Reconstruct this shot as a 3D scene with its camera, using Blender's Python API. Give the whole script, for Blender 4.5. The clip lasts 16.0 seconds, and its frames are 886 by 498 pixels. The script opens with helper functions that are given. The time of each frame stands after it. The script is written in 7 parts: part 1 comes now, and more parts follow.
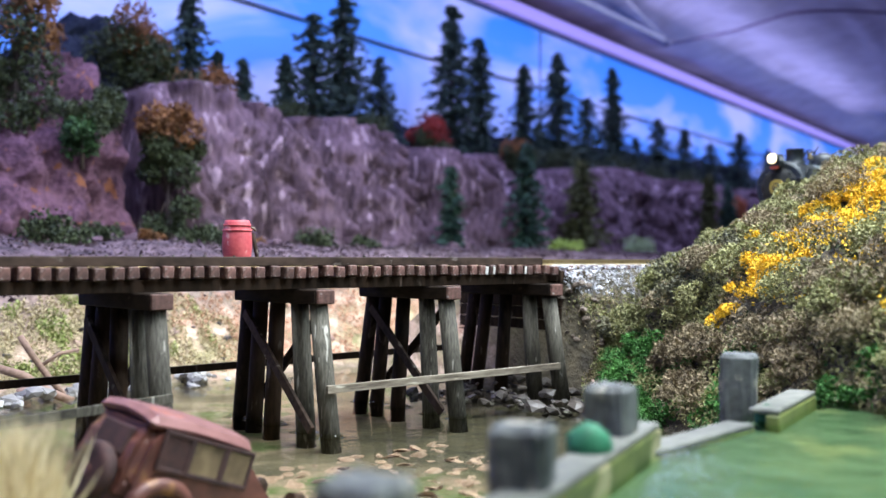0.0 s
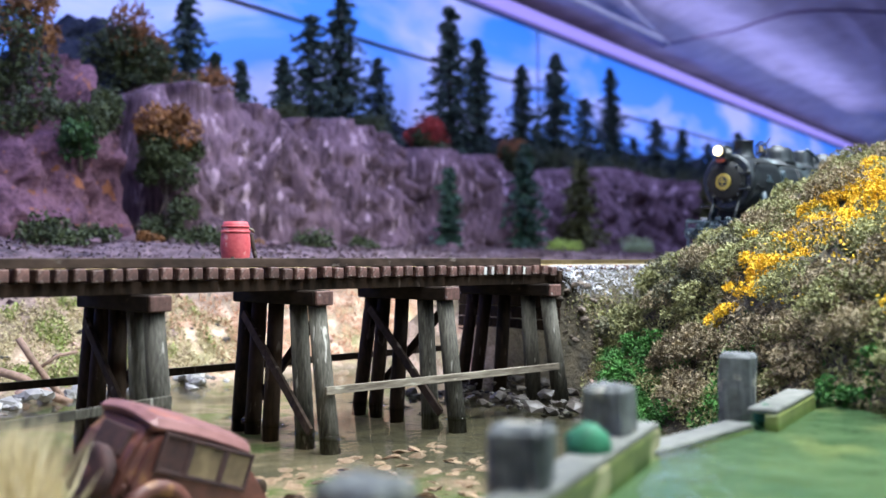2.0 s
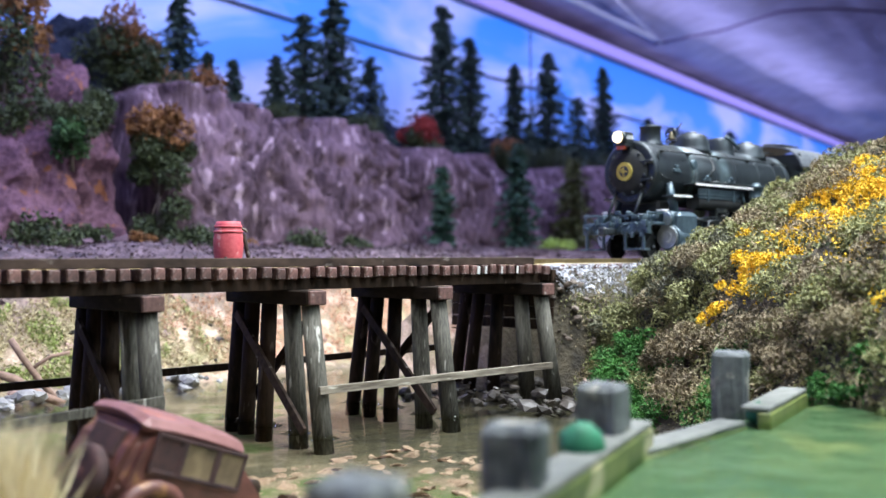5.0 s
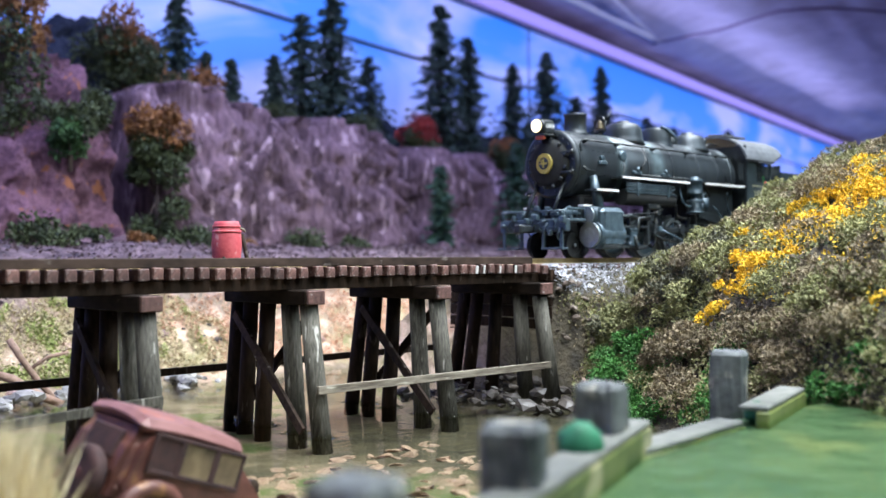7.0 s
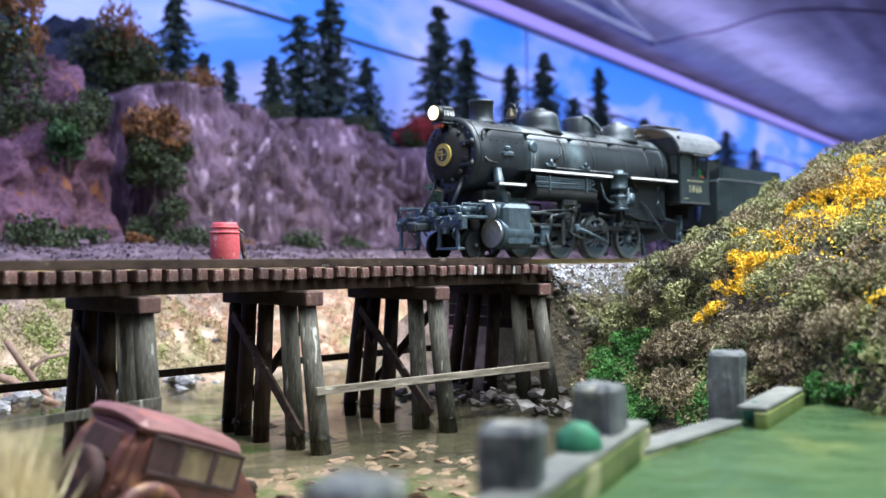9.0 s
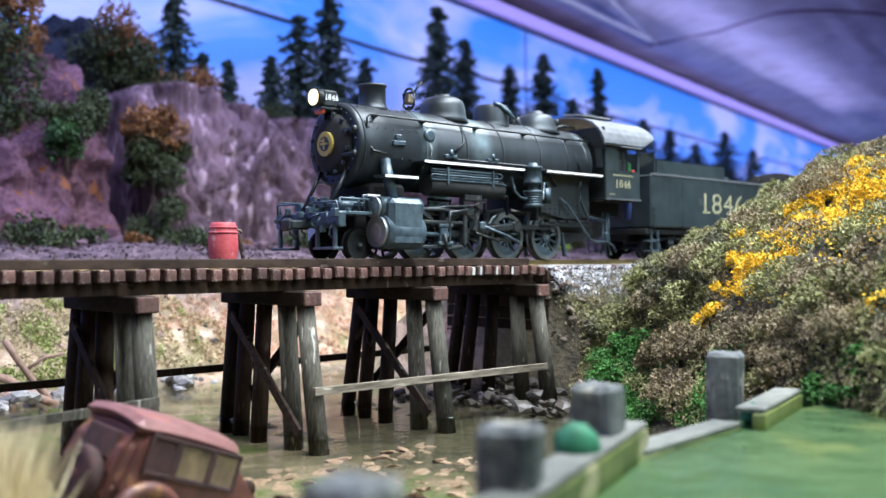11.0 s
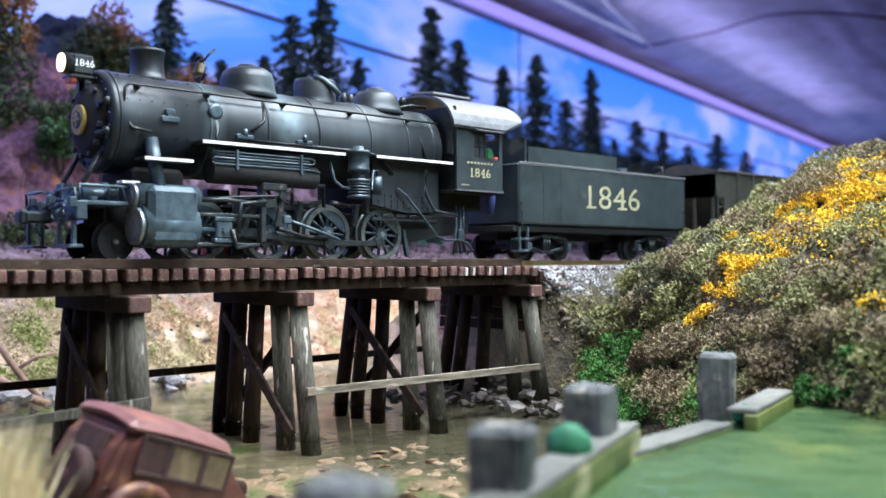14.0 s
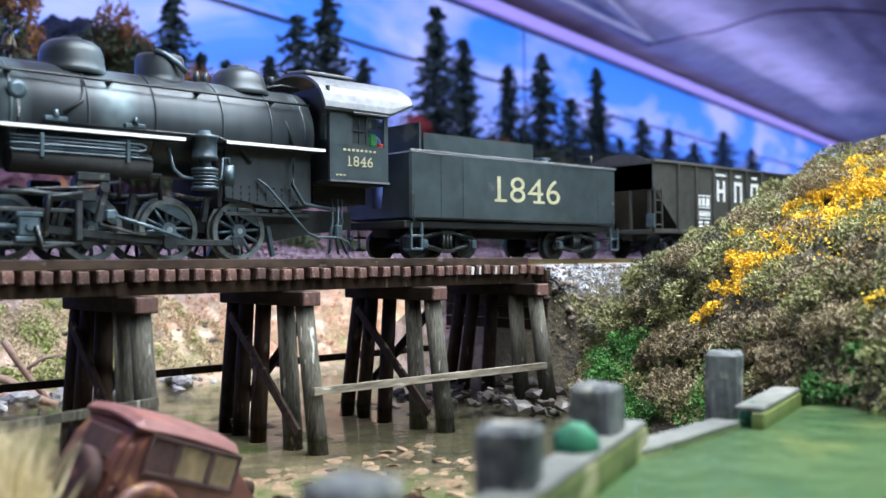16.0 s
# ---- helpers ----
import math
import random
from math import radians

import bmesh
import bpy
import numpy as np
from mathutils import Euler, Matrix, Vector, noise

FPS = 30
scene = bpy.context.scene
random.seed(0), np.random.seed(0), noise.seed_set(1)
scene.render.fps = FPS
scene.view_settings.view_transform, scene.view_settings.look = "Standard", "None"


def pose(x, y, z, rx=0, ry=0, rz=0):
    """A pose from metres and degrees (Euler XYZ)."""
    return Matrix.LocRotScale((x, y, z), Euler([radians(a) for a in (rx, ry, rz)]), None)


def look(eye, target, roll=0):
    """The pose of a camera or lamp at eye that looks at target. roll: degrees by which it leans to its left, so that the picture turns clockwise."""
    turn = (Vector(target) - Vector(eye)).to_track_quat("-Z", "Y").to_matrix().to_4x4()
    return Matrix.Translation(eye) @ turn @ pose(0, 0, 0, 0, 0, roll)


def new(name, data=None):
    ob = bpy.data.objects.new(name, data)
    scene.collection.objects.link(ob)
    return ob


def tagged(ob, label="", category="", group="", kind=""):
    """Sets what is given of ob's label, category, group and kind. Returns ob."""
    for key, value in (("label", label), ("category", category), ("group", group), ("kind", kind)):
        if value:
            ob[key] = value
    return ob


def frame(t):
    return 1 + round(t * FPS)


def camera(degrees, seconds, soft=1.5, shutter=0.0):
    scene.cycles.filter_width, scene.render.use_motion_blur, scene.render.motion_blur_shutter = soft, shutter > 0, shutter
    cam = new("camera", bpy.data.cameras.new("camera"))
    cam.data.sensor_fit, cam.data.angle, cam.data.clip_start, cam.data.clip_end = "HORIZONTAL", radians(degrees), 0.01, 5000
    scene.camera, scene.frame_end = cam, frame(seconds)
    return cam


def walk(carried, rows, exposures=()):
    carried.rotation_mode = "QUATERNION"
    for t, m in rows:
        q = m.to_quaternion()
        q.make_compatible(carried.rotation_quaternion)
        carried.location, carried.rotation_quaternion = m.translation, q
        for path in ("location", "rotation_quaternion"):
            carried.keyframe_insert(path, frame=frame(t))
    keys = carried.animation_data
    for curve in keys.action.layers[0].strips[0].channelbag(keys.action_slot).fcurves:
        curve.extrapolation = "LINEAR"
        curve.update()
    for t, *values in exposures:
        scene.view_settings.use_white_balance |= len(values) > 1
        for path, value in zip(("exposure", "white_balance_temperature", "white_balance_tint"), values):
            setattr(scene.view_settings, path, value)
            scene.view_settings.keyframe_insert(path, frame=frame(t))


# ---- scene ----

# A model railway in 1:87. Lengths below are in millimetres unless said otherwise; MM turns them into metres.
# x runs along the track, y away from the camera, z up; z = 0 lies at the height of the rail tops.
MM = 0.001
TRACK_Y = 220.0
RAIL_Z = 0.5
WATER_Z = -44.0
POND_Z = -28.6

# ---- camera and its walk ----
cam = camera(49.51, 16.0, soft=1.5)
cam.data.dof.use_dof = True
cam.data.dof.focus_distance = 0.262
cam.data.dof.aperture_fstop = 19.5
walk(cam, [
    (0.0, pose(0, 0, 0, 90.708, -0.000, -42.335)),
    (0.5, pose(0, 0, 0, 90.737, 0.078, -42.384)),
    (1.0, pose(0, 0, 0, 90.762, 0.134, -42.358)),
    (1.5, pose(0, 0, 0, 90.735, 0.168, -42.304)),
    (2.0, pose(0, 0, 0, 90.748, 0.199, -42.427)),
    (2.5, pose(0, 0, 0, 90.708, 0.208, -42.508)),
    (3.0, pose(0, 0, 0, 90.726, 0.297, -42.618)),
    (3.5, pose(0, 0, 0, 90.699, 0.311, -42.676)),
    (4.0, pose(0, 0, 0, 90.693, 0.326, -42.744)),
    (6.5, pose(0, 0, 0, 90.709, 0.416, -42.900)),
    (7.0, pose(0, 0, 0, 90.686, 0.429, -42.926)),
    (7.5, pose(0, 0, 0, 90.704, 0.295, -43.034)),
    (8.0, pose(0, 0, 0, 90.698, 0.433, -43.042)),
    (8.5, pose(0, 0, 0, 90.719, 0.543, -43.137)),
    (9.0, pose(0, 0, 0, 90.732, 0.492, -43.032)),
    (11.5, pose(0, 0, 0, 90.779, 0.247, -43.233)),
    (12.0, pose(0, 0, 0, 90.786, 0.210, -43.438)),
    (12.5, pose(0, 0, 0, 90.689, 0.417, -43.600)),
    (13.0, pose(0, 0, 0, 90.735, 0.323, -43.704)),
    (13.5, pose(0, 0, 0, 90.743, 0.343, -43.615)),
    (14.0, pose(0, 0, 0, 90.784, 0.196, -43.541)),
    (14.5, pose(0, 0, 0, 90.777, 0.309, -43.710)),
    (15.0, pose(0, 0, 0, 90.793, 0.308, -43.540)),
    (15.5, pose(0, 0, 0, 90.758, 0.398, -43.364)),
    (16.0, pose(0, 0, 0, 90.739, 0.470, -43.185)),
])

# ---- world and lights ----
world = bpy.data.worlds.new("room_dark")
scene.world = world
world.use_nodes = True
world.node_tree.nodes["Background"].inputs[0].default_value = (0.55, 0.6, 0.8, 1)
world.node_tree.nodes["Background"].inputs[1].default_value = 0.16
scene.view_settings.exposure = 0.0


def area_lamp(name, eye, target, sx, sy, watts, colour, spread=180):
    data = bpy.data.lights.new(name, "AREA")
    data.shape, data.size, data.size_y = "RECTANGLE", sx * MM, sy * MM
    data.energy, data.color, data.spread = watts, colour, radians(spread)
    ob = new(name, data)
    ob.matrix_world = look([c * MM for c in eye], [c * MM for c in target])
    return ob


# white strip under the upper deck's front edge, violet lamps standing in for the backdrop's strip
area_lamp("front_strip_lamp", (285, 118, 318), (240, 210, -20), 560, 150, 3.1, (0.87, 0.93, 1.0), 108)
area_lamp("aisle_lamp", (330, -150, 260), (185, 215, -10), 360, 140, 0.85, (0.74, 0.90, 1.0), 130)
area_lamp("ceiling_glow_lamp", (560, 655, 292), (650, 240, 350), 3400, 24, 2.1, (0.52, 0.50, 1.0))
# unseen lamp 300 mm before the backdrop, set forward to brighten the cliffs
area_lamp("backdrop_strip_lamp", (842, 490, 298), (782, 770, 40), 4000, 30, 10.6, (0.43, 0.48, 1.0), 150)

# ---- materials ----


def mat(name, c1, c2, scale=200.0, rough=0.7, metal=0.0, bump=0.3, dist=0.3, spots=None, vary=0.0, bias=0.5, stretch=None, sheen=0.5):
    """Two colours mixed by a coarse and a fine noise, fine relief, optional spots of a third colour, and a spread from object to object."""
    m = bpy.data.materials.new(name)
    m.use_nodes = True
    nt = m.node_tree
    bsdf = nt.nodes["Principled BSDF"]
    co = nt.nodes.new("ShaderNodeTexCoord")
    coarse, fine = nt.nodes.new("ShaderNodeTexNoise"), nt.nodes.new("ShaderNodeTexNoise")
    coarse.inputs["Scale"].default_value, fine.inputs["Scale"].default_value = scale * 0.3, scale * 3
    coarse.inputs["Detail"].default_value, fine.inputs["Detail"].default_value = 4, 5
    where = co.outputs["Object"]
    if stretch:
        mp = nt.nodes.new("ShaderNodeMapping")
        mp.inputs["Scale"].default_value = stretch
        nt.links.new(where, mp.inputs[0])
        where = mp.outputs[0]
    nt.links.new(where, coarse.inputs["Vector"])
    nt.links.new(where, fine.inputs["Vector"])
    add = nt.nodes.new("ShaderNodeMath")
    add.operation = "MULTIPLY_ADD"
    add.inputs[1].default_value = 0.5
    half = nt.nodes.new("ShaderNodeMath")
    half.operation = "MULTIPLY"
    half.inputs[1].default_value = 0.5
    nt.links.new(fine.outputs[0], half.inputs[0])
    nt.links.new(coarse.outputs[0], add.inputs[0])
    nt.links.new(half.outputs[0], add.inputs[2])
    ramp = nt.nodes.new("ShaderNodeValToRGB")
    ramp.color_ramp.elements[0].position, ramp.color_ramp.elements[1].position = bias - 0.14, bias + 0.14
    ramp.color_ramp.elements[0].color, ramp.color_ramp.elements[1].color = (*c1, 1), (*c2, 1)
    nt.links.new(add.outputs[0], ramp.inputs[0])
    colour = ramp.outputs[0]
    if spots:
        sp = nt.nodes.new("ShaderNodeTexNoise")
        sp.inputs["Scale"].default_value, sp.inputs["Detail"].default_value = scale * 1.3, 6
        nt.links.new(where, sp.inputs["Vector"])
        sr = nt.nodes.new("ShaderNodeValToRGB")
        sr.color_ramp.elements[0].position, sr.color_ramp.elements[1].position = spots[1], spots[1] + 0.06
        nt.links.new(sp.outputs[0], sr.inputs[0])
        mix = nt.nodes.new("ShaderNodeMixRGB")
        mix.inputs[2].default_value = (*spots[0], 1)
        nt.links.new(sr.outputs[0], mix.inputs[0])
        nt.links.new(colour, mix.inputs[1])
        colour = mix.outputs[0]
    if vary:
        info, hsv, rng = nt.nodes.new("ShaderNodeObjectInfo"), nt.nodes.new("ShaderNodeHueSaturation"), nt.nodes.new("ShaderNodeMapRange")
        rng.inputs["To Min"].default_value, rng.inputs["To Max"].default_value = 1 - vary, 1 + vary
        nt.links.new(info.outputs["Random"], rng.inputs[0])
        nt.links.new(rng.outputs[0], hsv.inputs["Value"])
        nt.links.new(colour, hsv.inputs["Color"])
        colour = hsv.outputs[0]
    nt.links.new(colour, bsdf.inputs["Base Color"])
    bsdf.inputs["Roughness"].default_value, bsdf.inputs["Metallic"].default_value = rough, metal
    bsdf.inputs["Specular IOR Level"].default_value = sheen
    if bump:
        b = nt.nodes.new("ShaderNodeBump")
        b.inputs["Strength"].default_value, b.inputs["Distance"].default_value = bump, dist * MM
        nt.links.new(add.outputs[0], b.inputs["Height"])
        nt.links.new(b.outputs[0], bsdf.inputs["Normal"])
    return m


def leafy(name, c1, c2, rough=0.75):
    """Foliage: each leaf or tuft takes its own shade between two colours, clump by clump."""
    m = bpy.data.materials.new(name)
    m.use_nodes = True
    nt = m.node_tree
    bsdf = nt.nodes["Principled BSDF"]
    geo, ramp = nt.nodes.new("ShaderNodeNewGeometry"), nt.nodes.new("ShaderNodeValToRGB")
    ramp.color_ramp.elements[0].color, ramp.color_ramp.elements[1].color = (*c1, 1), (*c2, 1)
    co, clump, rng, mix = [nt.nodes.new("ShaderNode" + k) for k in ("TexCoord", "TexNoise", "MapRange", "Mix")]
    clump.inputs["Scale"].default_value, clump.inputs["Detail"].default_value = 130.0, 3
    rng.inputs["From Min"].default_value, rng.inputs["From Max"].default_value = 0.32, 0.68
    mix.inputs["Factor"].default_value = 0.55
    nt.links.new(co.outputs["Object"], clump.inputs["Vector"])
    nt.links.new(clump.outputs[0], rng.inputs[0])
    nt.links.new(geo.outputs["Random Per Island"], mix.inputs["A"])
    nt.links.new(rng.outputs[0], mix.inputs["B"])
    nt.links.new(mix.outputs["Result"], ramp.inputs[0])
    nt.links.new(ramp.outputs[0], bsdf.inputs["Base Color"])
    bsdf.inputs["Roughness"].default_value = rough
    return m


def glow(name, colour, strength):
    m = bpy.data.materials.new(name)
    m.use_nodes = True
    nt = m.node_tree
    b = nt.nodes["Principled BSDF"]
    b.inputs["Base Color"].default_value = (*colour, 1)
    b.inputs["Emission Color"].default_value = (*colour, 1)
    b.inputs["Emission Strength"].default_value = strength
    return m


def clear_water(name, tint, gloss_rough, bump, scale, ior=1.33):
    """Clear resin: lets the light through with a tint, and mirrors by Fresnel."""
    m = bpy.data.materials.new(name)
    m.use_nodes = True
    nt = m.node_tree
    nt.nodes.remove(nt.nodes["Principled BSDF"])
    out = nt.nodes["Material Output"]
    tr, gl, mix, fr = [nt.nodes.new("ShaderNode" + k) for k in ("BsdfTransparent", "BsdfGlossy", "MixShader", "Fresnel")]
    tr.inputs[0].default_value = (*tint, 1)
    gl.inputs["Roughness"].default_value = gloss_rough
    fr.inputs["IOR"].default_value = ior
    no, b, co = nt.nodes.new("ShaderNodeTexNoise"), nt.nodes.new("ShaderNodeBump"), nt.nodes.new("ShaderNodeTexCoord")
    no.inputs["Scale"].default_value, no.inputs["Detail"].default_value = scale, 3
    b.inputs["Strength"].default_value, b.inputs["Distance"].default_value = bump, 0.001
    nt.links.new(co.outputs["Object"], no.inputs["Vector"])
    nt.links.new(no.outputs[0], b.inputs["Height"])
    for nd in (gl, fr):
        nt.links.new(b.outputs[0], nd.inputs["Normal"])
    nt.links.new(fr.outputs[0], mix.inputs[0])
    nt.links.new(tr.outputs[0], mix.inputs[1])
    nt.links.new(gl.outputs[0], mix.inputs[2])
    nt.links.new(mix.outputs[0], out.inputs["Surface"])
    return m


def sky_paint(name):
    """Printed sky: deep blue above, paler and violet below, with streaked clouds."""
    m = bpy.data.materials.new(name)
    m.use_nodes = True
    nt = m.node_tree
    bsdf = nt.nodes["Principled BSDF"]
    co, mp, no = nt.nodes.new("ShaderNodeTexCoord"), nt.nodes.new("ShaderNodeMapping"), nt.nodes.new("ShaderNodeTexNoise")
    mp.inputs["Scale"].default_value = (4.0, 4.0, 11.0)
    mp.inputs["Rotation"].default_value = (0, 0.25, 0)
    no.inputs["Scale"].default_value, no.inputs["Detail"].default_value, no.inputs["Distortion"].default_value = 1.0, 4, 0.6
    nt.links.new(co.outputs["Object"], mp.inputs[0])
    nt.links.new(mp.outputs[0], no.inputs["Vector"])
    ramp = nt.nodes.new("ShaderNodeValToRGB")
    ramp.color_ramp.elements[0].position, ramp.color_ramp.elements[1].position = 0.46, 0.66
    nt.links.new(no.outputs[0], ramp.inputs[0])
    sep, grad = nt.nodes.new("ShaderNodeSeparateXYZ"), nt.nodes.new("ShaderNodeValToRGB")
    rng = nt.nodes.new("ShaderNodeMapRange")
    rng.inputs["From Min"].default_value, rng.inputs["From Max"].default_value = 0.05, 0.3
    nt.links.new(co.outputs["Object"], sep.inputs[0])
    nt.links.new(sep.outputs["Z"], rng.inputs[0])
    nt.links.new(rng.outputs[0], grad.inputs[0])
    grad.color_ramp.elements[0].color, grad.color_ramp.elements[1].color = (0.16, 0.36, 0.82, 1), (0.03, 0.33, 0.92, 1)
    mix = nt.nodes.new("ShaderNodeMixRGB")
    mix.inputs[2].default_value = (0.62, 0.66, 0.86, 1)
    nt.links.new(ramp.outputs[0], mix.inputs[0])
    nt.links.new(grad.outputs[0], mix.inputs[1])
    nt.links.new(mix.outputs[0], bsdf.inputs["Base Color"])
    # the print also glows faintly, brightness added to what its lamps give
    nt.links.new(mix.outputs[0], bsdf.inputs["Emission Color"])
    bsdf.inputs["Emission Strength"].default_value = 0.11
    bsdf.inputs["Roughness"].default_value = 0.6
    return m


def ground_paint(name):
    """Scenery ground: creek mud low down, tan soil and grass flock on the banks, violet-brown scree further back."""
    m = bpy.data.materials.new(name)
    m.use_nodes = True
    nt = m.node_tree
    bsdf = nt.nodes["Principled BSDF"]
    co = nt.nodes.new("ShaderNodeTexCoord")
    sep = nt.nodes.new("ShaderNodeSeparateXYZ")
    nt.links.new(co.outputs["Object"], sep.inputs[0])

    def nz(scale, detail=5):
        n = nt.nodes.new("ShaderNodeTexNoise")
        n.inputs["Scale"].default_value, n.inputs["Detail"].default_value = scale, detail
        nt.links.new(co.outputs["Object"], n.inputs["Vector"])
        return n.outputs[0]

    def ramp(src, stops):
        r = nt.nodes.new("ShaderNodeValToRGB")
        while len(r.color_ramp.elements) < len(stops):
            r.color_ramp.elements.new(0.5)
        for e, (p, c) in zip(r.color_ramp.elements, stops):
            e.position, e.color = p, (*c, 1)
        nt.links.new(src, r.inputs[0])
        return r.outputs[0]

    def mixc(fac, a, b):
        x = nt.nodes.new("ShaderNodeMixRGB")
        nt.links.new(fac, x.inputs[0])
        nt.links.new(a, x.inputs[1])
        nt.links.new(b, x.inputs[2])
        return x.outputs[0]

    def span(src, lo, hi):
        r = nt.nodes.new("ShaderNodeMapRange")
        r.inputs["From Min"].default_value, r.inputs["From Max"].default_value = lo, hi
        nt.links.new(src, r.inputs[0])
        return r.outputs[0]

    mud = ramp(nz(34), [(0.3, (0.06, 0.05, 0.035)), (0.42, (0.13, 0.105, 0.07)), (0.5, (0.29, 0.215, 0.165)), (0.56, (0.095, 0.14, 0.04)), (0.68, (0.38, 0.265, 0.21))])
    soil = ramp(nz(95), [(0.32, (0.22, 0.20, 0.09)), (0.42, (0.42, 0.34, 0.2)), (0.5, (0.3, 0.22, 0.14)), (0.57, (0.6, 0.45, 0.32)), (0.7, (0.45, 0.26, 0.17))])
    scree = ramp(nz(120), [(0.3, (0.03, 0.02, 0.026)), (0.5, (0.10, 0.066, 0.078)), (0.7, (0.20, 0.14, 0.16))])
    c = mixc(span(sep.outputs["Z"], -0.046, -0.040), mud, soil)
    c = mixc(span(sep.outputs["Y"], 0.34, 0.365), c, scree)
    # darker brown ground to the right, on the near side of the track
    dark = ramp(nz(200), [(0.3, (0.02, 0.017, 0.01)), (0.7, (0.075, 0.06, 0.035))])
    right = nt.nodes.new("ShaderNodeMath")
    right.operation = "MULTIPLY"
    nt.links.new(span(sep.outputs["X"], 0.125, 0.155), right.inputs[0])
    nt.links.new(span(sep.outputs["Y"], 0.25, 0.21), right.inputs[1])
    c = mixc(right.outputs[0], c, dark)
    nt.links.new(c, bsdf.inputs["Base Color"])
    bsdf.inputs["Roughness"].default_value = 0.85
    b = nt.nodes.new("ShaderNodeBump")
    b.inputs["Strength"].default_value, b.inputs["Distance"].default_value = 0.8, 0.0012
    nt.links.new(nz(700, 6), b.inputs["Height"])
    nt.links.new(b.outputs[0], bsdf.inputs["Normal"])
    return m


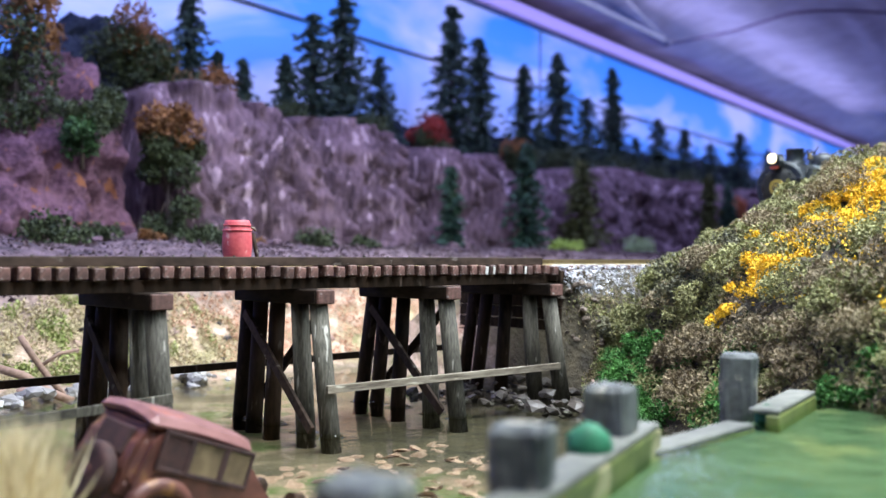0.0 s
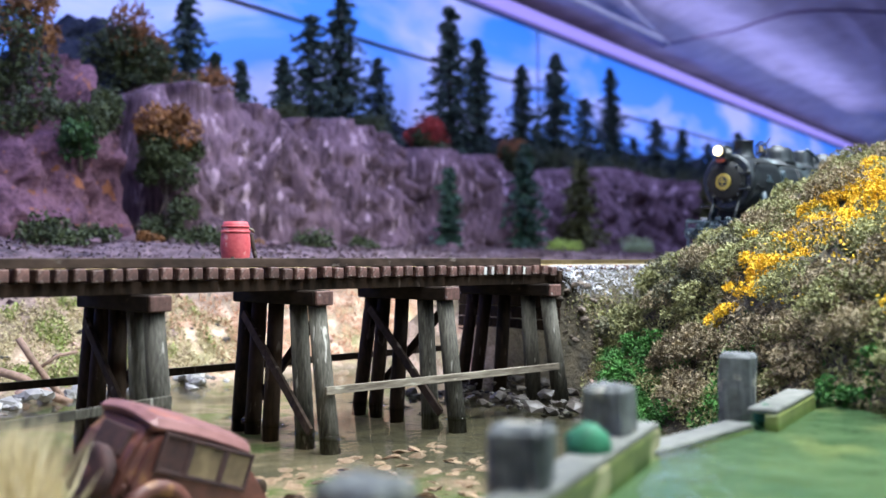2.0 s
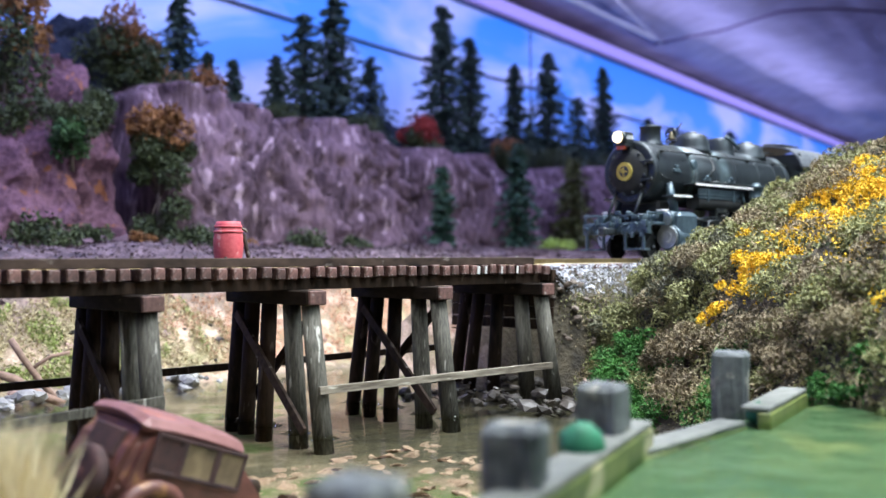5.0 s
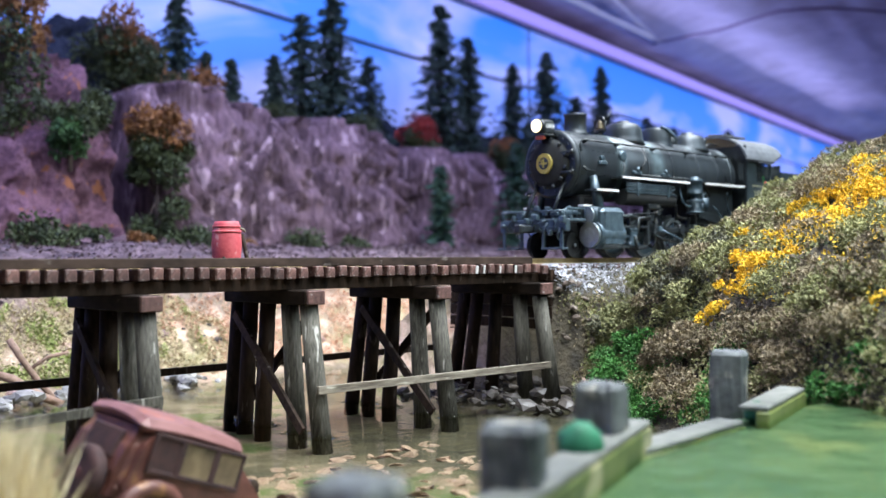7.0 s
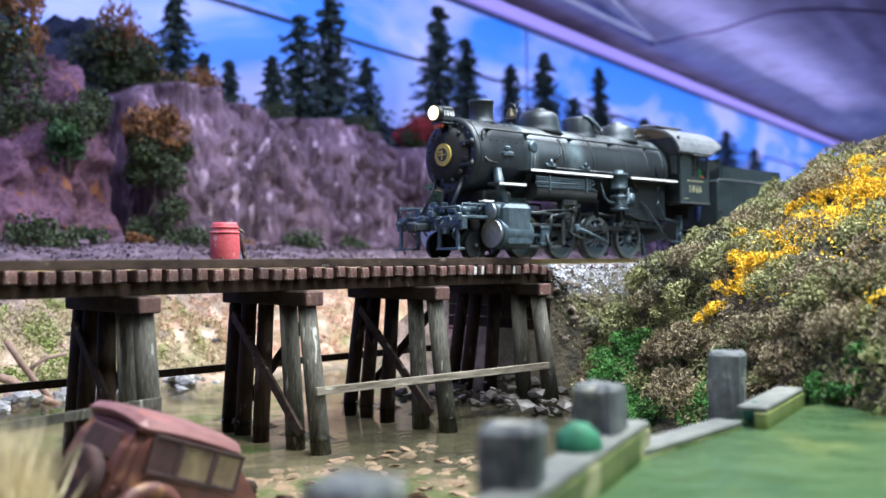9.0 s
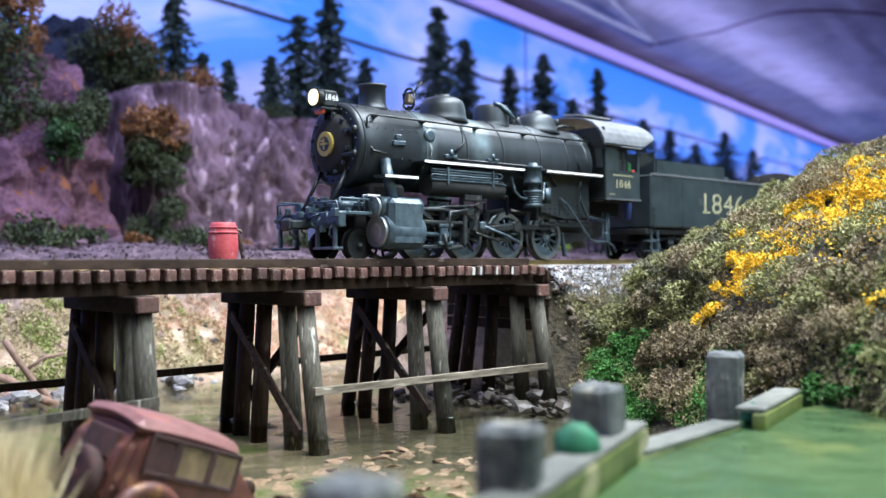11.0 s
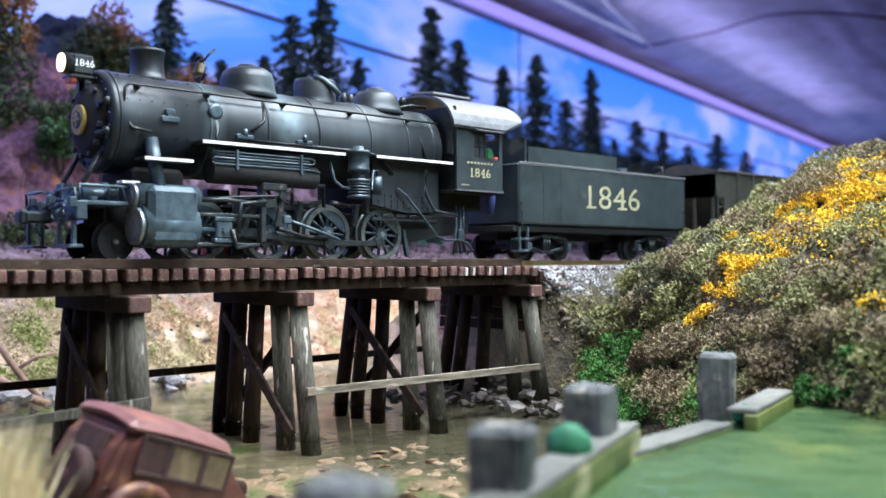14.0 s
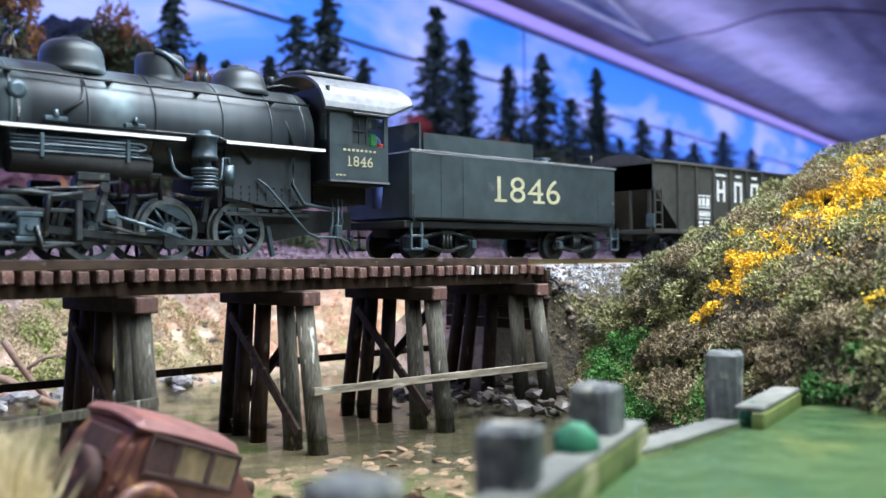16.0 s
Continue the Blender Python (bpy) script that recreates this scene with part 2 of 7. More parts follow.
M = dict(
    ground=ground_paint("scenery_ground"), sky=sky_paint("printed_sky"),
    timber=mat("creosoted_timber", (0.022, 0.015, 0.012), (0.075, 0.05, 0.038), 300, 0.75, 0, 0.6, 0.25, ((0.20, 0.17, 0.15), 0.62), 0.35, stretch=(0.3, 0.6, 0.6), sheen=0.12),
    # the next two are darker timber, with the shade below the deck in their colour
    shade_timber=mat("tarred_timber", (0.012, 0.008, 0.005), (0.045, 0.027, 0.018), 300, 0.7, 0, 0.6, 0.25, ((0.10, 0.075, 0.06), 0.64), 0.3, stretch=(1, 1, 0.3), sheen=0.12),
    deck_shade_timber=mat("black_creosoted_timber", (0.006, 0.004, 0.003), (0.022, 0.015, 0.011), 300, 0.8, 0, 0.6, 0.25, ((0.07, 0.05, 0.04), 0.66), 0.2, stretch=(0.6, 0.3, 1), sheen=0.12),
    greystone=mat("pale_grey_stone", (0.15, 0.145, 0.14), (0.38, 0.37, 0.34), 200, 0.8, 0, 0.5, 0.4, None, 0.3),
    tie=mat("weathered_tie", (0.045, 0.02, 0.016), (0.17, 0.085, 0.07), 350, 0.7, 0, 0.6, 0.25, ((0.26, 0.22, 0.2), 0.64), 0.45),
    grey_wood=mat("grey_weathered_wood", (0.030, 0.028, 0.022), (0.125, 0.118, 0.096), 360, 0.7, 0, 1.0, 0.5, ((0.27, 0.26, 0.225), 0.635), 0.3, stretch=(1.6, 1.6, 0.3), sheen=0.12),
    plank=mat("bleached_plank", (0.075, 0.058, 0.042), (0.30, 0.265, 0.20), 420, 0.8, 0, 1.0, 0.5, ((0.5, 0.47, 0.38), 0.59), 0.2, stretch=(0.14, 1, 1)),
    post=mat("blue_grey_post", (0.042, 0.050, 0.054), (0.16, 0.172, 0.168), 160, 0.7, 0, 0.9, 0.6, ((0.32, 0.31, 0.26), 0.58), 0.15),
    algae_wood=mat("algae_covered_plank", (0.035, 0.055, 0.012), (0.17, 0.2, 0.055), 70, 0.45, 0, 0.6, 0.5, ((0.30, 0.28, 0.15), 0.6)),
    plank_top=mat("worn_plank_top", (0.06, 0.066, 0.06), (0.19, 0.195, 0.17), 90, 0.65, 0, 0.6, 0.5, ((0.16, 0.2, 0.07), 0.63)),
    rail=mat("nickel_rail", (0.40, 0.31, 0.16), (0.6, 0.5, 0.3), 300, 0.35, 0.9, 0.1, 0.1),
    ballast=mat("grey_ballast", (0.36, 0.37, 0.41), (0.72, 0.72, 0.78), 500, 0.85, 0, 0.5, 0.3, None, 0.0),
    rock=mat("violet_grey_rock", (0.032, 0.020, 0.024), (0.172, 0.112, 0.134), 110, 0.95, 0, 1.0, 2.8, ((0.32, 0.23, 0.26), 0.595), stretch=(1, 1, 0.3), sheen=0.12),
    rust_slope=mat("red_brown_slope", (0.035, 0.018, 0.026), (0.16, 0.083, 0.112), 110, 0.95, 0, 1.0, 2.6, ((0.21, 0.085, 0.045), 0.61), sheen=0.12),
    riprap=mat("dark_riprap", (0.020, 0.016, 0.013), (0.072, 0.06, 0.05), 250, 0.5, 0, 0.5, 0.3, None, 0.4),
    rubble=mat("brown_rubble", (0.06, 0.045, 0.035), (0.24, 0.19, 0.155), 220, 0.8, 0, 0.6, 0.4, None, 0.4),
    pebble=mat("peach_creek_stone", (0.25, 0.16, 0.125), (0.46, 0.31, 0.255), 150, 0.5, 0, 0.3, 0.3, None, 0.3),
    barrel=mat("red_painted_wood", (0.40, 0.05, 0.065), (0.56, 0.11, 0.12), 300, 0.55, 0, 0.3, 0.15, ((0.55, 0.26, 0.25), 0.62)),
    rust=mat("rusted_red_paint", (0.062, 0.023, 0.019), (0.19, 0.07, 0.05), 90, 0.5, 0.1, 0.5, 0.3, ((0.27, 0.135, 0.055), 0.57)),
    rustroof=mat("faded_red_roof", (0.17, 0.075, 0.07), (0.31, 0.15, 0.14), 90, 0.45, 0.1, 0.4, 0.3, ((0.40, 0.13, 0.07), 0.65)),
    rust_dark=mat("dark_rust", (0.022, 0.012, 0.012), (0.075, 0.032, 0.028), 200, 0.8, 0.1, 0.5, 0.3),
    dusty=mat("dusty_glass", (0.05, 0.036, 0.025), (0.28, 0.21, 0.12), 60, 0.25, 0, 0.1, 0.1, ((0.15, 0.06, 0.03), 0.54)),
    pond=mat("green_pond_bottom", (0.045, 0.09, 0.05), (0.145, 0.185, 0.115), 28, 0.3, 0, 0.1, 0.3, ((0.2, 0.2, 0.1), 0.61)),
    moss=mat("bright_moss", (0.006, 0.065, 0.035), (0.02, 0.19, 0.09), 250, 0.7, 0, 0.6, 0.4),
    bark=mat("conifer_bark", (0.03, 0.02, 0.015), (0.09, 0.065, 0.05), 300, 0.9, 0, 0.5, 0.4),
    twig=mat("dry_twig", (0.16, 0.10, 0.07), (0.34, 0.22, 0.16), 300, 0.8, 0, 0.5, 0.2),
    deck=mat("deck_underside", (0.36, 0.33, 0.37), (0.6, 0.57, 0.61), 9, 0.6, 0, 0.5, 6.0),
    valance=glow("violet_led_strip", (0.55, 0.43, 0.86), 0.20),
    lip=mat("dark_blue_lip", (0.02, 0.03, 0.10), (0.04, 0.06, 0.17), 60, 0.6),
    cable=mat("dark_cable", (0.02, 0.02, 0.03), (0.05, 0.05, 0.07), 100, 0.5),
    violet_cable=mat("violet_grey_cable", (0.16, 0.10, 0.17), (0.25, 0.17, 0.26), 100, 0.5),
    pale_cable=mat("pale_cable", (0.45, 0.44, 0.42), (0.6, 0.6, 0.56), 100, 0.5),
    ridge=mat("dark_forest_ridge", (0.008, 0.012, 0.020), (0.030, 0.036, 0.05), 120, 0.95, 0, 1.0, 2.0, sheen=0.12),
    room=mat("plain_room_wall", (0.25, 0.24, 0.25), (0.32, 0.31, 0.32), 3, 0.9, 0, 0.1, 1),
    pine=leafy("pine_needles", (0.008, 0.021, 0.015), (0.034, 0.066, 0.042)),
    spruce=leafy("blue_green_needles", (0.012, 0.04, 0.028), (0.04, 0.10, 0.06)),
    olive=leafy("olive_needles", (0.035, 0.045, 0.010), (0.11, 0.12, 0.03)),
    rusty=leafy("rust_leaves", (0.06, 0.03, 0.010), (0.26, 0.105, 0.022)),
    orange=leafy("orange_leaves", (0.20, 0.05, 0.012), (0.42, 0.11, 0.02)),
    hedge=leafy("mid_green_leaves", (0.012, 0.04, 0.012), (0.04, 0.11, 0.025)),
    autumn=leafy("autumn_leaves", (0.07, 0.035, 0.01), (0.33, 0.14, 0.03)),
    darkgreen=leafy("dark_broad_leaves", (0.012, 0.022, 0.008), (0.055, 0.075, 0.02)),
    redleaf=leafy("red_leaves", (0.10, 0.008, 0.008), (0.36, 0.03, 0.02)),
    lime=leafy("lime_shrub_leaves", (0.16, 0.26, 0.03), (0.4, 0.52, 0.12)),
    sage=leafy("sage_shrub_leaves", (0.25, 0.34, 0.16), (0.5, 0.6, 0.36)),
    heath=leafy("heath_foliage", (0.08, 0.085, 0.032), (0.38, 0.38, 0.16)),
    # darker copy of the heath, its shade put into the leaf colour
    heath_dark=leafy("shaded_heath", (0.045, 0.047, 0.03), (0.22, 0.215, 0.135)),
    heath_brown=leafy("brown_heath", (0.10, 0.078, 0.046), (0.37, 0.30, 0.175)),
    gorse=leafy("yellow_gorse_flowers", (0.6, 0.34, 0.008), (0.95, 0.66, 0.04)),
    grass=leafy("green_turf", (0.014, 0.075, 0.012), (0.07, 0.24, 0.035)),
    mossbank=leafy("olive_bank_moss", (0.20, 0.24, 0.06), (0.38, 0.42, 0.14)),
    duff=leafy("violet_brown_litter", (0.03, 0.018, 0.024), (0.12, 0.075, 0.09)),
    straw=leafy("straw_grass", (0.5, 0.42, 0.22), (0.85, 0.76, 0.52)),
    bankflock=leafy("tan_flock", (0.36, 0.30, 0.15), (0.62, 0.53, 0.33)),
    orangeflock=leafy("orange_flock", (0.46, 0.25, 0.15), (0.68, 0.42, 0.28)),
    water=clear_water("creek_resin", (0.88, 0.9, 0.8), 0.05, 0.16, 160, 1.24),
    pondwater=clear_water("pond_resin", (0.85, 0.97, 0.82), 0.05, 0.9, 150, 1.27),
)

# ---- mesh helpers ----


def box(bm, c, s, rot=None, bevel=0.0):
    """A box with centre c and size s, turned by rot (Euler degrees), edges rounded by bevel."""
    r = bmesh.ops.create_cube(bm, size=1.0)
    vs = r["verts"]
    m = Matrix.Translation(c) @ (Euler([radians(a) for a in rot]).to_matrix().to_4x4() if rot else Matrix()) @ Matrix.Diagonal((*s, 1))
    bmesh.ops.transform(bm, matrix=m, verts=vs)
    if bevel:
        es = list({e for v in vs for e in v.link_edges})
        bmesh.ops.bevel(bm, geom=es, offset=bevel, segments=1, affect="EDGES")


def rod(bm, p0, p1, r0, r1=None, seg=12, caps=True, smooth=True):
    """A round bar from p0 to p1."""
    p0, p1 = Vector(p0), Vector(p1)
    r1 = r0 if r1 is None else r1
    d = p1 - p0
    m = Matrix.Translation((p0 + p1) / 2) @ d.to_track_quat("Z", "Y").to_matrix().to_4x4()
    r = bmesh.ops.create_cone(bm, cap_ends=caps, segments=seg, radius1=r0, radius2=r1, depth=d.length, matrix=m)
    if smooth:
        for f in {f for v in r["verts"] for f in v.link_faces}:
            f.smooth = len(f.verts) == 4


def lathe(bm, prof, m=None, seg=24):
    """Turns a profile of (radius, height) about z."""
    m = m or Matrix()
    rings = []
    for r, z in prof:
        rings.append([bm.verts.new(m @ Vector((r * math.cos(a), r * math.sin(a), z))) for a in [2 * math.pi * i / seg for i in range(seg)]])
    for a, b in zip(rings, rings[1:]):
        for i in range(seg):
            f = bm.faces.new((a[i], a[(i + 1) % seg], b[(i + 1) % seg], b[i]))
            f.smooth = True
    bm.faces.new(rings[0][::-1])
    bm.faces.new(rings[-1])


def tube(bm, pts, r, seg=6):
    """A pipe or wire along points."""
    pts = [Vector(p) for p in pts]
    rings = []
    for i, p in enumerate(pts):
        d = (pts[min(i + 1, len(pts) - 1)] - pts[max(i - 1, 0)]).normalized()
        q = d.to_track_quat("Z", "Y").to_matrix()
        rings.append([bm.verts.new(p + q @ Vector((r * math.cos(a), r * math.sin(a), 0))) for a in [2 * math.pi * k / seg for k in range(seg)]])
    for a, b in zip(rings, rings[1:]):
        for k in range(seg):
            f = bm.faces.new((a[k], a[(k + 1) % seg], b[(k + 1) % seg], b[k]))
            f.smooth = True
    bm.faces.new(rings[0][::-1])
    bm.faces.new(rings[-1])


def prism(bm, outline, y0, y1):
    """Extrudes an outline of (x, z) from y0 to y1."""
    a = [bm.verts.new((x, y0, z)) for x, z in outline]
    b = [bm.verts.new((x, y1, z)) for x, z in outline]
    bm.faces.new(a)
    bm.faces.new(b[::-1])
    for i in range(len(a)):
        j = (i + 1) % len(a)
        bm.faces.new((a[j], a[i], b[i], b[j]))


def to_mesh(name, bm, material):
    bmesh.ops.recalc_face_normals(bm, faces=bm.faces)
    bmesh.ops.scale(bm, vec=(MM, MM, MM), verts=bm.verts)
    me = bpy.data.meshes.new(name)
    bm.to_mesh(me)
    bm.free()
    me.materials.append(material)
    return me


def part(name, bm, material, parent, label="", at=None):
    """Links a bmesh as one mesh object under a thing or a part; at: its own origin in millimetres."""
    ob = new(name, to_mesh(name, bm, material))
    ob.parent = parent
    if at:
        ob.location = [c * MM for c in at]
    return tagged(ob, label)


def solid(name, bm, material, label, category, group="", kind=""):
    return tagged(new(name, to_mesh(name, bm, material)), label, category, group, kind)


def thing(name, label, category, at=(0, 0, 0), rot=(0, 0, 0), group="", kind=""):
    ob = new(name)
    ob.matrix_world = pose(at[0] * MM, at[1] * MM, at[2] * MM, *rot)
    return tagged(ob, label, category, group, kind)


def raw_mesh(name, verts, faces, material, smooth=False):
    me = bpy.data.meshes.new(name)
    me.from_pydata([(x * MM, y * MM, z * MM) for x, y, z in verts], [], faces)
    me.materials.append(material)
    if smooth:
        me.shade_smooth()
    return me


def fbm(x, y, z, octaves=4):
    return noise.fractal(Vector((x, y, z)), 1.0, 2.0, octaves)


def step(a, b, t):
    t = min(1.0, max(0.0, (t - a) / (b - a)))
    return t * t * (3 - 2 * t)


def bend(t, pts):
    """Value at t of a line through (t, value) points."""
    if t <= pts[0][0]:
        return pts[0][1]
    for (a, va), (b, vb) in zip(pts, pts[1:]):
        if t <= b:
            return va + (vb - va) * (t - a) / (b - a)
    return pts[-1][1]


def leaves(n, place, size, rng, flat=0.0):
    """n small bent leaf tufts (two triangles each) at the places that place() gives."""
    V, F = [], []
    for _ in range(n):
        p = place(rng)
        if p is None:
            continue
        s = size * rng.uniform(0.6, 1.4)
        d = Vector((rng.gauss(0, 1), rng.gauss(0, 1), rng.gauss(0, 1 - flat))).normalized()
        e = d.cross(Vector((rng.gauss(0, 1), rng.gauss(0, 1), rng.gauss(0, 1)))).normalized()
        g = d.cross(e)
        k = len(V)
        p = Vector(p)
        V += [p - d * s, p + e * s * 0.55 + g * s * 0.2, p + d * s, p - e * s * 0.55 + g * s * 0.2]
        F += [(k, k + 1, k + 2), (k, k + 2, k + 3)]
    return V, F


# ---- the large structure ----
CREST = [(205, -47), (222, -44), (232, -33), (240, -22), (250, -8), (258, -1), (268, 3), (280, 5), (295, 9), (312, 18), (340, 27), (366, 37), (400, 42), (520, 46)]
BACKDROP_P, BACKDROP_D, BACKDROP_N = Vector((780, 783, 0)), Vector((0.9773, 0.2117, 0)), Vector((0.2117, -0.9773, 0))


def along_wall(q, p, z=0.0):
    """A point q along the backdrop and p in front of it."""
    v = BACKDROP_P + BACKDROP_D * q + BACKDROP_N * p
    return Vector((v.x, v.y, z))


def ground_height(x, y):
    n = fbm(x / 40, y / 40, 0.3) * 3 + fbm(x / 9, y / 9, 2.0, 3) * 0.8
    bed = -48 + 0.6 * fbm(x / 12, y / 12, 5.0, 3)
    # far bank
    shore = 312 + 12 * fbm(x / 60, 3.0, 1.0, 2) + 14 * step(150, 60, x)
    far = -48 + 45 * step(shore - 4, shore + 62, y) + n * step(shore, shore + 30, y)
    p = (Vector((x, y, 0)) - BACKDROP_P).dot(BACKDROP_N)
    far += 12 * step(420, 180, p) * step(330, 400, y)
    # railway embankment beyond the abutment
    emb = -48 + 45.5 * step(236, 241, x) * step(180, 206, y) if x > 234 else -48
    if x > 234 and y > 245:
        emb = -48 + 45.5 * step(236, 241, x) * step(shore + 20, 245, y) * 1.0 if y < shore else -48
    # hill in front of the track
    c = bend(x + 0.55 * (165 - min(y, 165)), CREST)
    hill = c
    if y > 165:
        hill = c + (-48 - c) * step(170, 205, y)
    hill += (n * 0.8 + 7 * abs(fbm(x / 17, y / 17, 4.0, 2)) - 1) * step(-46, -30, hill)
    # near bank at the camera's feet
    near = -48 + 16 * step(150, 60, y) * step(75, 20, x)
    return max(bed, far, emb, hill, near)


def build_ground():
    xs = [-300, -200, -120, -60] + [-20 + 4 * i for i in range(118)] + [460 + 25 * i for i in range(80)]
    ys = [-300, -200, -120, -60, -20] + [4 * i for i in range(112)] + [460 + 20 * i for i in range(50)]
    V = [(x, y, ground_height(x, y)) for y in ys for x in xs]
    w = len(xs)
    F = [(j * w + i, j * w + i + 1, (j + 1) * w + i + 1, (j + 1) * w + i) for j in range(len(ys) - 1) for i in range(w - 1)]
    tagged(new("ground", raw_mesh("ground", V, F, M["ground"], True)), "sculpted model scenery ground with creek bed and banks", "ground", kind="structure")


def build_water():
    me = raw_mesh("creek_water", [(x, y, WATER_Z) for x, y in ((-160, -20), (400, -20), (400, 400), (-160, 400))], [(0, 1, 2, 3)], M["water"])
    tagged(new("creek_water", me), "shallow clear resin creek over brown mud", "water", kind="structure")


def build_room():
    # printed sky wall
    bm = bmesh.new()
    ang = math.degrees(math.atan2(BACKDROP_D.y, BACKDROP_D.x))
    c = along_wall(300, -10, 120)
    box(bm, c, (4400, 20, 358), (0, 0, ang))
    solid("backdrop", bm, M["sky"], "printed blue sky backdrop with pale clouds", "backdrop", kind="structure")
    bm = bmesh.new()
    box(bm, along_wall(300, -3, 303), (4400, 22, 17), (0, 0, ang), 2)
    solid("trim_light_strip", bm, M["valance"], "violet glowing LED strip along the backdrop top", "light strip", kind="structure")
    bm = bmesh.new()
    box(bm, along_wall(300, 1.5, 291.5), (4400, 5, 4), (0, 0, ang), 0.5)
    solid("trim_backdrop_lip", bm, M["lip"], "dark blue lip below the light strip", "trim", kind="structure")
    bm = bmesh.new()
    for dz, dp, r in ((215, 3, 1.3),):
        tube(bm, [along_wall(q, dp, dz + 1.5 * math.sin(q / 90)) for q in range(-900, 1700, 60)], r)
    solid("backdrop_cable", bm, M["cable"], "thin dark cable strung along the sky backdrop", "cable")
    bm = bmesh.new()
    box(bm, along_wall(125, 0.6, 200), (1.4, 1.2, 190), (0, 0, ang))
    solid("trim_backdrop_seam", bm, M["cable"], "thin dark seam in the sky backdrop", "seam", kind="structure")
    # underside of the upper deck, a sagging sheet
    n, V, F = 120, [], []
    for j in range(n + 1):
        for i in range(n + 1):
            q, p = -1700 + 4000 * i / n, -12 + 1200 * j / n
            z = 326 + 5 * fbm(q / 330, p / 70, 1.0, 4) + 1.6 * fbm(q / 90, p / 25, 6.0, 3) + 24 * step(0, 120, p)
            V.append(along_wall(q, p, z))
    F = [(j * (n + 1) + i, (j + 1) * (n + 1) + i, (j + 1) * (n + 1) + i + 1, j * (n + 1) + i + 1) for j in range(n) for i in range(n)]
    tagged(new("ceiling", raw_mesh("ceiling", V, F, M["deck"], True)), "grey underside of the upper deck, violet lit", "ceiling", kind="structure")
    bm = bmesh.new()
    tube(bm, [along_wall(q, 60, 318) for q in range(-300, 420, 40)], 4.0)
    solid("ceiling_wire", bm, M["pale_cable"], "pale yellowish wire under the upper deck", "cable")
    bm = bmesh.new()
    tube(bm, [(1240, 870, 330), (1232, 838, 328), (1226, 780, 327), (1222, 728, 326), (1206, 676, 327), (1195, 628, 328), (1206, 594, 327), (1228, 568, 326), (1281, 541, 327), (1360, 520, 330)], 1.9, 8)
    solid("ceiling_cable", bm, M["violet_cable"], "dark cable hanging under the upper deck", "cable")
    bm = bmesh.new()
    tube(bm, [(960, 725, 332), (990, 740, 330), (1110, 790, 328), (1232, 838, 327)], 2.2, 6)
    solid("ceiling_wire", bm, M["pale_cable"], "thin pale wire under the upper deck", "cable")
    # the room's own shell
    for nm, cc, ss in (("wall_south", (600, -1500, 200), (5000, 40, 1700)), ("wall_west", (-1400, 0, 200), (40, 3000, 1700)), ("wall_east", (3000, 300, 200), (40, 3800, 1700)), ("floor", (600, -200, -640), (5200, 3600, 40)), ("wall_north", (600, 1900, 200), (5000, 40, 1700))):
        bm = bmesh.new()
        box(bm, cc, ss)
        solid(nm, bm, M["room"], "plain dim grey room " + ("floor" if nm == "floor" else "wall"), "floor" if nm == "floor" else "wall", kind="structure")


build_ground()
build_water()
build_room()

# ---- cliffs and the far scenery ----


def cliff(profile, base, p_front, depth, material, label, seed, flute=9.0):
    """A rock face along the backdrop under a skyline of (place, height): flutes, crevices and ledges, ends rounded back, a top running back."""
    q0, q1 = profile[0][0], profile[-1][0]
    nu, nv = int((q1 - q0) / 2.4), 50
    V = []
    for i in range(nu + 1):
        q = q0 + (q1 - q0) * i / nu
        end = math.sin(min(1.0, min(q - q0, q1 - q) / 15) * math.pi / 2)
        top = bend(q, profile) + 4 * fbm(q / 14, seed, 0.0, 4)
        for j in range(nv + 1):
            t = j / nv
            s = min(1.0, t / 0.78)
            z = base + (top - base) * s
            p = p_front + 24 * (1 - s) ** 1.5 - 14 * step(0.72, 1.0, s) - 46 * (1 - end)
            warp = 0.6 * fbm(q / 24, z / 40, seed + 2.0, 2)
            groove = abs(fbm(q / 11 + warp, z / 75, seed * 1.7, 3))
            crack = max(0.0, 0.10 - abs(fbm(q / 30 + warp, z / 95, seed + 9.0, 3))) / 0.10
            ledge = fbm(q / 26, z / 10, seed + 4.0, 3)
            p += 13 * fbm(q / 32, z / 60, seed, 4) + flute * (1.0 - 3.2 * groove) - 9 * crack + 3.2 * ledge + 1.6 * fbm(q / 4, z / 5, seed, 3)
            if t > 0.78:
                back = (t - 0.78) / 0.22
                z += 3 * math.sin(back * 3.1) + 2 * fbm(q / 12, back * 3, seed, 3)
                p -= depth * back
            V.append(along_wall(q, p, z))
    F = [(i * (nv + 1) + j, i * (nv + 1) + j + 1, (i + 1) * (nv + 1) + j + 1, (i + 1) * (nv + 1) + j) for i in range(nu) for j in range(nv)]
    return tagged(new("cliff", raw_mesh("cliff", V, F, material, True)), label, "cliff", "rock cliffs", "structure")


cliff([(-820, 64), (-696, 58), (-679, 66), (-662, 82), (-637, 107), (-622, 103), (-615, 92), (-607, 69)], -2, 172, 120, M["rust_slope"], "red-brown earthen bluff with scattered shrubs", 1, 5.0)
cliff([(-594, 78), (-588, 94), (-568, 103), (-548, 105), (-516, 99), (-487, 95), (-474, 84), (-461, 50)], 0, 174, 160, M["rock"], "tall rounded violet-grey rock cliff", 2)
cliff([(-478, 89), (-445, 99), (-397, 99), (-364, 98), (-352, 80), (-333, 49)], 0, 158, 150, M["rock"], "blocky violet-grey rock cliff with ribs", 3)
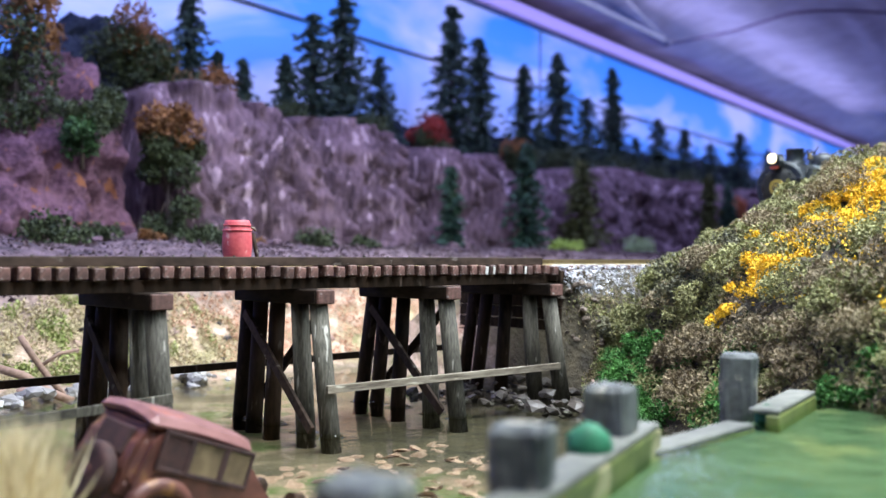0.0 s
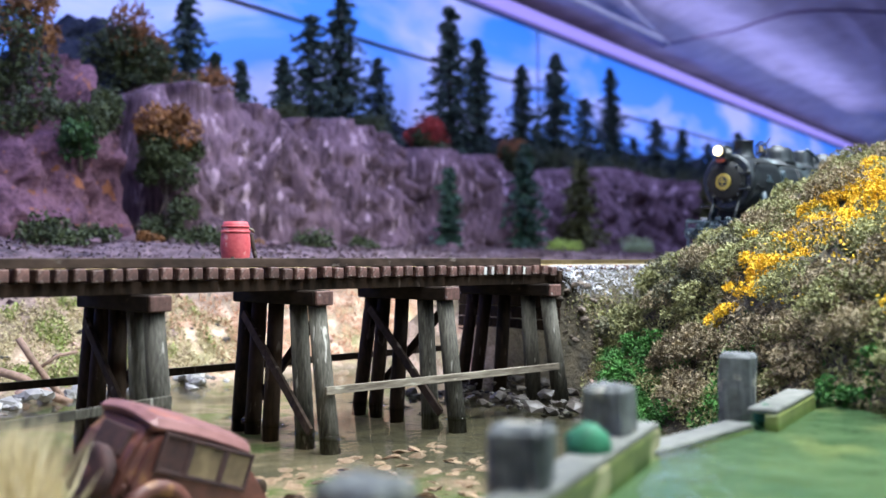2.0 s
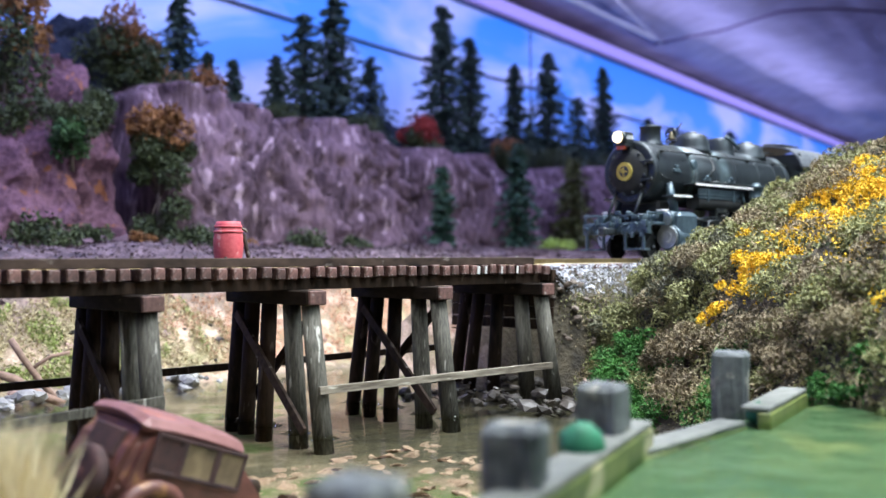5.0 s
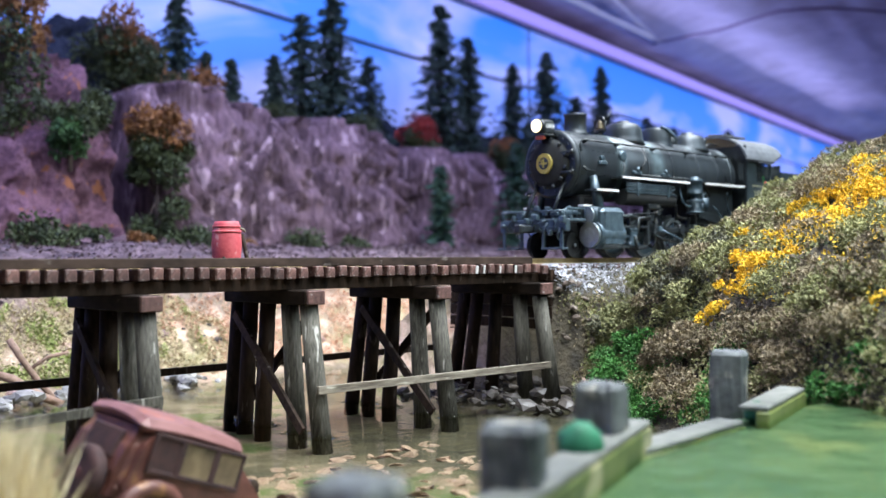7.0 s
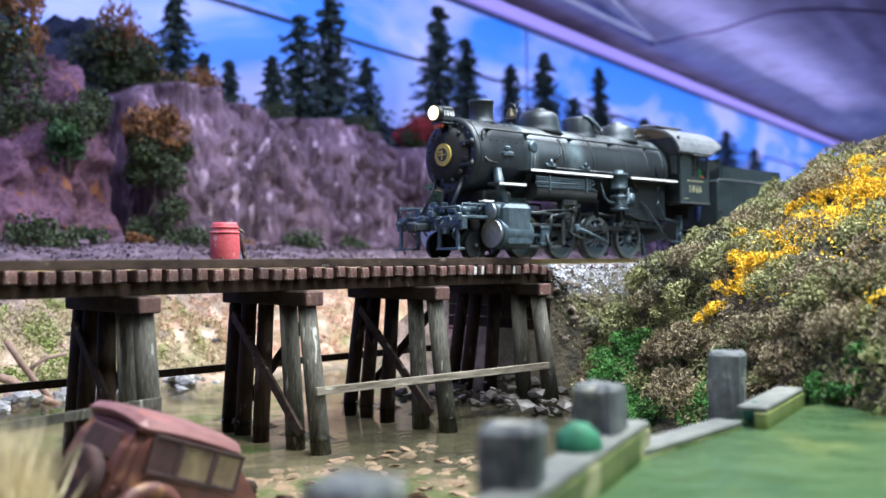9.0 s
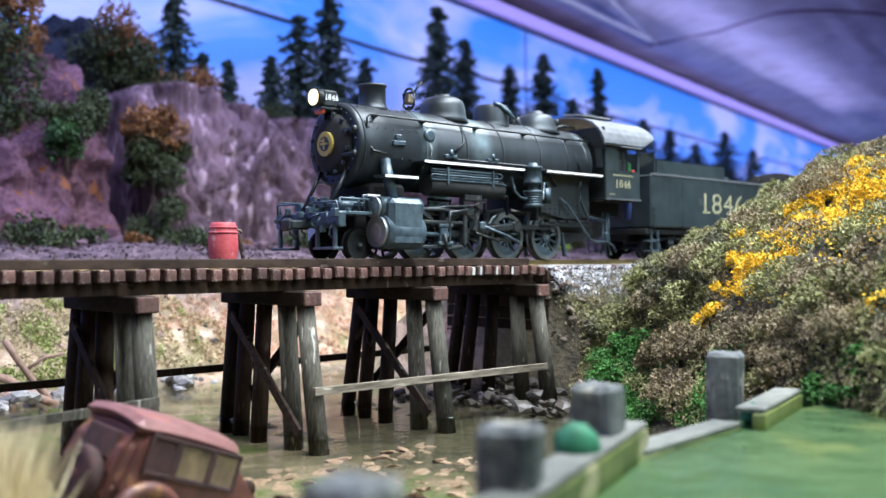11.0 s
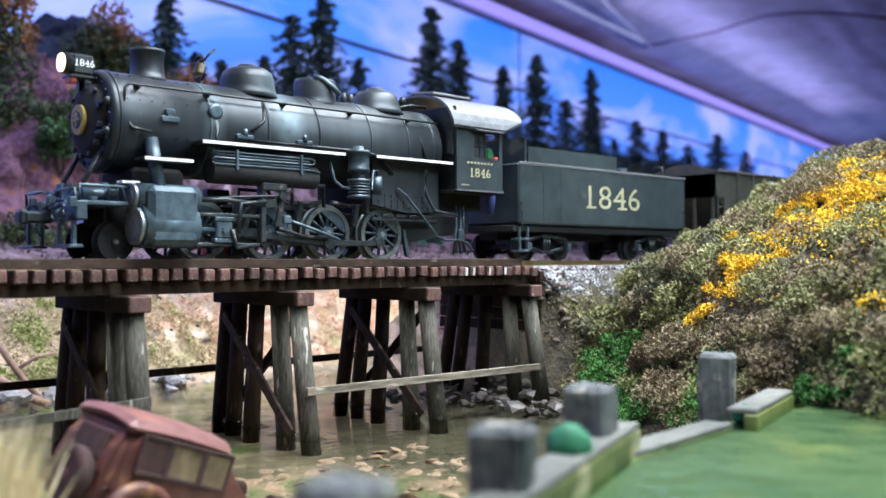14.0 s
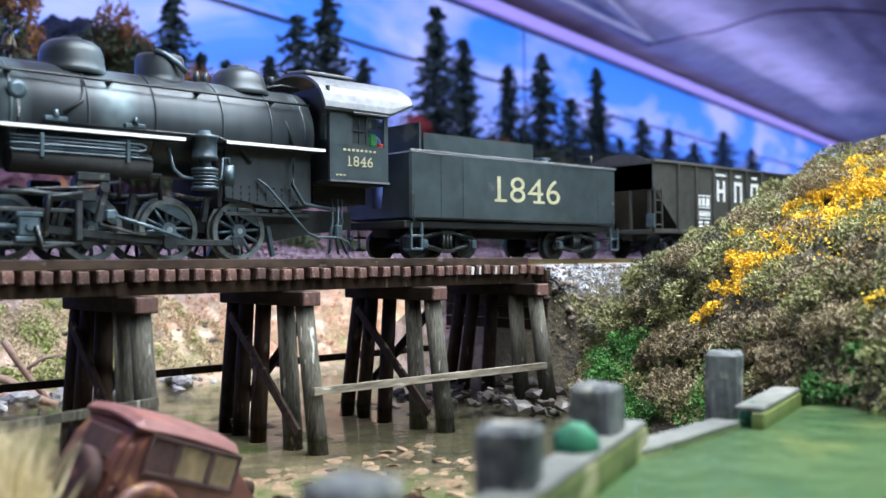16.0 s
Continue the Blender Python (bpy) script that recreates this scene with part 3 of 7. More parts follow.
cliff([(-331, 79), (-309, 90), (-283, 93), (-258, 85), (-213, 94), (-190, 82), (-170, 48)], 2, 160, 150, M["rock"], "violet-grey rock cliff with vertical ribs", 4)
cliff([(-149, 48), (-125, 71), (-100, 86), (-52, 93), (0, 95), (56, 90)], 3, 158, 150, M["rock"], "low violet rock cliff", 5)
cliff([(20, 99), (102, 98), (177, 94)], 4, 160, 150, M["rock"], "violet rock cliff with vertical ribs", 6, 14.0)
cliff([(168, 98), (251, 99), (413, 99)], 5, 160, 150, M["rock"], "violet rock cliff with vertical ribs", 7, 14.0)
cliff([(400, 92), (480, 100), (620, 112), (760, 120)], 6, 150, 140, M["rock"], "distant violet rock cliff", 8)
cliff([(-598, 117), (-589, 139), (-567, 153), (-533, 162), (-506, 155), (-482, 132), (-450, 118)], 60, 66, 20, M["ridge"], "dark wooded ridge before the sky", 9, 4.0)
cliff([(-411, 117), (-259, 124), (-221, 123), (4, 133), (210, 141), (766, 161)], 40, 72, 20, M["ridge"], "long dark wooded ridge behind the cliffs", 10, 4.0)


def conifer(name, q, p, base, height, width, needles, label, seed, full=1.0):
    """A conifer: tapered trunk, whorls of drooping branches, ragged needle tufts."""
    rng = random.Random(seed)
    at = along_wall(q, p, base)
    tree = thing(name, label, "tree", at, group="conifers on the cliffs")
    bm = bmesh.new()
    rod(bm, (0, 0, -6), (0, 0, height * 0.96), height * 0.022 + 0.6, 0.25, 7)
    part("trunk", bm, M["bark"], tree)
    V, F = [], []
    width *= 1.72
    levels = max(10, int(height / 4))
    lean = [rng.uniform(0.7, 1.15) for _ in range(7)]
    for k in range(levels):
        t = k / (levels - 1)
        r = width * (1 - t) ** 0.62 * rng.uniform(0.55, 1.15) + 1.2
        nb = int(6 + 5 * (1 - t))
        a0 = rng.uniform(0, 6.28)
        for b in range(nb):
            a = a0 + 6.283 * b / nb + rng.uniform(-0.3, 0.3)
            rr = r * rng.uniform(0.45, 1.2) * lean[int(a * 1.1) % 7]
            z = height * (0.08 + 0.9 * min(1.0, max(0.0, t + rng.gauss(0, 0.03))))
            for s in range(6):
                d = rr * (s + 0.6) / 6
                c = Vector((d * math.cos(a), d * math.sin(a), z - d * 0.34 + rng.uniform(-2.2, 2.2)))
                for _ in range(3 if full > 0.9 else 2):
                    w = (1.9 + 0.012 * height) * rng.uniform(0.7, 1.5)
                    o = Vector((rng.gauss(0, 1), rng.gauss(0, 1), rng.gauss(0, 0.5)))
                    x = Vector((math.cos(a + rng.gauss(0, 0.9)), math.sin(a + rng.gauss(0, 0.9)), rng.uniform(-0.6, 0.15))) * w
                    y = Vector((rng.gauss(0, 1), rng.gauss(0, 1), rng.gauss(0, 1))).normalized() * w * 0.45
                    i = len(V)
                    V += [c + o - x * 0.4, c + o + y, c + o + x, c + o - y]
                    F += [(i, i + 1, i + 2), (i, i + 2, i + 3)]
    me = raw_mesh("crown", V, F, needles)
    ob = new("crown", me)
    ob.parent = tree
    return tree


PINES = [(-414, 106, 46, 9), (-384, 102, 88, 24), (-349, 102, 117, 22), (-303, 102, 68, 19), (-197, 100, 138, 21), (-151, 104, 112, 18), (-67, 106, 98, 17),
         (6, 95, 134, 20), (146, 105, 129, 18), (78, 100, 89, 27), (285, 100, 89, 26), (379, 102, 84, 27), (484, 100, 77, 27), (619, 107, 101, 30), (769, 108, 86, 28),
         (-504, 112, 68, 14)]
for i, (q, z, h, w) in enumerate(PINES):
    conifer("pine_tree", q, 90, z - 5, h + 5, w, M["pine"], "tall dark green model pine on a cliff top", 20 + i)
for i, (q, z, h, w) in enumerate([(-452, 104, 39, 7), (-476, 104, 41, 6), (-28, 95, 54, 14), (221, 100, 58, 15)]):
    conifer("pine_tree", q, 86, z - 5, h + 5, w, M["pine"], "small dark pine on a cliff top", 60 + i)
for i, (q, z, h, w, k) in enumerate([(-350, 14, 54, 8, "spruce"), (-241, 12, 84, 16, "spruce"), (-143, 12, 80, 19, "olive"), (184, 12, 90, 15, "olive"), (251, 12, 84, 13, "spruce")]):
    conifer("spruce_tree", q, 196, z - 8, h + 8, w, M[k], "dense olive-green spruce at the cliff foot" if k == "olive" else "blue-green spruce at the cliff foot", 80 + i)


def broadleaf(name, q, p, base, height, width, inks, label, seed, n=900, category="tree"):
    """A broadleaf tree or shrub: short limbed trunk and a crown of clumps of small leaves."""
    rng = random.Random(seed)
    tree = thing(name, label, category, along_wall(q, p, base))
    bm = bmesh.new()
    rod(bm, (0, 0, -6), (0, 0, height * 0.55), height * 0.03 + 0.5, 0.6, 7)
    clumps = []
    n *= 4
    for k in range(20):
        a = rng.uniform(0, 6.28)
        r = width * rng.uniform(0.1, 0.8)
        z = height * rng.uniform(0.06, 0.9)
        r *= 1.0 - 0.5 * abs(z / height - 0.5)
        clumps.append((Vector((r * math.cos(a), r * math.sin(a), z)), width * rng.uniform(0.3, 0.5)))
        rod(bm, (0, 0, height * 0.35), clumps[-1][0], 0.6, 0.25, 5)
    part("trunk", bm, M["bark"], tree)
    clumps.sort(key=lambda c: -c[0].z - 0.5 * c[0].x)
    for idx, ink in enumerate(inks):
        mine = clumps[len(clumps) * idx // len(inks):len(clumps) * (idx + 1) // len(inks)]

        def place(g, mine=mine):
            c, r = g.choice(mine)
            d = Vector((g.gauss(0, 1), g.gauss(0, 1), g.gauss(0, 0.8))).normalized()
            return c + d * r * g.uniform(0.55, 1.08)
        V, F = leaves(n // len(inks), place, 0.9 + width * 0.02, rng)
        ob = new("crown", raw_mesh("crown", V, F, M[ink]))
        ob.parent = tree
    return tree


broadleaf("autumn_tree", -664, 152, 62, 86, 31, ("autumn", "darkgreen", "darkgreen"), "orange and green autumn tree on the bluff", 101, 1900)
broadleaf("autumn_tree", -572, 124, 99, 54, 27, ("rusty", "darkgreen", "darkgreen"), "orange-brown autumn tree on the bluff", 102, 1700)
broadleaf("autumn_tree", -520, 126, 92, 26, 26, ("rusty", "darkgreen"), "low rust-coloured shrub on the cliff top", 103, 1000, "shrub")
broadleaf("autumn_tree", -601, 190, 6, 80, 20, ("rusty", "darkgreen", "darkgreen", "darkgreen"), "tall green and orange tree before the cliff", 104, 2200)
broadleaf("green_shrub", -652, 190, 50, 26, 13, ("darkgreen", "hedge"), "dark green shrub on the bluff", 105, 1100, "shrub")
broadleaf("green_shrub", -628, 176, 68, 20, 12, ("darkgreen",), "small dark shrub on the bluff", 113, 600, "shrub")
broadleaf("red_shrub", -287, 130, 86, 32, 24, ("redleaf", "redleaf", "darkgreen"), "deep red shrub on the cliff top", 106, 1300, "shrub")
broadleaf("autumn_shrub", -173, 140, 84, 24, 16, ("rusty", "darkgreen"), "orange shrub on the cliff top", 107, 700, "shrub")
broadleaf("autumn_shrub", 306, 190, 10, 88, 19, ("orange",), "bright orange tree before the far cliff", 108, 1000, "shrub")
broadleaf("lime_shrub", -240, 232, -2, 17, 17, ("lime",), "lime-green shrub beyond the track", 109, 900, "shrub")
broadleaf("sage_shrub", -96, 232, -2, 19, 19, ("sage",), "pale sage-green shrub beyond the track", 110, 900, "shrub")
for i, (q, p, w, h, k) in enumerate([(-690, 225, 16, 14, "darkgreen"), (-655, 210, 12, 12, "darkgreen"), (-610, 232, 14, 12, "darkgreen"), (-540, 235, 15, 10, "darkgreen"), (-500, 240, 12, 8, "darkgreen"), (-622, 205, 9, 10, "rusty"), (-570, 225, 8, 7, "rusty"), (-470, 105, 18, 12, "darkgreen"), (-250, 100, 20, 14, "darkgreen"), (-100, 110, 22, 14, "darkgreen"), (40, 110, 22, 14, "darkgreen"), (-430, 108, 20, 14, "darkgreen"), (-340, 108, 20, 16, "darkgreen"), (-30, 112, 22, 18, "darkgreen"), (110, 112, 26, 20, "darkgreen"), (230, 112, 30, 20, "darkgreen"), (330, 112, 30, 20, "darkgreen")]):
    broadleaf("low_shrub", q, p, 4 if p > 180 else 96, h, w, (k,), "low rust-coloured shrub on the scree" if k == "rusty" else "low dark shrub among the rocks", 120 + i, 420, "shrub")


def boulders(n, place, size, material, name, label, category, seed, group, flat=False):
    """Loose angular stones, each its own object on a few shared meshes."""
    rng = random.Random(seed)
    shapes = []
    for k in range(6):
        bm = bmesh.new()
        bmesh.ops.create_icosphere(bm, subdivisions=2 if flat else 1, radius=1.0)
        k0 = rng.uniform(0, 50)
        for v in bm.verts:
            v.co *= 0.9 + 0.55 * fbm(v.co.x * 1.3 + k0, v.co.y * 1.3, v.co.z * 1.3, 2) if flat else rng.uniform(0.7, 1.15)
            v.co.z *= 0.3 if flat else 0.7
        shapes.append(to_mesh(name, bm, material))
    for k in range(n):
        x, y, z = place(rng)
        s = size * rng.choice((0.5, 0.7, 1.0, 1.5))
        ob = tagged(new(name, shapes[k % 6]), label, category, group)
        ob.matrix_world = pose(x * MM, y * MM, z * MM, rng.uniform(-25, 25), rng.uniform(-25, 25), rng.uniform(0, 360)) @ Matrix.Diagonal((s * rng.uniform(0.8, 1.4), s, s * 0.8, 1))


def scree(rng):
    q, p = rng.uniform(-700, -60), rng.uniform(178, 240)
    v = along_wall(q, p)
    return v.x, v.y, ground_height(v.x, v.y) + 0.6


def litter():
    rng = random.Random(77)

    def place(g):
        v = along_wall(g.uniform(-760, 100), g.uniform(165, 330))
        if v.y < 352:
            return None
        return (v.x, v.y, ground_height(v.x, v.y) + 1.5 * max(0.0, fbm(v.x / 14, v.y / 14, 3.0, 3)) * g.random() * 3)
    V, F = leaves(26000, place, 1.1, rng)
    tagged(new("scree_litter", raw_mesh("scree_litter", V, F, M["duff"])), "violet-brown litter on the ground below the cliffs", "ground cover", kind="stuff")


litter()
boulders(110, scree, 4.0, M["rock"], "scree_rock", "violet-grey rock fallen below the cliff", "rock", 7, "fallen rocks")

# ---- railway trestle ----
BENTS = (53, 97, 141, 185, 229)
DECK_END = 236.0


def build_trestle():
    br = thing("trestle_bridge", "dark creosoted timber trestle over the creek", "bridge", kind="")
    rng = random.Random(11)
    x0 = -40
    # inner stringers added out of sight, closing the deck to light from above
    for k, y in enumerate([TRACK_Y - 10.6 + 3.6 * k for k in range(7)]):
        bm = bmesh.new()
        box(bm, ((x0 + DECK_END) / 2, y, -5.8), (DECK_END - x0, 3.2, 2.9), None, 0.15)
        part("stringer", bm, M["shade_timber"], br)
    for y, nm in ((TRACK_Y - 12.8, "guard_timber"), (TRACK_Y + 12.8, "guard_timber")):
        bm = bmesh.new()
        box(bm, ((x0 + DECK_END - 5) / 2, y, -0.15), (DECK_END - 5 - x0, 2.4, 2.3), None, 0.2)
        part(nm, bm, M["timber"], br)
    # bolts along the guard timber
    bm = bmesh.new()
    for k in range(34):
        x = x0 + 8 * k
        if x < DECK_END - 6:
            rod(bm, (x, TRACK_Y - 12.8, 0.9), (x, TRACK_Y - 12.8, 1.35), 0.35, None, 6)
    part("guard_bolts", bm, M["grey_wood"], br)
    for k, x in enumerate(BENTS):
        bent = new("bent")
        bent.parent = br
        bm = bmesh.new()
        box(bm, (x, TRACK_Y - 1, -9.1), (5.6, 40, 3.8), (0, 0, rng.uniform(-0.6, 0.6)), 0.35)
        # cap coloured near black for the shade below the deck
        cap = part("cap", bm, M["deck_shade_timber"], bent)
        # end grain in a lighter colour, as light catches it beyond the deck
        bm = bmesh.new()
        box(bm, (x, TRACK_Y - 21.4, -9.1), (5.3, 0.9, 3.6), None, 0.25)
        part("end_grain", bm, M["tie"], cap, "weathered reddish end grain, coloured lighter as the lit end")
        for j, (yt, yb) in enumerate(((-18.2, -24), (-9.8, -13), (0.5, 3), (9, 14.5), (15.2, 22))):
            bm = bmesh.new()
            foot = -52 if k != 4 else -44
            jx = rng.uniform(-0.8, 0.8)
            rod(bm, (x + jx, TRACK_Y + yb, foot), (x, TRACK_Y + yt, -10.8), 2.65 if j < 2 else 2.3, 2.4 if j < 2 else 2.1, 10)
            # outer posts stay grey, inner ones carry the deck's shade in their colour
            part("post", bm, M["grey_wood"] if j < 2 else M["shade_timber"], bent)
        for sx, ya, za, yb2, zb in ((-3.3, 12, -14, -20, -42.5), (3.3, -14, -14, 18, -41)):
            if k == 4:
                continue
            bm = bmesh.new()
            a, b = Vector((x + sx, TRACK_Y + ya, za)), Vector((x + sx, TRACK_Y + yb2, zb))
            d = b - a
            box(bm, (a + b) / 2, (1.0, d.length, 2.6), (math.degrees(math.atan2(d.z, d.y)), 0, 0), 0.12)
            part("diagonal_brace", bm, M["timber"], bent)
    # long girts
    for (xa, za), (xb, zb), y, ink in (((139, -31.9), (226.5, -32.4), TRACK_Y - 24.8, "plank"), ((-20, -30.2), (226, -29.6), TRACK_Y + 23.5, "shade_timber"), ((60, -31.6), (97.5, -29.9), TRACK_Y - 25.6, "grey_wood")):
        bm = bmesh.new()
        a, b = Vector((xa, y, za)), Vector((xb, y, zb))
        d = b - a
        box(bm, (a + b) / 2, (d.length, 1.0, 2.0), (0, -math.degrees(math.atan2(d.z, d.x)), 0), 0.1)
        part("girt", bm, M[ink], br, "bleached lengthwise plank" if ink == "plank" else "")
    # abutment of stacked timbers
    for k in range(11):
        bm = bmesh.new()
        box(bm, (240.5 + rng.uniform(-0.3, 0.3), TRACK_Y + 9, -5.0 - 4.1 * k), (4, 48, 3.9), None, 0.3)
        part("abutment_timber", bm, M["shade_timber"], br)
    # ties
    bm = bmesh.new()
    box(bm, (0, 0, 0), (2.75, 30, 2.9), None, 0.3)
    tie = to_mesh("tie", bm, M["tie"])
    x = x0 + 2
    while x < DECK_END + 1:
        ob = new("tie", tie)
        ob.parent = br
        ob.matrix_world = pose(x * MM, (TRACK_Y + rng.uniform(-0.35, 0.35)) * MM, (-2.85 + rng.uniform(-0.1, 0.1)) * MM, rng.uniform(-1, 1), rng.uniform(-3, 3), rng.uniform(-1.2, 1.2))
        x += 4.02 + rng.uniform(-0.25, 0.25)
    # white patches on a few tie ends
    for dx, w in ((204.5, 1.2), (207.6, 0.9), (214.6, 0.8), (221.6, 1.0)):
        bm = bmesh.new()
        box(bm, (dx, TRACK_Y - 15.2, -2.9), (w, 0.25, 2.4), (0, 6, 0), 0.1)
        part("lichen_patch", bm, M["pale_cable"], br, "white patch on a tie end")
    return br


def build_track():
    for side in (-1, 1):
        bm = bmesh.new()
        y = TRACK_Y + side * 8.25
        prism(bm, [(-0.9, -1.4), (0.9, -1.4), (0.25, -1.0), (0.25, -0.2), (0.42, 0.0), (0.42, 0.5), (-0.42, 0.5), (-0.42, 0.0), (-0.25, -0.2), (-0.25, -1.0)], -60, 1100)
        bmesh.ops.transform(bm, matrix=Matrix.Translation((0, y, 0)) @ Matrix(((0, 1, 0, 0), (1, 0, 0, 0), (0, 0, 1, 0), (0, 0, 0, 1))), verts=bm.verts)
        solid("rail", bm, M["rail"], "brass-toned steel rail on timber ties", "rail", "running rails", "structure")
    bm = bmesh.new()
    box(bm, (0, 0, 0), (2.6, 30, 2.0), None, 0.2)
    tie = to_mesh("tie", bm, M["tie"])
    bed = thing("track_ties", "row of dark track ties in grey ballast", "track ties", kind="structure")
    for k in range(110):
        ob = new("tie", tie)
        ob.parent = bed
        ob.location = ((244 + 6.2 * k) * MM, TRACK_Y * MM, -2.45 * MM)
    rng = random.Random(3)

    def place(g):
        x = 240 + 160 * g.random() ** 1.6
        y = g.uniform(188, 240)
        z = ground_height(x, y)
        if z < -11 + 3 * fbm(x / 6, y / 6, 1.0, 2):
            return None
        return (x, y, z + 0.3 + (0.4 if abs(y - TRACK_Y) < 16 else 0))
    V, F = [], []
    for _ in range(16000):
        p = place(rng)
        if p is None:
            continue
        p = Vector(p)
        s = rng.uniform(0.35, 0.75)
        k = len(V)
        V += [p + Vector([rng.gauss(0, 1) for _ in range(3)]).normalized() * s for _ in range(4)]
        F += [(k, k + 1, k + 2), (k, k + 2, k + 3), (k, k + 3, k + 1), (k + 1, k + 3, k + 2)]
    tagged(new("ballast", raw_mesh("ballast", V, F, M["ballast"])), "pale grey crushed stone ballast", "ballast", kind="stuff")


build_trestle()
build_track()

# ---- hill in front of the track: heath, gorse and turf ----


def hill_cover():
    rng = random.Random(21)

    def scatter(n, ink, size, keep, name, label, lift=1.2, puff=1.6):
        """Tufts on the hill, heaped in small cushions where keep(x, y, z, lump) says so."""
        def place(g):
            for _ in range(30):
                x, y = 160 + 270 * g.random() ** 1.15, g.uniform(25, 203)
                if x + 0.55 * (165 - y) < 205 or x - 0.9 * y > 300:
                    continue
                z = ground_height(x, y)
                lump = fbm(x / 11, y / 11, z / 11, 3)
                if z > -43 and not (y > 188 and z > -13 and x < 300 and z < 0) and keep(x, y, z, lump):
                    h = max(0.0, 0.6 + lump) * puff * 2.4
                    return (x, y, z + g.random() ** 0.5 * h + g.uniform(0, lift))
            return None
        V, F = leaves(n, place, size, rng)
        tagged(new(name, raw_mesh(name, V, F, M[ink])), label, "ground cover", kind="stuff")

    def band(x, y):
        """How far along the slope, from foot to crest."""
        return x + 0.55 * (165 - min(y, 165))

    def gorse_at(x, y, lump):
        b = band(x, y)
        w = fbm(x / 24, y / 24, 7.0, 3)
        return b > 246 and y < 138 and w + 0.5 * lump + 0.25 * fbm(x / 3, y / 3, 2.0, 2) > -0.13 + 0.004 * max(0, 262 - b)

    def cushions(n, ink, size, per, keep, name, label, rmin=3.5, rmax=8.0):
        """Rounded shrubs packed over the slope, each a shell of small tufts."""
        V, F = [], []
        made = 0
        while made < n:
            x, y = 165 + 265 * rng.random() ** 1.1, rng.uniform(30, 196)
            z = ground_height(x, y)
            if x + 0.55 * (165 - y) < 208 or x - 0.9 * y > 300 or z < -42 or (y > 186 and z < 0) or not keep(x, y, z):
                continue
            made += 1
            r = rng.uniform(rmin, rmax) * (0.75 if y > 170 else 1.0)
            c = Vector((x, y, z - 0.15 * r))
            sq = rng.uniform(0.55, 0.8)

            def place(g):
                d = Vector((g.gauss(0, 1), g.gauss(0, 1), abs(g.gauss(0, 1)) - 0.15)).normalized()
                k = r * (0.8 + 0.28 * fbm(d.x * 2 + x, d.y * 2 + y, d.z * 2, 2) + 0.22 * g.random())
                return c + Vector((d.x * k, d.y * k, d.z * k * sq))
            a, b = leaves(int(per * r * r / 30), place, size, rng)
            k0 = len(V)
            V += a
            F += [(i + k0, j + k0, k + k0) for i, j, k in b]
        tagged(new(name, raw_mesh(name, V, F, M[ink])), label, "ground cover", kind="stuff")

    def masses(ink, size, per, name, label, spots, under=None):
        """Large uneven shrubs, each of many small lumps of tufts."""
        V, F = [], []
        for x, y, r in spots:
            base = Vector((x, y, ground_height(x, y) - (0.5 if y > 150 and x > 258 else 0.1) * r))
            lumps = []
            for _ in range(int(10 + r)):
                d = Vector((rng.gauss(0, 1), rng.gauss(0, 1), abs(rng.gauss(0, 0.8)))).normalized()
                lumps.append((base + Vector((d.x * r * 0.75, d.y * r * 0.75, d.z * r * 0.6)), r * rng.uniform(0.22, 0.42)))

            def place(g):
                c, q = g.choice(lumps)
                d = Vector((g.gauss(0, 1), g.gauss(0, 1), g.gauss(0, 1) + 0.3)).normalized()
                return c + d * q * g.uniform(0.6, 1.12)
            a, b = leaves(int(per * r * r), place, size, rng)
            k0 = len(V)
            V += a
            F += [(i + k0, j + k0, k + k0) for i, j, k in b]
        tagged(new(name, raw_mesh(name, V, F, M[ink])), label, "ground cover", kind="stuff")

    masses("heath", 0.5, 26, "heath_bushes", "large grey-green heath bushes on the hill", [(252, 175, 9), (257, 172, 9), (266, 172, 10), (276, 170, 9), (252, 187, 10), (244, 188, 8), (262, 168, 11), (246, 180, 9), (285, 160, 12), (312, 160, 13), (342, 160, 14), (376, 165, 14), (240, 152, 9), (226, 118, 10), (212, 98, 11), (236, 100, 10), (256, 108, 11), (205, 114, 9), (190, 60, 10)])
    masses("heath_brown", 0.48, 26, "brown_bushes", "large brown dry bushes on the hill", [(216, 141, 9), (228, 152, 8), (203, 92, 9), (221, 106, 8), (272, 150, 10), (250, 157, 9), (300, 140, 11), (196, 74, 8)])
    masses("grass", 0.5, 30, "green_bushes", "bright green bushes at the hill foot", [(229, 172, 8), (224, 163, 7), (212, 151, 5.5), (187, 86, 5.5), (237, 179, 6)])
    masses("gorse", 0.52, 25, "gorse_bushes", "yellow gorse bushes in bloom", [(232, 143, 3.5), (231, 139, 4), (235, 139, 4), (235, 133, 4.5), (236, 129, 5), (231, 123, 4), (241, 138, 4), (230, 129, 4), (238, 120, 4), (293, 147, 5), (292, 140, 5.5), (295, 136, 6), (298, 133, 6), (290, 149, 5), (328, 156, 6), (323, 145, 6.5), (322, 139, 6.5), (296, 154, 4.5), (283, 149, 4.5), (282, 138, 5), (280, 131, 5.5), (276, 123, 5.5), (260, 140, 4), (263, 149, 4), (257, 132, 4.5), (270, 118, 5), (282, 120, 6), (337, 145, 6), (224, 111, 3), (268, 126, 4.5), (306, 140, 6), (310, 150, 5), (300, 128, 6), (311, 133, 6), (289, 128, 5.5), (286, 134, 5), (303, 147, 5), (316, 139, 6), (331, 150, 6), (297, 121, 6), (306, 124, 6), (272, 134, 4.5), (249, 130, 4), (244, 127, 4)])
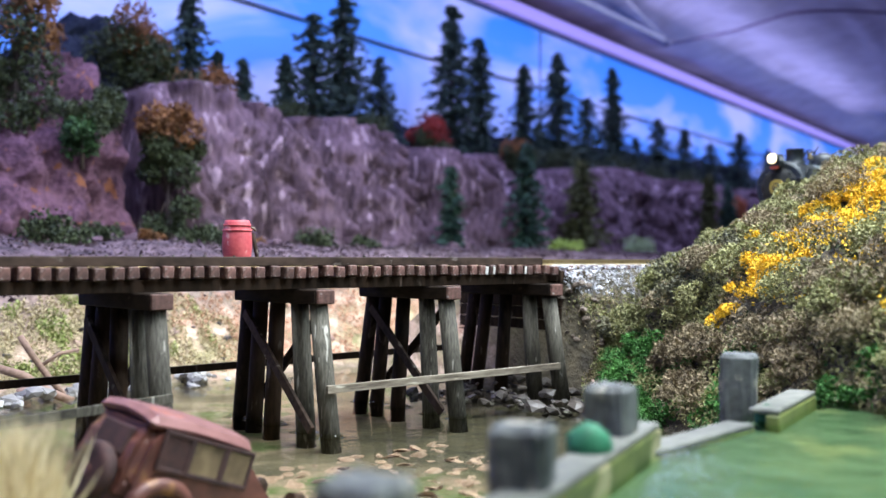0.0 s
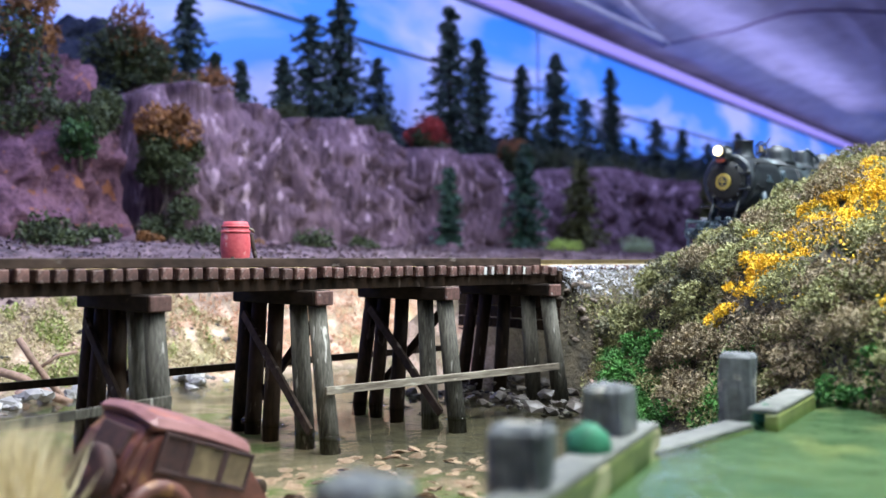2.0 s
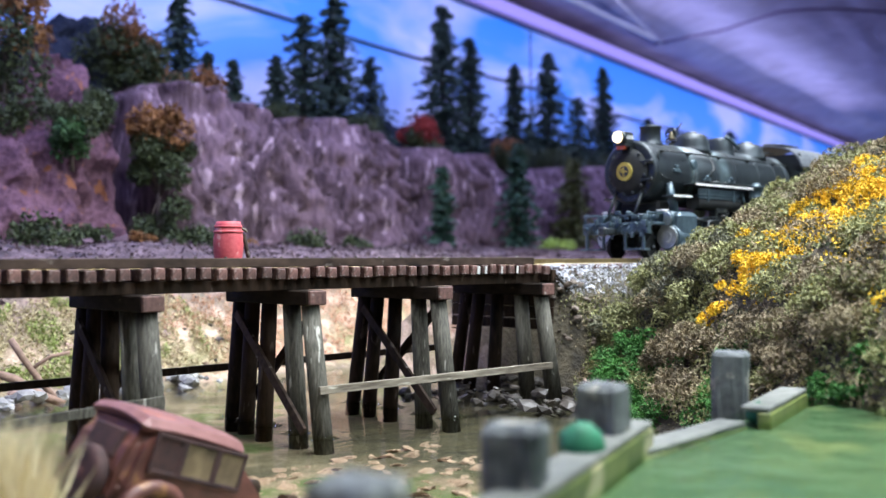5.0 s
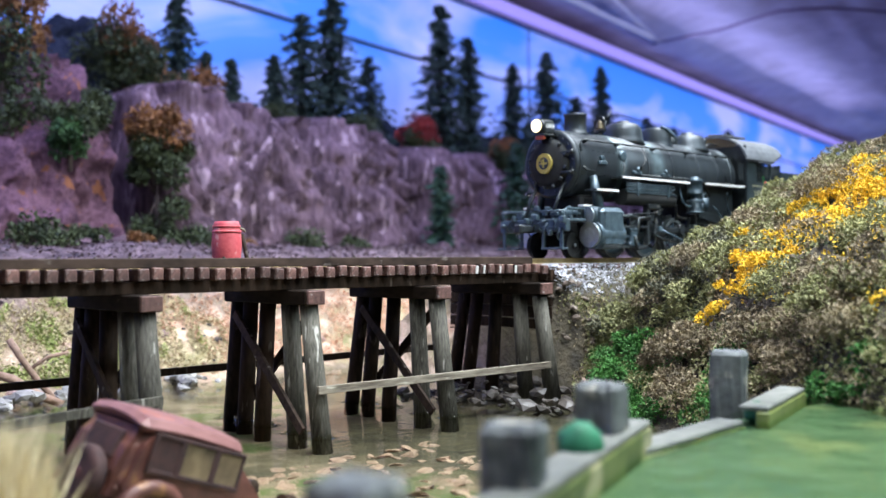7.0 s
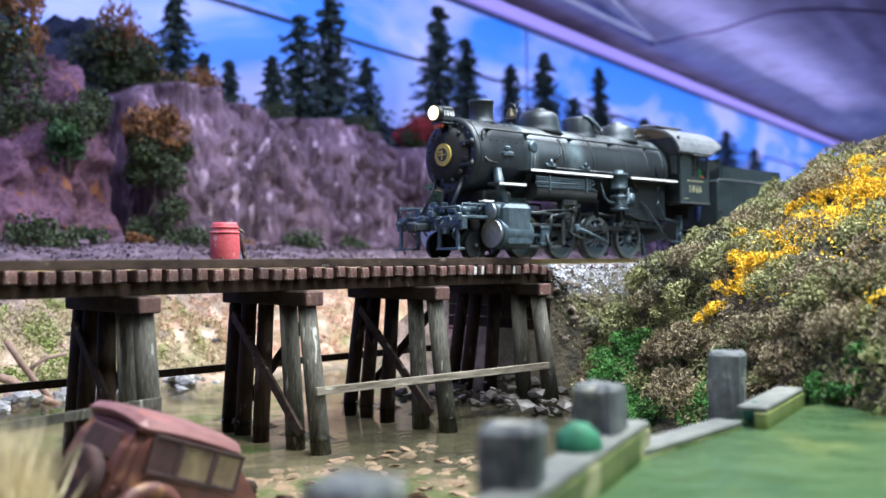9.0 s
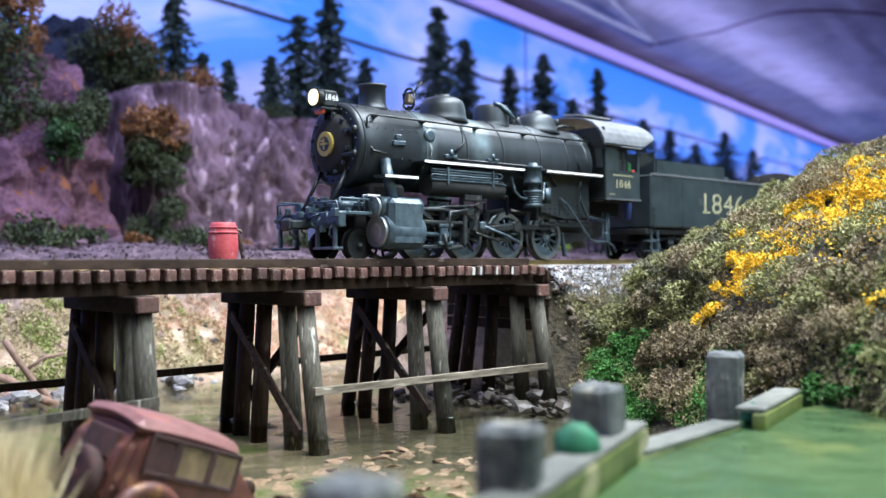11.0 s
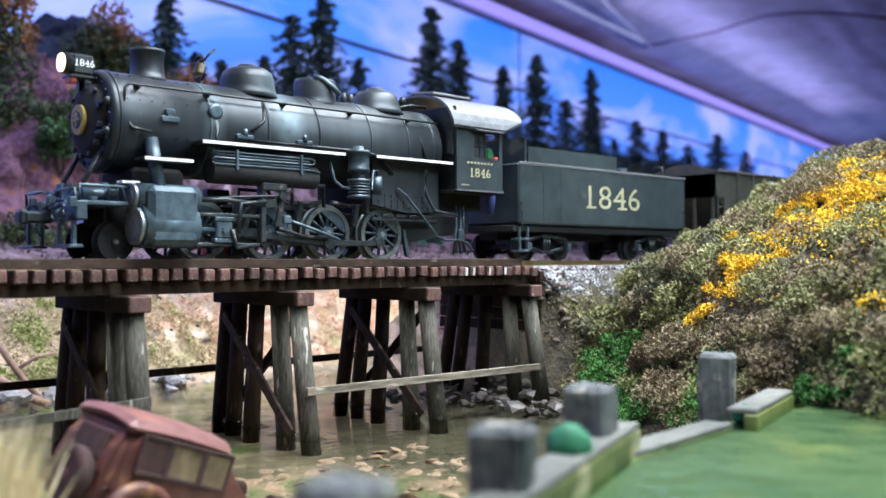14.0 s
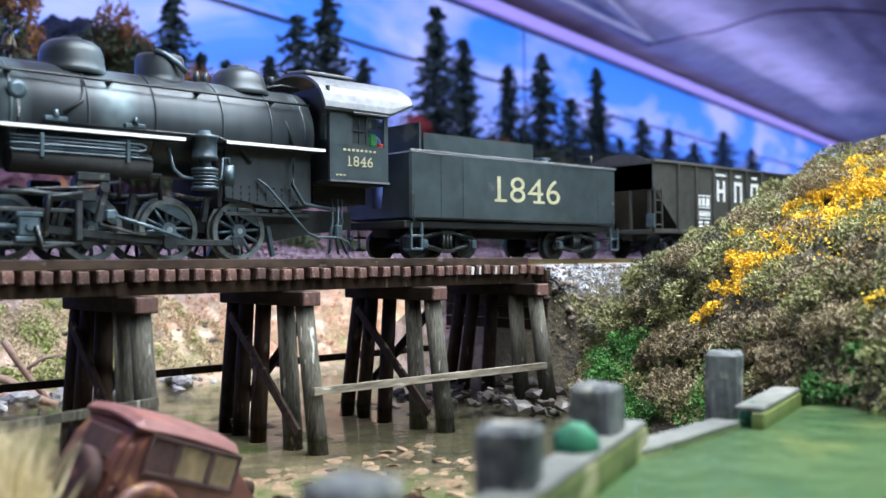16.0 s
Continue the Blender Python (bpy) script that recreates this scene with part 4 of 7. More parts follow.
    # bushes in the darker heath colour stand in for shade on the slope
    masses("heath_dark", 0.5, 28, "dark_heath_bushes", "grey-brown heath bushes coloured darker to shade the slope", [(281, 198, 8), (301, 198, 8), (266, 169, 8), (269, 195, 8), (246, 160, 7), (246, 169, 7), (260, 155, 7), (275, 170, 8), (255, 194, 7), (247, 194, 6), (260, 193, 7), (244, 151, 6), (252, 164, 7), (262, 180, 9), (256, 174, 8)])
    masses("heath_brown", 0.5, 26, "brown_bushes", "large brown dry bushes on the slope", [(233, 157, 7), (225, 146, 7), (230, 159, 6), (221, 147, 6), (229, 147, 6), (224, 139, 7), (214, 113, 8), (211, 104, 8), (211, 98, 8), (214, 93, 7), (208, 107, 7), (211, 114, 7), (222, 105, 7), (218, 122, 7)])
    masses("grass", 0.5, 34, "green_bushes", "bright green bushes at the hill foot", [(252, 190, 6), (239, 174, 6), (243, 186, 6), (234, 173, 6), (218, 154, 5), (216, 147, 5), (231, 173, 6), (247, 189, 6), (195, 92, 5), (195, 95, 4.5), (192, 87, 4.5), (237, 172, 6)])
    cushions(80, "heath", 0.52, 420, lambda x, y, z: fbm(x / 20, y / 20, 3.0) > -0.1, "heath_shrubs", "rounded grey-green heath shrubs on the hill")
    cushions(60, "heath_brown", 0.5, 420, lambda x, y, z: fbm(x / 20, y / 20, 3.0) < 0.08, "brown_shrubs", "rounded brown dry shrubs on the hill")
    cushions(9, "grass", 0.6, 420, lambda x, y, z: band(x, y) < 240 and 118 < y < 172, "turf_clumps", "bright green clumps at the hill foot", 3, 6)
    cushions(5, "grass", 0.6, 420, lambda x, y, z: band(x, y) < 246 and 76 < y < 100, "turf_clumps", "green clumps beside the pond", 3, 5)
    cushions(34, "gorse", 0.5, 220, lambda x, y, z: gorse_at(x, y, 0.0), "gorse_bloom", "clusters of yellow gorse bloom", 2.5, 5.5)
    scatter(60000, "heath", 0.6, lambda x, y, z, l: not gorse_at(x, y, l) and fbm(x / 20, y / 20, 3.0) > -0.12, "heath_cover", "grey-green heath foam foliage on the hill")
    scatter(40000, "heath_brown", 0.55, lambda x, y, z, l: fbm(x / 20, y / 20, 3.0) < 0.06 and not gorse_at(x, y, l), "brown_heath_cover", "brown dry heath on the hill")
    scatter(7000, "gorse", 0.5, lambda x, y, z, l: gorse_at(x, y, l), "gorse_cover", "yellow flowering gorse on the hill", 1.5, 2.2)
    scatter(10000, "grass", 0.55, lambda x, y, z, l: band(x, y) < 238 and (118 < y < 172 or 82 < y < 98) and fbm(x / 16, y / 16, 11.0, 2) > -0.05, "turf_cover", "bright green turf at the hill foot")
    # dark leaves in the hollows imitate the shade between bushes
    scatter(22000, "darkgreen", 0.6, lambda x, y, z, l: l < -0.05, "shadow_cover", "dark tufts painting shade into the hollows of the hill", 0.6, 1.0)


hill_cover()

# ---- creek edge ----


def bank_cover():
    rng = random.Random(31)

    def scatter(n, ink, size, keep, name, label):
        def place(g):
            for _ in range(20):
                x, y = g.uniform(20, 300), g.uniform(306, 352)
                z = ground_height(x, y)
                if -42 < z < -7 and keep(x, y):
                    return (x, y, z + g.uniform(0, 2.5))
            return None
        V, F = leaves(n, place, size, rng)
        tagged(new(name, raw_mesh(name, V, F, M[ink])), label, "ground cover", kind="stuff")
    scatter(15000, "bankflock", 0.6, lambda x, y: fbm(x / 9, y / 9, 3.0, 3) > -0.2 and x < 195 + 30 * fbm(x / 20, y / 20, 1.0), "bank_grass", "tan and olive grass flock on the far bank")
    scatter(8000, "orangeflock", 0.6, lambda x, y: fbm(x / 9, y / 9, 3.0, 3) > -0.2 and x > 175 + 40 * fbm(x / 20, y / 20, 1.0), "bank_earth", "orange earth flock on the far bank")
    scatter(8000, "mossbank", 0.7, lambda x, y: fbm(x / 14, y / 14, 9.0, 2) > 0.06 and x < 185, "bank_turf", "green turf tufts on the far bank")


bank_cover()
boulders(130, lambda g: (g.uniform(206, 241), g.uniform(178, 246), -44.4 + g.uniform(-0.5, 2.4) + (3.5 if g.random() < 0.25 else 0)), 1.9, M["riprap"], "riprap_stone", "dark wet stone at the abutment foot", "stone", 41, "riprap")
boulders(80, lambda g: (g.uniform(90, 175), g.uniform(303, 326), -43.5 + g.uniform(-0.5, 3)), 2.6, M["greystone"], "shore_stone", "grey stone along the far shore", "stone", 42, "shore stones")
boulders(45, lambda g: (lambda x, y: (x, y, ground_height(x, y)))(g.uniform(50, 240), g.uniform(316, 350)), 1.8, M["pebble"], "bank_rock", "tan rock set in the far bank", "stone", 44, "bank rocks")
boulders(280, lambda g: (g.uniform(96, 166), g.uniform(124, 186), -47.3), 1.7, M["pebble"], "creek_pebble", "flat peach-coloured stone on the creek bed", "stone", 43, "creek stones", True)


boulders(90, lambda g: (lambda x, y: (x, y, ground_height(x, y) + 0.2))(g.uniform(236, 250), g.uniform(182, 208)), 1.2, M["rubble"], "abutment_rubble", "brown broken stone on the abutment slope", "stone", 46, "abutment rubble")
boulders(50, lambda g: (lambda x, y: (x, y, max(-44, ground_height(x, y)) + 0.6))(g.uniform(50, 104), g.uniform(296, 322)), 3.0, M["greystone"], "shore_stone", "pale grey stone piled along the far shore", "stone", 47, "shore stones")


def driftwood(pts, r, label):
    bm = bmesh.new()
    tube(bm, pts, r, 6)
    return solid("driftwood", bm, M["twig"], label, "branch", "driftwood")


driftwood([(120, 312, -45), (115, 314, -38), (110, 316, -30), (107, 318, -24)], 1.1, "bare leaning branch on the far shore")
driftwood([(98, 314, -33), (106, 312, -36), (114, 309, -42), (120, 308, -45)], 1.5, "grey driftwood stick at the shore")
driftwood([(112, 315, -34), (118, 314, -30), (124, 313, -29)], 0.6, "thin forked twig on the shore")
driftwood([(215, 176, -43), (212, 172, -38), (209, 168, -33)], 0.5, "thin red-brown twig at the creek edge")
for dx, dy, dz in ((0, 0, 9), (1.2, -0.6, 7), (-1.4, 0.4, 6)):
    driftwood([(286, 166, 6), (286 + 0.5 * dx, 166 + 0.5 * dy, 6 + 0.6 * dz), (286 + 2 * dx, 166 + 2 * dy, 6 + dz)], 0.22, "thin bare twig on the hill crest")
driftwood([(214, 170, -44), (207, 163, -41), (202, 158, -43)], 0.6, "curved dead twig at the creek edge")

boulders(40, lambda g: (lambda x, y: (x, y, ground_height(x, y)))(g.uniform(95, 240), g.uniform(312, 345)), 1.5, M["riprap"], "bank_stone", "dark stone set in the far bank", "stone", 45, "bank stones")

# ---- pond with its plank wall ----
POSTS = [(164, 97), (111, 86), (78, 72.5), (49, 63.5)]


def build_pond():
    rim = ((0, 40), (0, -60), (190, -60), (230, 70), (196, 90), (166, 95), (140, 90), (112, 84.5), (80, 71), (48, 60))
    me = raw_mesh("pond_water", [(x, y, POND_Z) for x, y in rim], [tuple(range(10))], M["pondwater"])
    tagged(new("pond_water", me), "glossy green resin pond behind a plank wall", "water", kind="structure")
    bm = bmesh.new()
    vs = [bm.verts.new((x, y, POND_Z - 1.2)) for x, y in ((48, 60), (80, 71), (112, 84.5), (140, 90), (166, 95), (196, 90), (230, 70), (190, -60), (0, -60), (0, 40))]
    bm.faces.new(vs)
    r = bmesh.ops.extrude_face_region(bm, geom=bm.faces[:])
    bmesh.ops.translate(bm, vec=(0, 0, -10), verts=[v for v in r["geom"] if isinstance(v, bmesh.types.BMVert)])
    solid("pond_bed", bm, M["pond"], "green algae-covered pond bed", "pond bed", kind="structure")
    wall = thing("plank_wall", "weathered plank wall with square posts, algae on its face", "retaining wall")
    tops = (-17.5, -17.8, -18.0, -18.0)
    for (x, y), zt in zip(POSTS, tops):
        bm = bmesh.new()
        box(bm, (0, 0, 0), (6.2, 6.6, zt + 50), None, 0.7)
        bmesh.ops.subdivide_edges(bm, edges=list(bm.edges), cuts=5, use_grid_fill=True)
        for v in bm.verts:
            v.co += Vector((fbm(v.co.x / 2, v.co.y / 2, v.co.z / 6 + x, 3), fbm(v.co.y / 2, v.co.x / 2, v.co.z / 6 + y, 3), 0.7 * fbm(v.co.x, v.co.y, x, 2))) * 0.55
        bmesh.ops.transform(bm, matrix=Matrix.Translation((x, y, (zt - 50) / 2)) @ Matrix.Rotation(radians(24 + 6 * math.sin(x)), 4, "Z"), verts=bm.verts)
        part("post", bm, M["post"], wall)
    boards = [((183, 96), (155, 88.5), -26.0), ((152, 91.5), (118, 88.5), -28.35), ((121, 89.8), (78, 72.5), -24.6), ((78, 72.5), (49, 63.5), -24.6), ((49, 63.5), (20, 52), -24.6)]
    for (xa, ya), (xb, yb), zt in boards:
        a, b = Vector((xa, ya, 0)), Vector((xb, yb, 0))
        d = b - a
        n = Vector((-d.y, d.x, 0)).normalized()
        n = n if n.y < 0 else -n
        ang = math.degrees(math.atan2(d.y, d.x))
        c = (a + b) / 2 + n * 3.2
        bm = bmesh.new()
        box(bm, (c.x, c.y, zt - 4.6), (d.length + 1.5, 2.4, 7.4), (0, 0, ang), 0.3)
        part("plank", bm, M["algae_wood"], wall)
        bm = bmesh.new()
        c = (a + b) / 2 + n * 1.6
        box(bm, (c.x, c.y, zt - 0.4), (d.length + 1.0, 5.2, 0.9), (0, 0, ang), 0.25)
        part("top_board", bm, M["plank_top"], wall)
    for x, y, r in ((98, 79.5, 3.0), (160, 89, 2.2)):
        bm = bmesh.new()
        bmesh.ops.create_icosphere(bm, subdivisions=3, radius=r)
        for v in bm.verts:
            v.co *= 1 + 0.12 * fbm(v.co.x, v.co.y, v.co.z)
            v.co += Vector((x, y, -24.0 if r > 2.5 else -28))
        for f in bm.faces:
            f.smooth = True
        solid("moss_clump", bm, M["moss"], "round bright green moss clump on the plank wall", "moss", "moss clumps")


build_pond()

# ---- red barrel on the bridge ----


def build_barrel():
    b = thing("barrel", "red painted fire barrel on the trestle platform", "barrel", (137, TRACK_Y + 15, -1.4))
    bm = bmesh.new()
    lathe(bm, [(3.3, 0), (3.55, 1), (4.0, 4), (4.15, 6.2), (4.0, 8.5), (3.55, 11.6), (3.3, 12.6), (3.0, 12.6), (3.0, 11.9)], seg=20)
    part("cask", bm, M["barrel"], b)
    for z, r in ((2.0, 3.75), (9.8, 3.9), (11.2, 3.68)):
        bm = bmesh.new()
        lathe(bm, [(r - 0.2, z - 0.35), (r + 0.14, z - 0.35), (r + 0.14, z + 0.35), (r - 0.2, z + 0.35)], seg=20)
        part("hoop", bm, M["barrel"], b)
    bm = bmesh.new()
    tube(bm, [(3.0, -1, 11.0), (4.6, -1.2, 10.4), (5.2, -1.0, 9.8)], 0.4)
    part("dipper", bm, M["plank"], b)
    bm = bmesh.new()
    box(bm, (0, 0, -0.9), (9, 9, 1.6), None, 0.2)
    tagged(solid("barrel_platform", bm, M["timber"], "small timber platform beside the track", "platform"), "")
    bpy.data.objects["barrel_platform"].location = (137 * MM, (TRACK_Y + 15) * MM, -1.5 * MM)
    bm = bmesh.new()
    rod(bm, (143.5, TRACK_Y + 14, -2), (141.6, TRACK_Y + 14.5, 7.8), 0.6, 0.6, 7)
    solid("iron_bar", bm, M["timber"], "dark bar leaning against the barrel", "bar")


build_barrel()

# ---- rusted car wreck ----


def build_wreck():
    car = thing("car_wreck", "rusted red vintage sedan wreck sunk in the creek", "car", WRECK_AT, WRECK_ROT)
    # local: x forward, y left, z up, wheels' ground at z 0
    body = [(-21, 5), (-22, 9), (-20.5, 17), (-18.5, 19.6), (-14, 20.6), (-2, 20.4), (3.5, 19.2), (6.0, 12.0), (18, 9.4), (19.5, 4)]
    bm = bmesh.new()
    prism(bm, body, -8.6, 8.6)
    bmesh.ops.bevel(bm, geom=list(bm.edges), offset=1.9, segments=3, affect="EDGES")
    for v in bm.verts:
        if v.co.z > 13:
            v.co.y *= 1 - 0.012 * (v.co.z - 13)
    part("body", bm, M["rust"], car)
    bm = bmesh.new()
    box(bm, (-8.3, 0, 19.8), (23.6, 16.4, 2.4), (0, 0.4, 0), 1.1)
    bmesh.ops.subdivide_edges(bm, edges=[e for e in bm.edges if e.calc_length() > 6], cuts=7, use_grid_fill=True)
    for v in bm.verts:
        v.co.z += 0.7 - 0.016 * v.co.y ** 2 - 0.004 * (v.co.x + 8) ** 2
    part("roof", bm, M["rustroof"], car, "faded red rusted roof")
    for x, w in ((-14.2, 5.6), (-7.2, 7.2), (0.0, 6.0)):
        for s in (-1, 1):
            bm = bmesh.new()
            box(bm, (x, s * 8.5, 15.4), (w, 0.7, 5.6), (s * 4, 0, 0), 0.2)
            pane = part("side_window", bm, M["dusty"] if x > -10 else M["rust_dark"], car, "dusty side window")
            bm = bmesh.new()
            for dx, dz, a, b in ((-w / 2, 0, 0.7, 6.4), (w / 2, 0, 0.7, 6.4), (0, 3.0, w + 0.7, 0.7), (0, -3.0, w + 0.7, 0.8)):
                box(bm, (x + dx, s * (8.75 - 0.07 * dz), 15.4 + dz), (a, 0.8, b), (s * 4, 0, 0), 0.15)
            part("window_frame", bm, M["rust_dark"], pane, "dark rusted window frame")
    bm = bmesh.new()
    box(bm, (-20.9, -0.5, 15.0), (0.8, 8.4, 5.0), (0, 12, 0), 0.3)
    part("rear_window", bm, M["rust_dark"], car, "dark rear window")
    bm = bmesh.new()
    box(bm, (5.4, 0, 16), (0.7, 13, 4.6), (0, -26, 0), 0.3)
    part("windscreen", bm, M["dusty"], car, "dusty windscreen")

    def wheel(name, at, axis, k=1.0):
        bm = bmesh.new()
        m = Matrix.Translation(at) @ Vector(axis).to_track_quat("Z", "Y").to_matrix().to_4x4() @ Matrix.Scale(k, 4)
        lathe(bm, [(3.0, -1.2), (4.6, -1.4), (5.2, -0.7), (5.2, 0.7), (4.6, 1.4), (3.0, 1.2)], m, 22)
        tyre = part(name, bm, M["rust_dark"], car, "perished rusted tyre")
        bm = bmesh.new()
        lathe(bm, [(3.1, -0.8), (3.1, 0.8), (1.2, 1.0), (1.0, 1.5)], m, 18)
        part("rim", bm, M["rust"], tyre, "rusted wheel disc")
    wheel("spare_wheel", (-23.0, -1.4, 8.9), (-1, 0, 0), 0.95)
    for x in (-13.5, 15.5):
        for s in (-1, 1):
            wheel("wheel", (x, s * 8.2, 4.6), (0, s, 0), 0.85)
            bm = bmesh.new()
            pts = [(x + 6.2 * math.cos(a), s * 8.9, 4.4 + 5.6 * math.sin(a)) for a in [0.2 + 2.75 * k / 8 for k in range(9)]]
            tube(bm, pts, 1.5, 10)
            part("fender", bm, M["rust"], car, "crumpled rusty fender")
    for s in (-1, 1):
        bm = bmesh.new()
        box(bm, (0, s * 9.4, 5.2), (17, 3, 0.9), None, 0.3)
        part("running_board", bm, M["rust_dark"], car)
        bm = bmesh.new()
        rod(bm, (19, s * 5.6, 11.6), (21.8, s * 5.6, 11.6), 1.6, 2.0, 12)
        part("headlight", bm, M["rust_dark"], car)
    bm = bmesh.new()
    rod(bm, (22.5, -9, 5.6), (22.5, 9, 5.6), 0.7, 0.7, 8)
    part("bumper", bm, M["rust_dark"], car)


WRECK_AT, WRECK_ROT = (81, 160.5, -50), (8, 20, 12)
build_wreck()


def grass_clump():
    rng = random.Random(51)
    V, F = [], []
    for _ in range(2600):
        a, r = rng.uniform(0, 6.28), 9 * rng.random() ** 0.7
        b = Vector((36 + r * math.cos(a), 127 + r * math.sin(a), -38))
        h = rng.uniform(8, 19)
        tip = b + Vector((rng.gauss(0, 3) + 0.2 * r * math.cos(a), rng.gauss(0, 3), h))
        s = Vector((rng.gauss(0, 1), rng.gauss(0, 1), 0)).normalized() * 0.22
        mid = (b + tip) / 2 + Vector((rng.gauss(0, 0.7), rng.gauss(0, 0.7), 1))
        k = len(V)
        V += [b - s, b + s, mid + s * 0.8, mid - s * 0.8, tip]
        F += [(k, k + 1, k + 2, k + 3), (k + 3, k + 2, k + 4)]
    tagged(new("dry_grass", raw_mesh("dry_grass", V, F, M["straw"])), "clump of pale straw grass on the near bank", "grass", kind="stuff")


grass_clump()


def ripples():
    """Resin drawn up round the front posts where they stand in the creek."""
    water = bpy.data.objects["creek_water"]
    for x in BENTS[1:4]:
        for dy in (-23.1, -12.6, 2.7, 13.5, 20.8):
            n = 16
            V = [(x + r * math.cos(6.2832 * k / n), TRACK_Y + dy + r * math.sin(6.2832 * k / n), WATER_Z + z) for r, z in ((2.5, 0.8), (2.9, 0.35), (3.6, 0.12), (4.6, 0.03)) for k in range(n)]
            F = [(a * n + k, (a + 1) * n + k, (a + 1) * n + (k + 1) % n, a * n + (k + 1) % n) for a in range(3) for k in range(n)]
            ob = new("ripple", raw_mesh("ripple", V, F, M["water"], True))
            ob.parent = water


ripples()

# ---- the train ----
M.update(
    black=mat("weathered_engine_black", (0.008, 0.011, 0.013), (0.026, 0.034, 0.038), 120, 0.42, 0.15, 0.15, 0.1, ((0.10, 0.10, 0.095), 0.66)),
    boiler=mat("smoke_grey_boiler", (0.015, 0.020, 0.025), (0.042, 0.053, 0.062), 60, 0.42, 0.4, 0.10, 0.1, ((0.15, 0.18, 0.195), 0.62), stretch=(1, 0.5, 0.3)),
    blued=mat("blue_grey_grime", (0.030, 0.048, 0.061), (0.10, 0.148, 0.182), 160, 0.36, 0.35, 0.2, 0.1),
    grime=mat("dark_running_gear", (0.012, 0.015, 0.017), (0.05, 0.06, 0.066), 200, 0.4, 0.4, 0.25, 0.1, ((0.16, 0.15, 0.13), 0.64)),
    steel=mat("bright_worn_steel", (0.27, 0.31, 0.33), (0.45, 0.5, 0.53), 300, 0.35, 0.8, 0.1, 0.05),
    whiteedge=mat("white_painted_edge", (0.7, 0.7, 0.7), (0.85, 0.85, 0.84), 200, 0.5),
    roofgrey=mat("grey_cab_roof", (0.08, 0.088, 0.10), (0.165, 0.18, 0.20), 160, 0.5, 0.1, 0.15, 0.1),
    tendergreen=mat("dark_green_black_paint", (0.017, 0.028, 0.033), (0.044, 0.064, 0.073), 60, 0.4, 0.15, 0.12, 0.1, ((0.10, 0.12, 0.115), 0.64)),
    hopper=mat("dull_black_hopper", (0.028, 0.030, 0.026), (0.062, 0.064, 0.056), 90, 0.6, 0.1, 0.15, 0.1),
    oxide=mat("oxide_red_car", (0.13, 0.05, 0.045), (0.24, 0.1, 0.085), 90, 0.65, 0.05, 0.15, 0.1),
    gold=mat("aged_gold_lettering", (0.30, 0.29, 0.17), (0.48, 0.47, 0.31), 200, 0.6, 0, 0.05, 0.05),
    white=mat("white_lettering", (0.7, 0.72, 0.72), (0.85, 0.87, 0.87), 200, 0.6, 0, 0.05, 0.05),
    yellow=mat("yellow_plate", (0.30, 0.23, 0.03), (0.46, 0.36, 0.07), 200, 0.5, 0, 0.1, 0.05),
    tyre=mat("worn_steel_tyre", (0.07, 0.085, 0.09), (0.22, 0.25, 0.26), 200, 0.35, 0.5, 0.1, 0.05),
    # dull black: the door's own colour, and painted shade on underside parts
    dull_shade_black=mat("sooty_black", (0.006, 0.007, 0.008), (0.018, 0.02, 0.021), 200, 0.9),
    lamp=glow("headlight_glow", (1.0, 0.82, 0.48), 3.6), coal=mat("coal", (0.01, 0.01, 0.01), (0.03, 0.03, 0.03), 300, 0.4, 0, 0.8, 0.5),
    bellmetal=mat("tarnished_brass", (0.04, 0.034, 0.022), (0.13, 0.105, 0.06), 200, 0.4, 0.6),
    # colour of the headlight's reflection on its bracket
    lens_reflection=mat("orange_red_plate", (0.34, 0.05, 0.02), (0.5, 0.09, 0.03), 200, 0.4),
    figure_red=mat("red_cloth", (0.5, 0.03, 0.03), (0.65, 0.06, 0.05), 200), figure_blue=mat("blue_cloth", (0.02, 0.035, 0.15), (0.04, 0.07, 0.25), 200),
    pane=mat("dark_cab_glass", (0.02, 0.025, 0.03), (0.04, 0.05, 0.055), 50, 0.12, 0, 0, 0),
    greencurtain=mat("green_cab_fitting", (0.01, 0.10, 0.03), (0.02, 0.2, 0.05), 200),
)


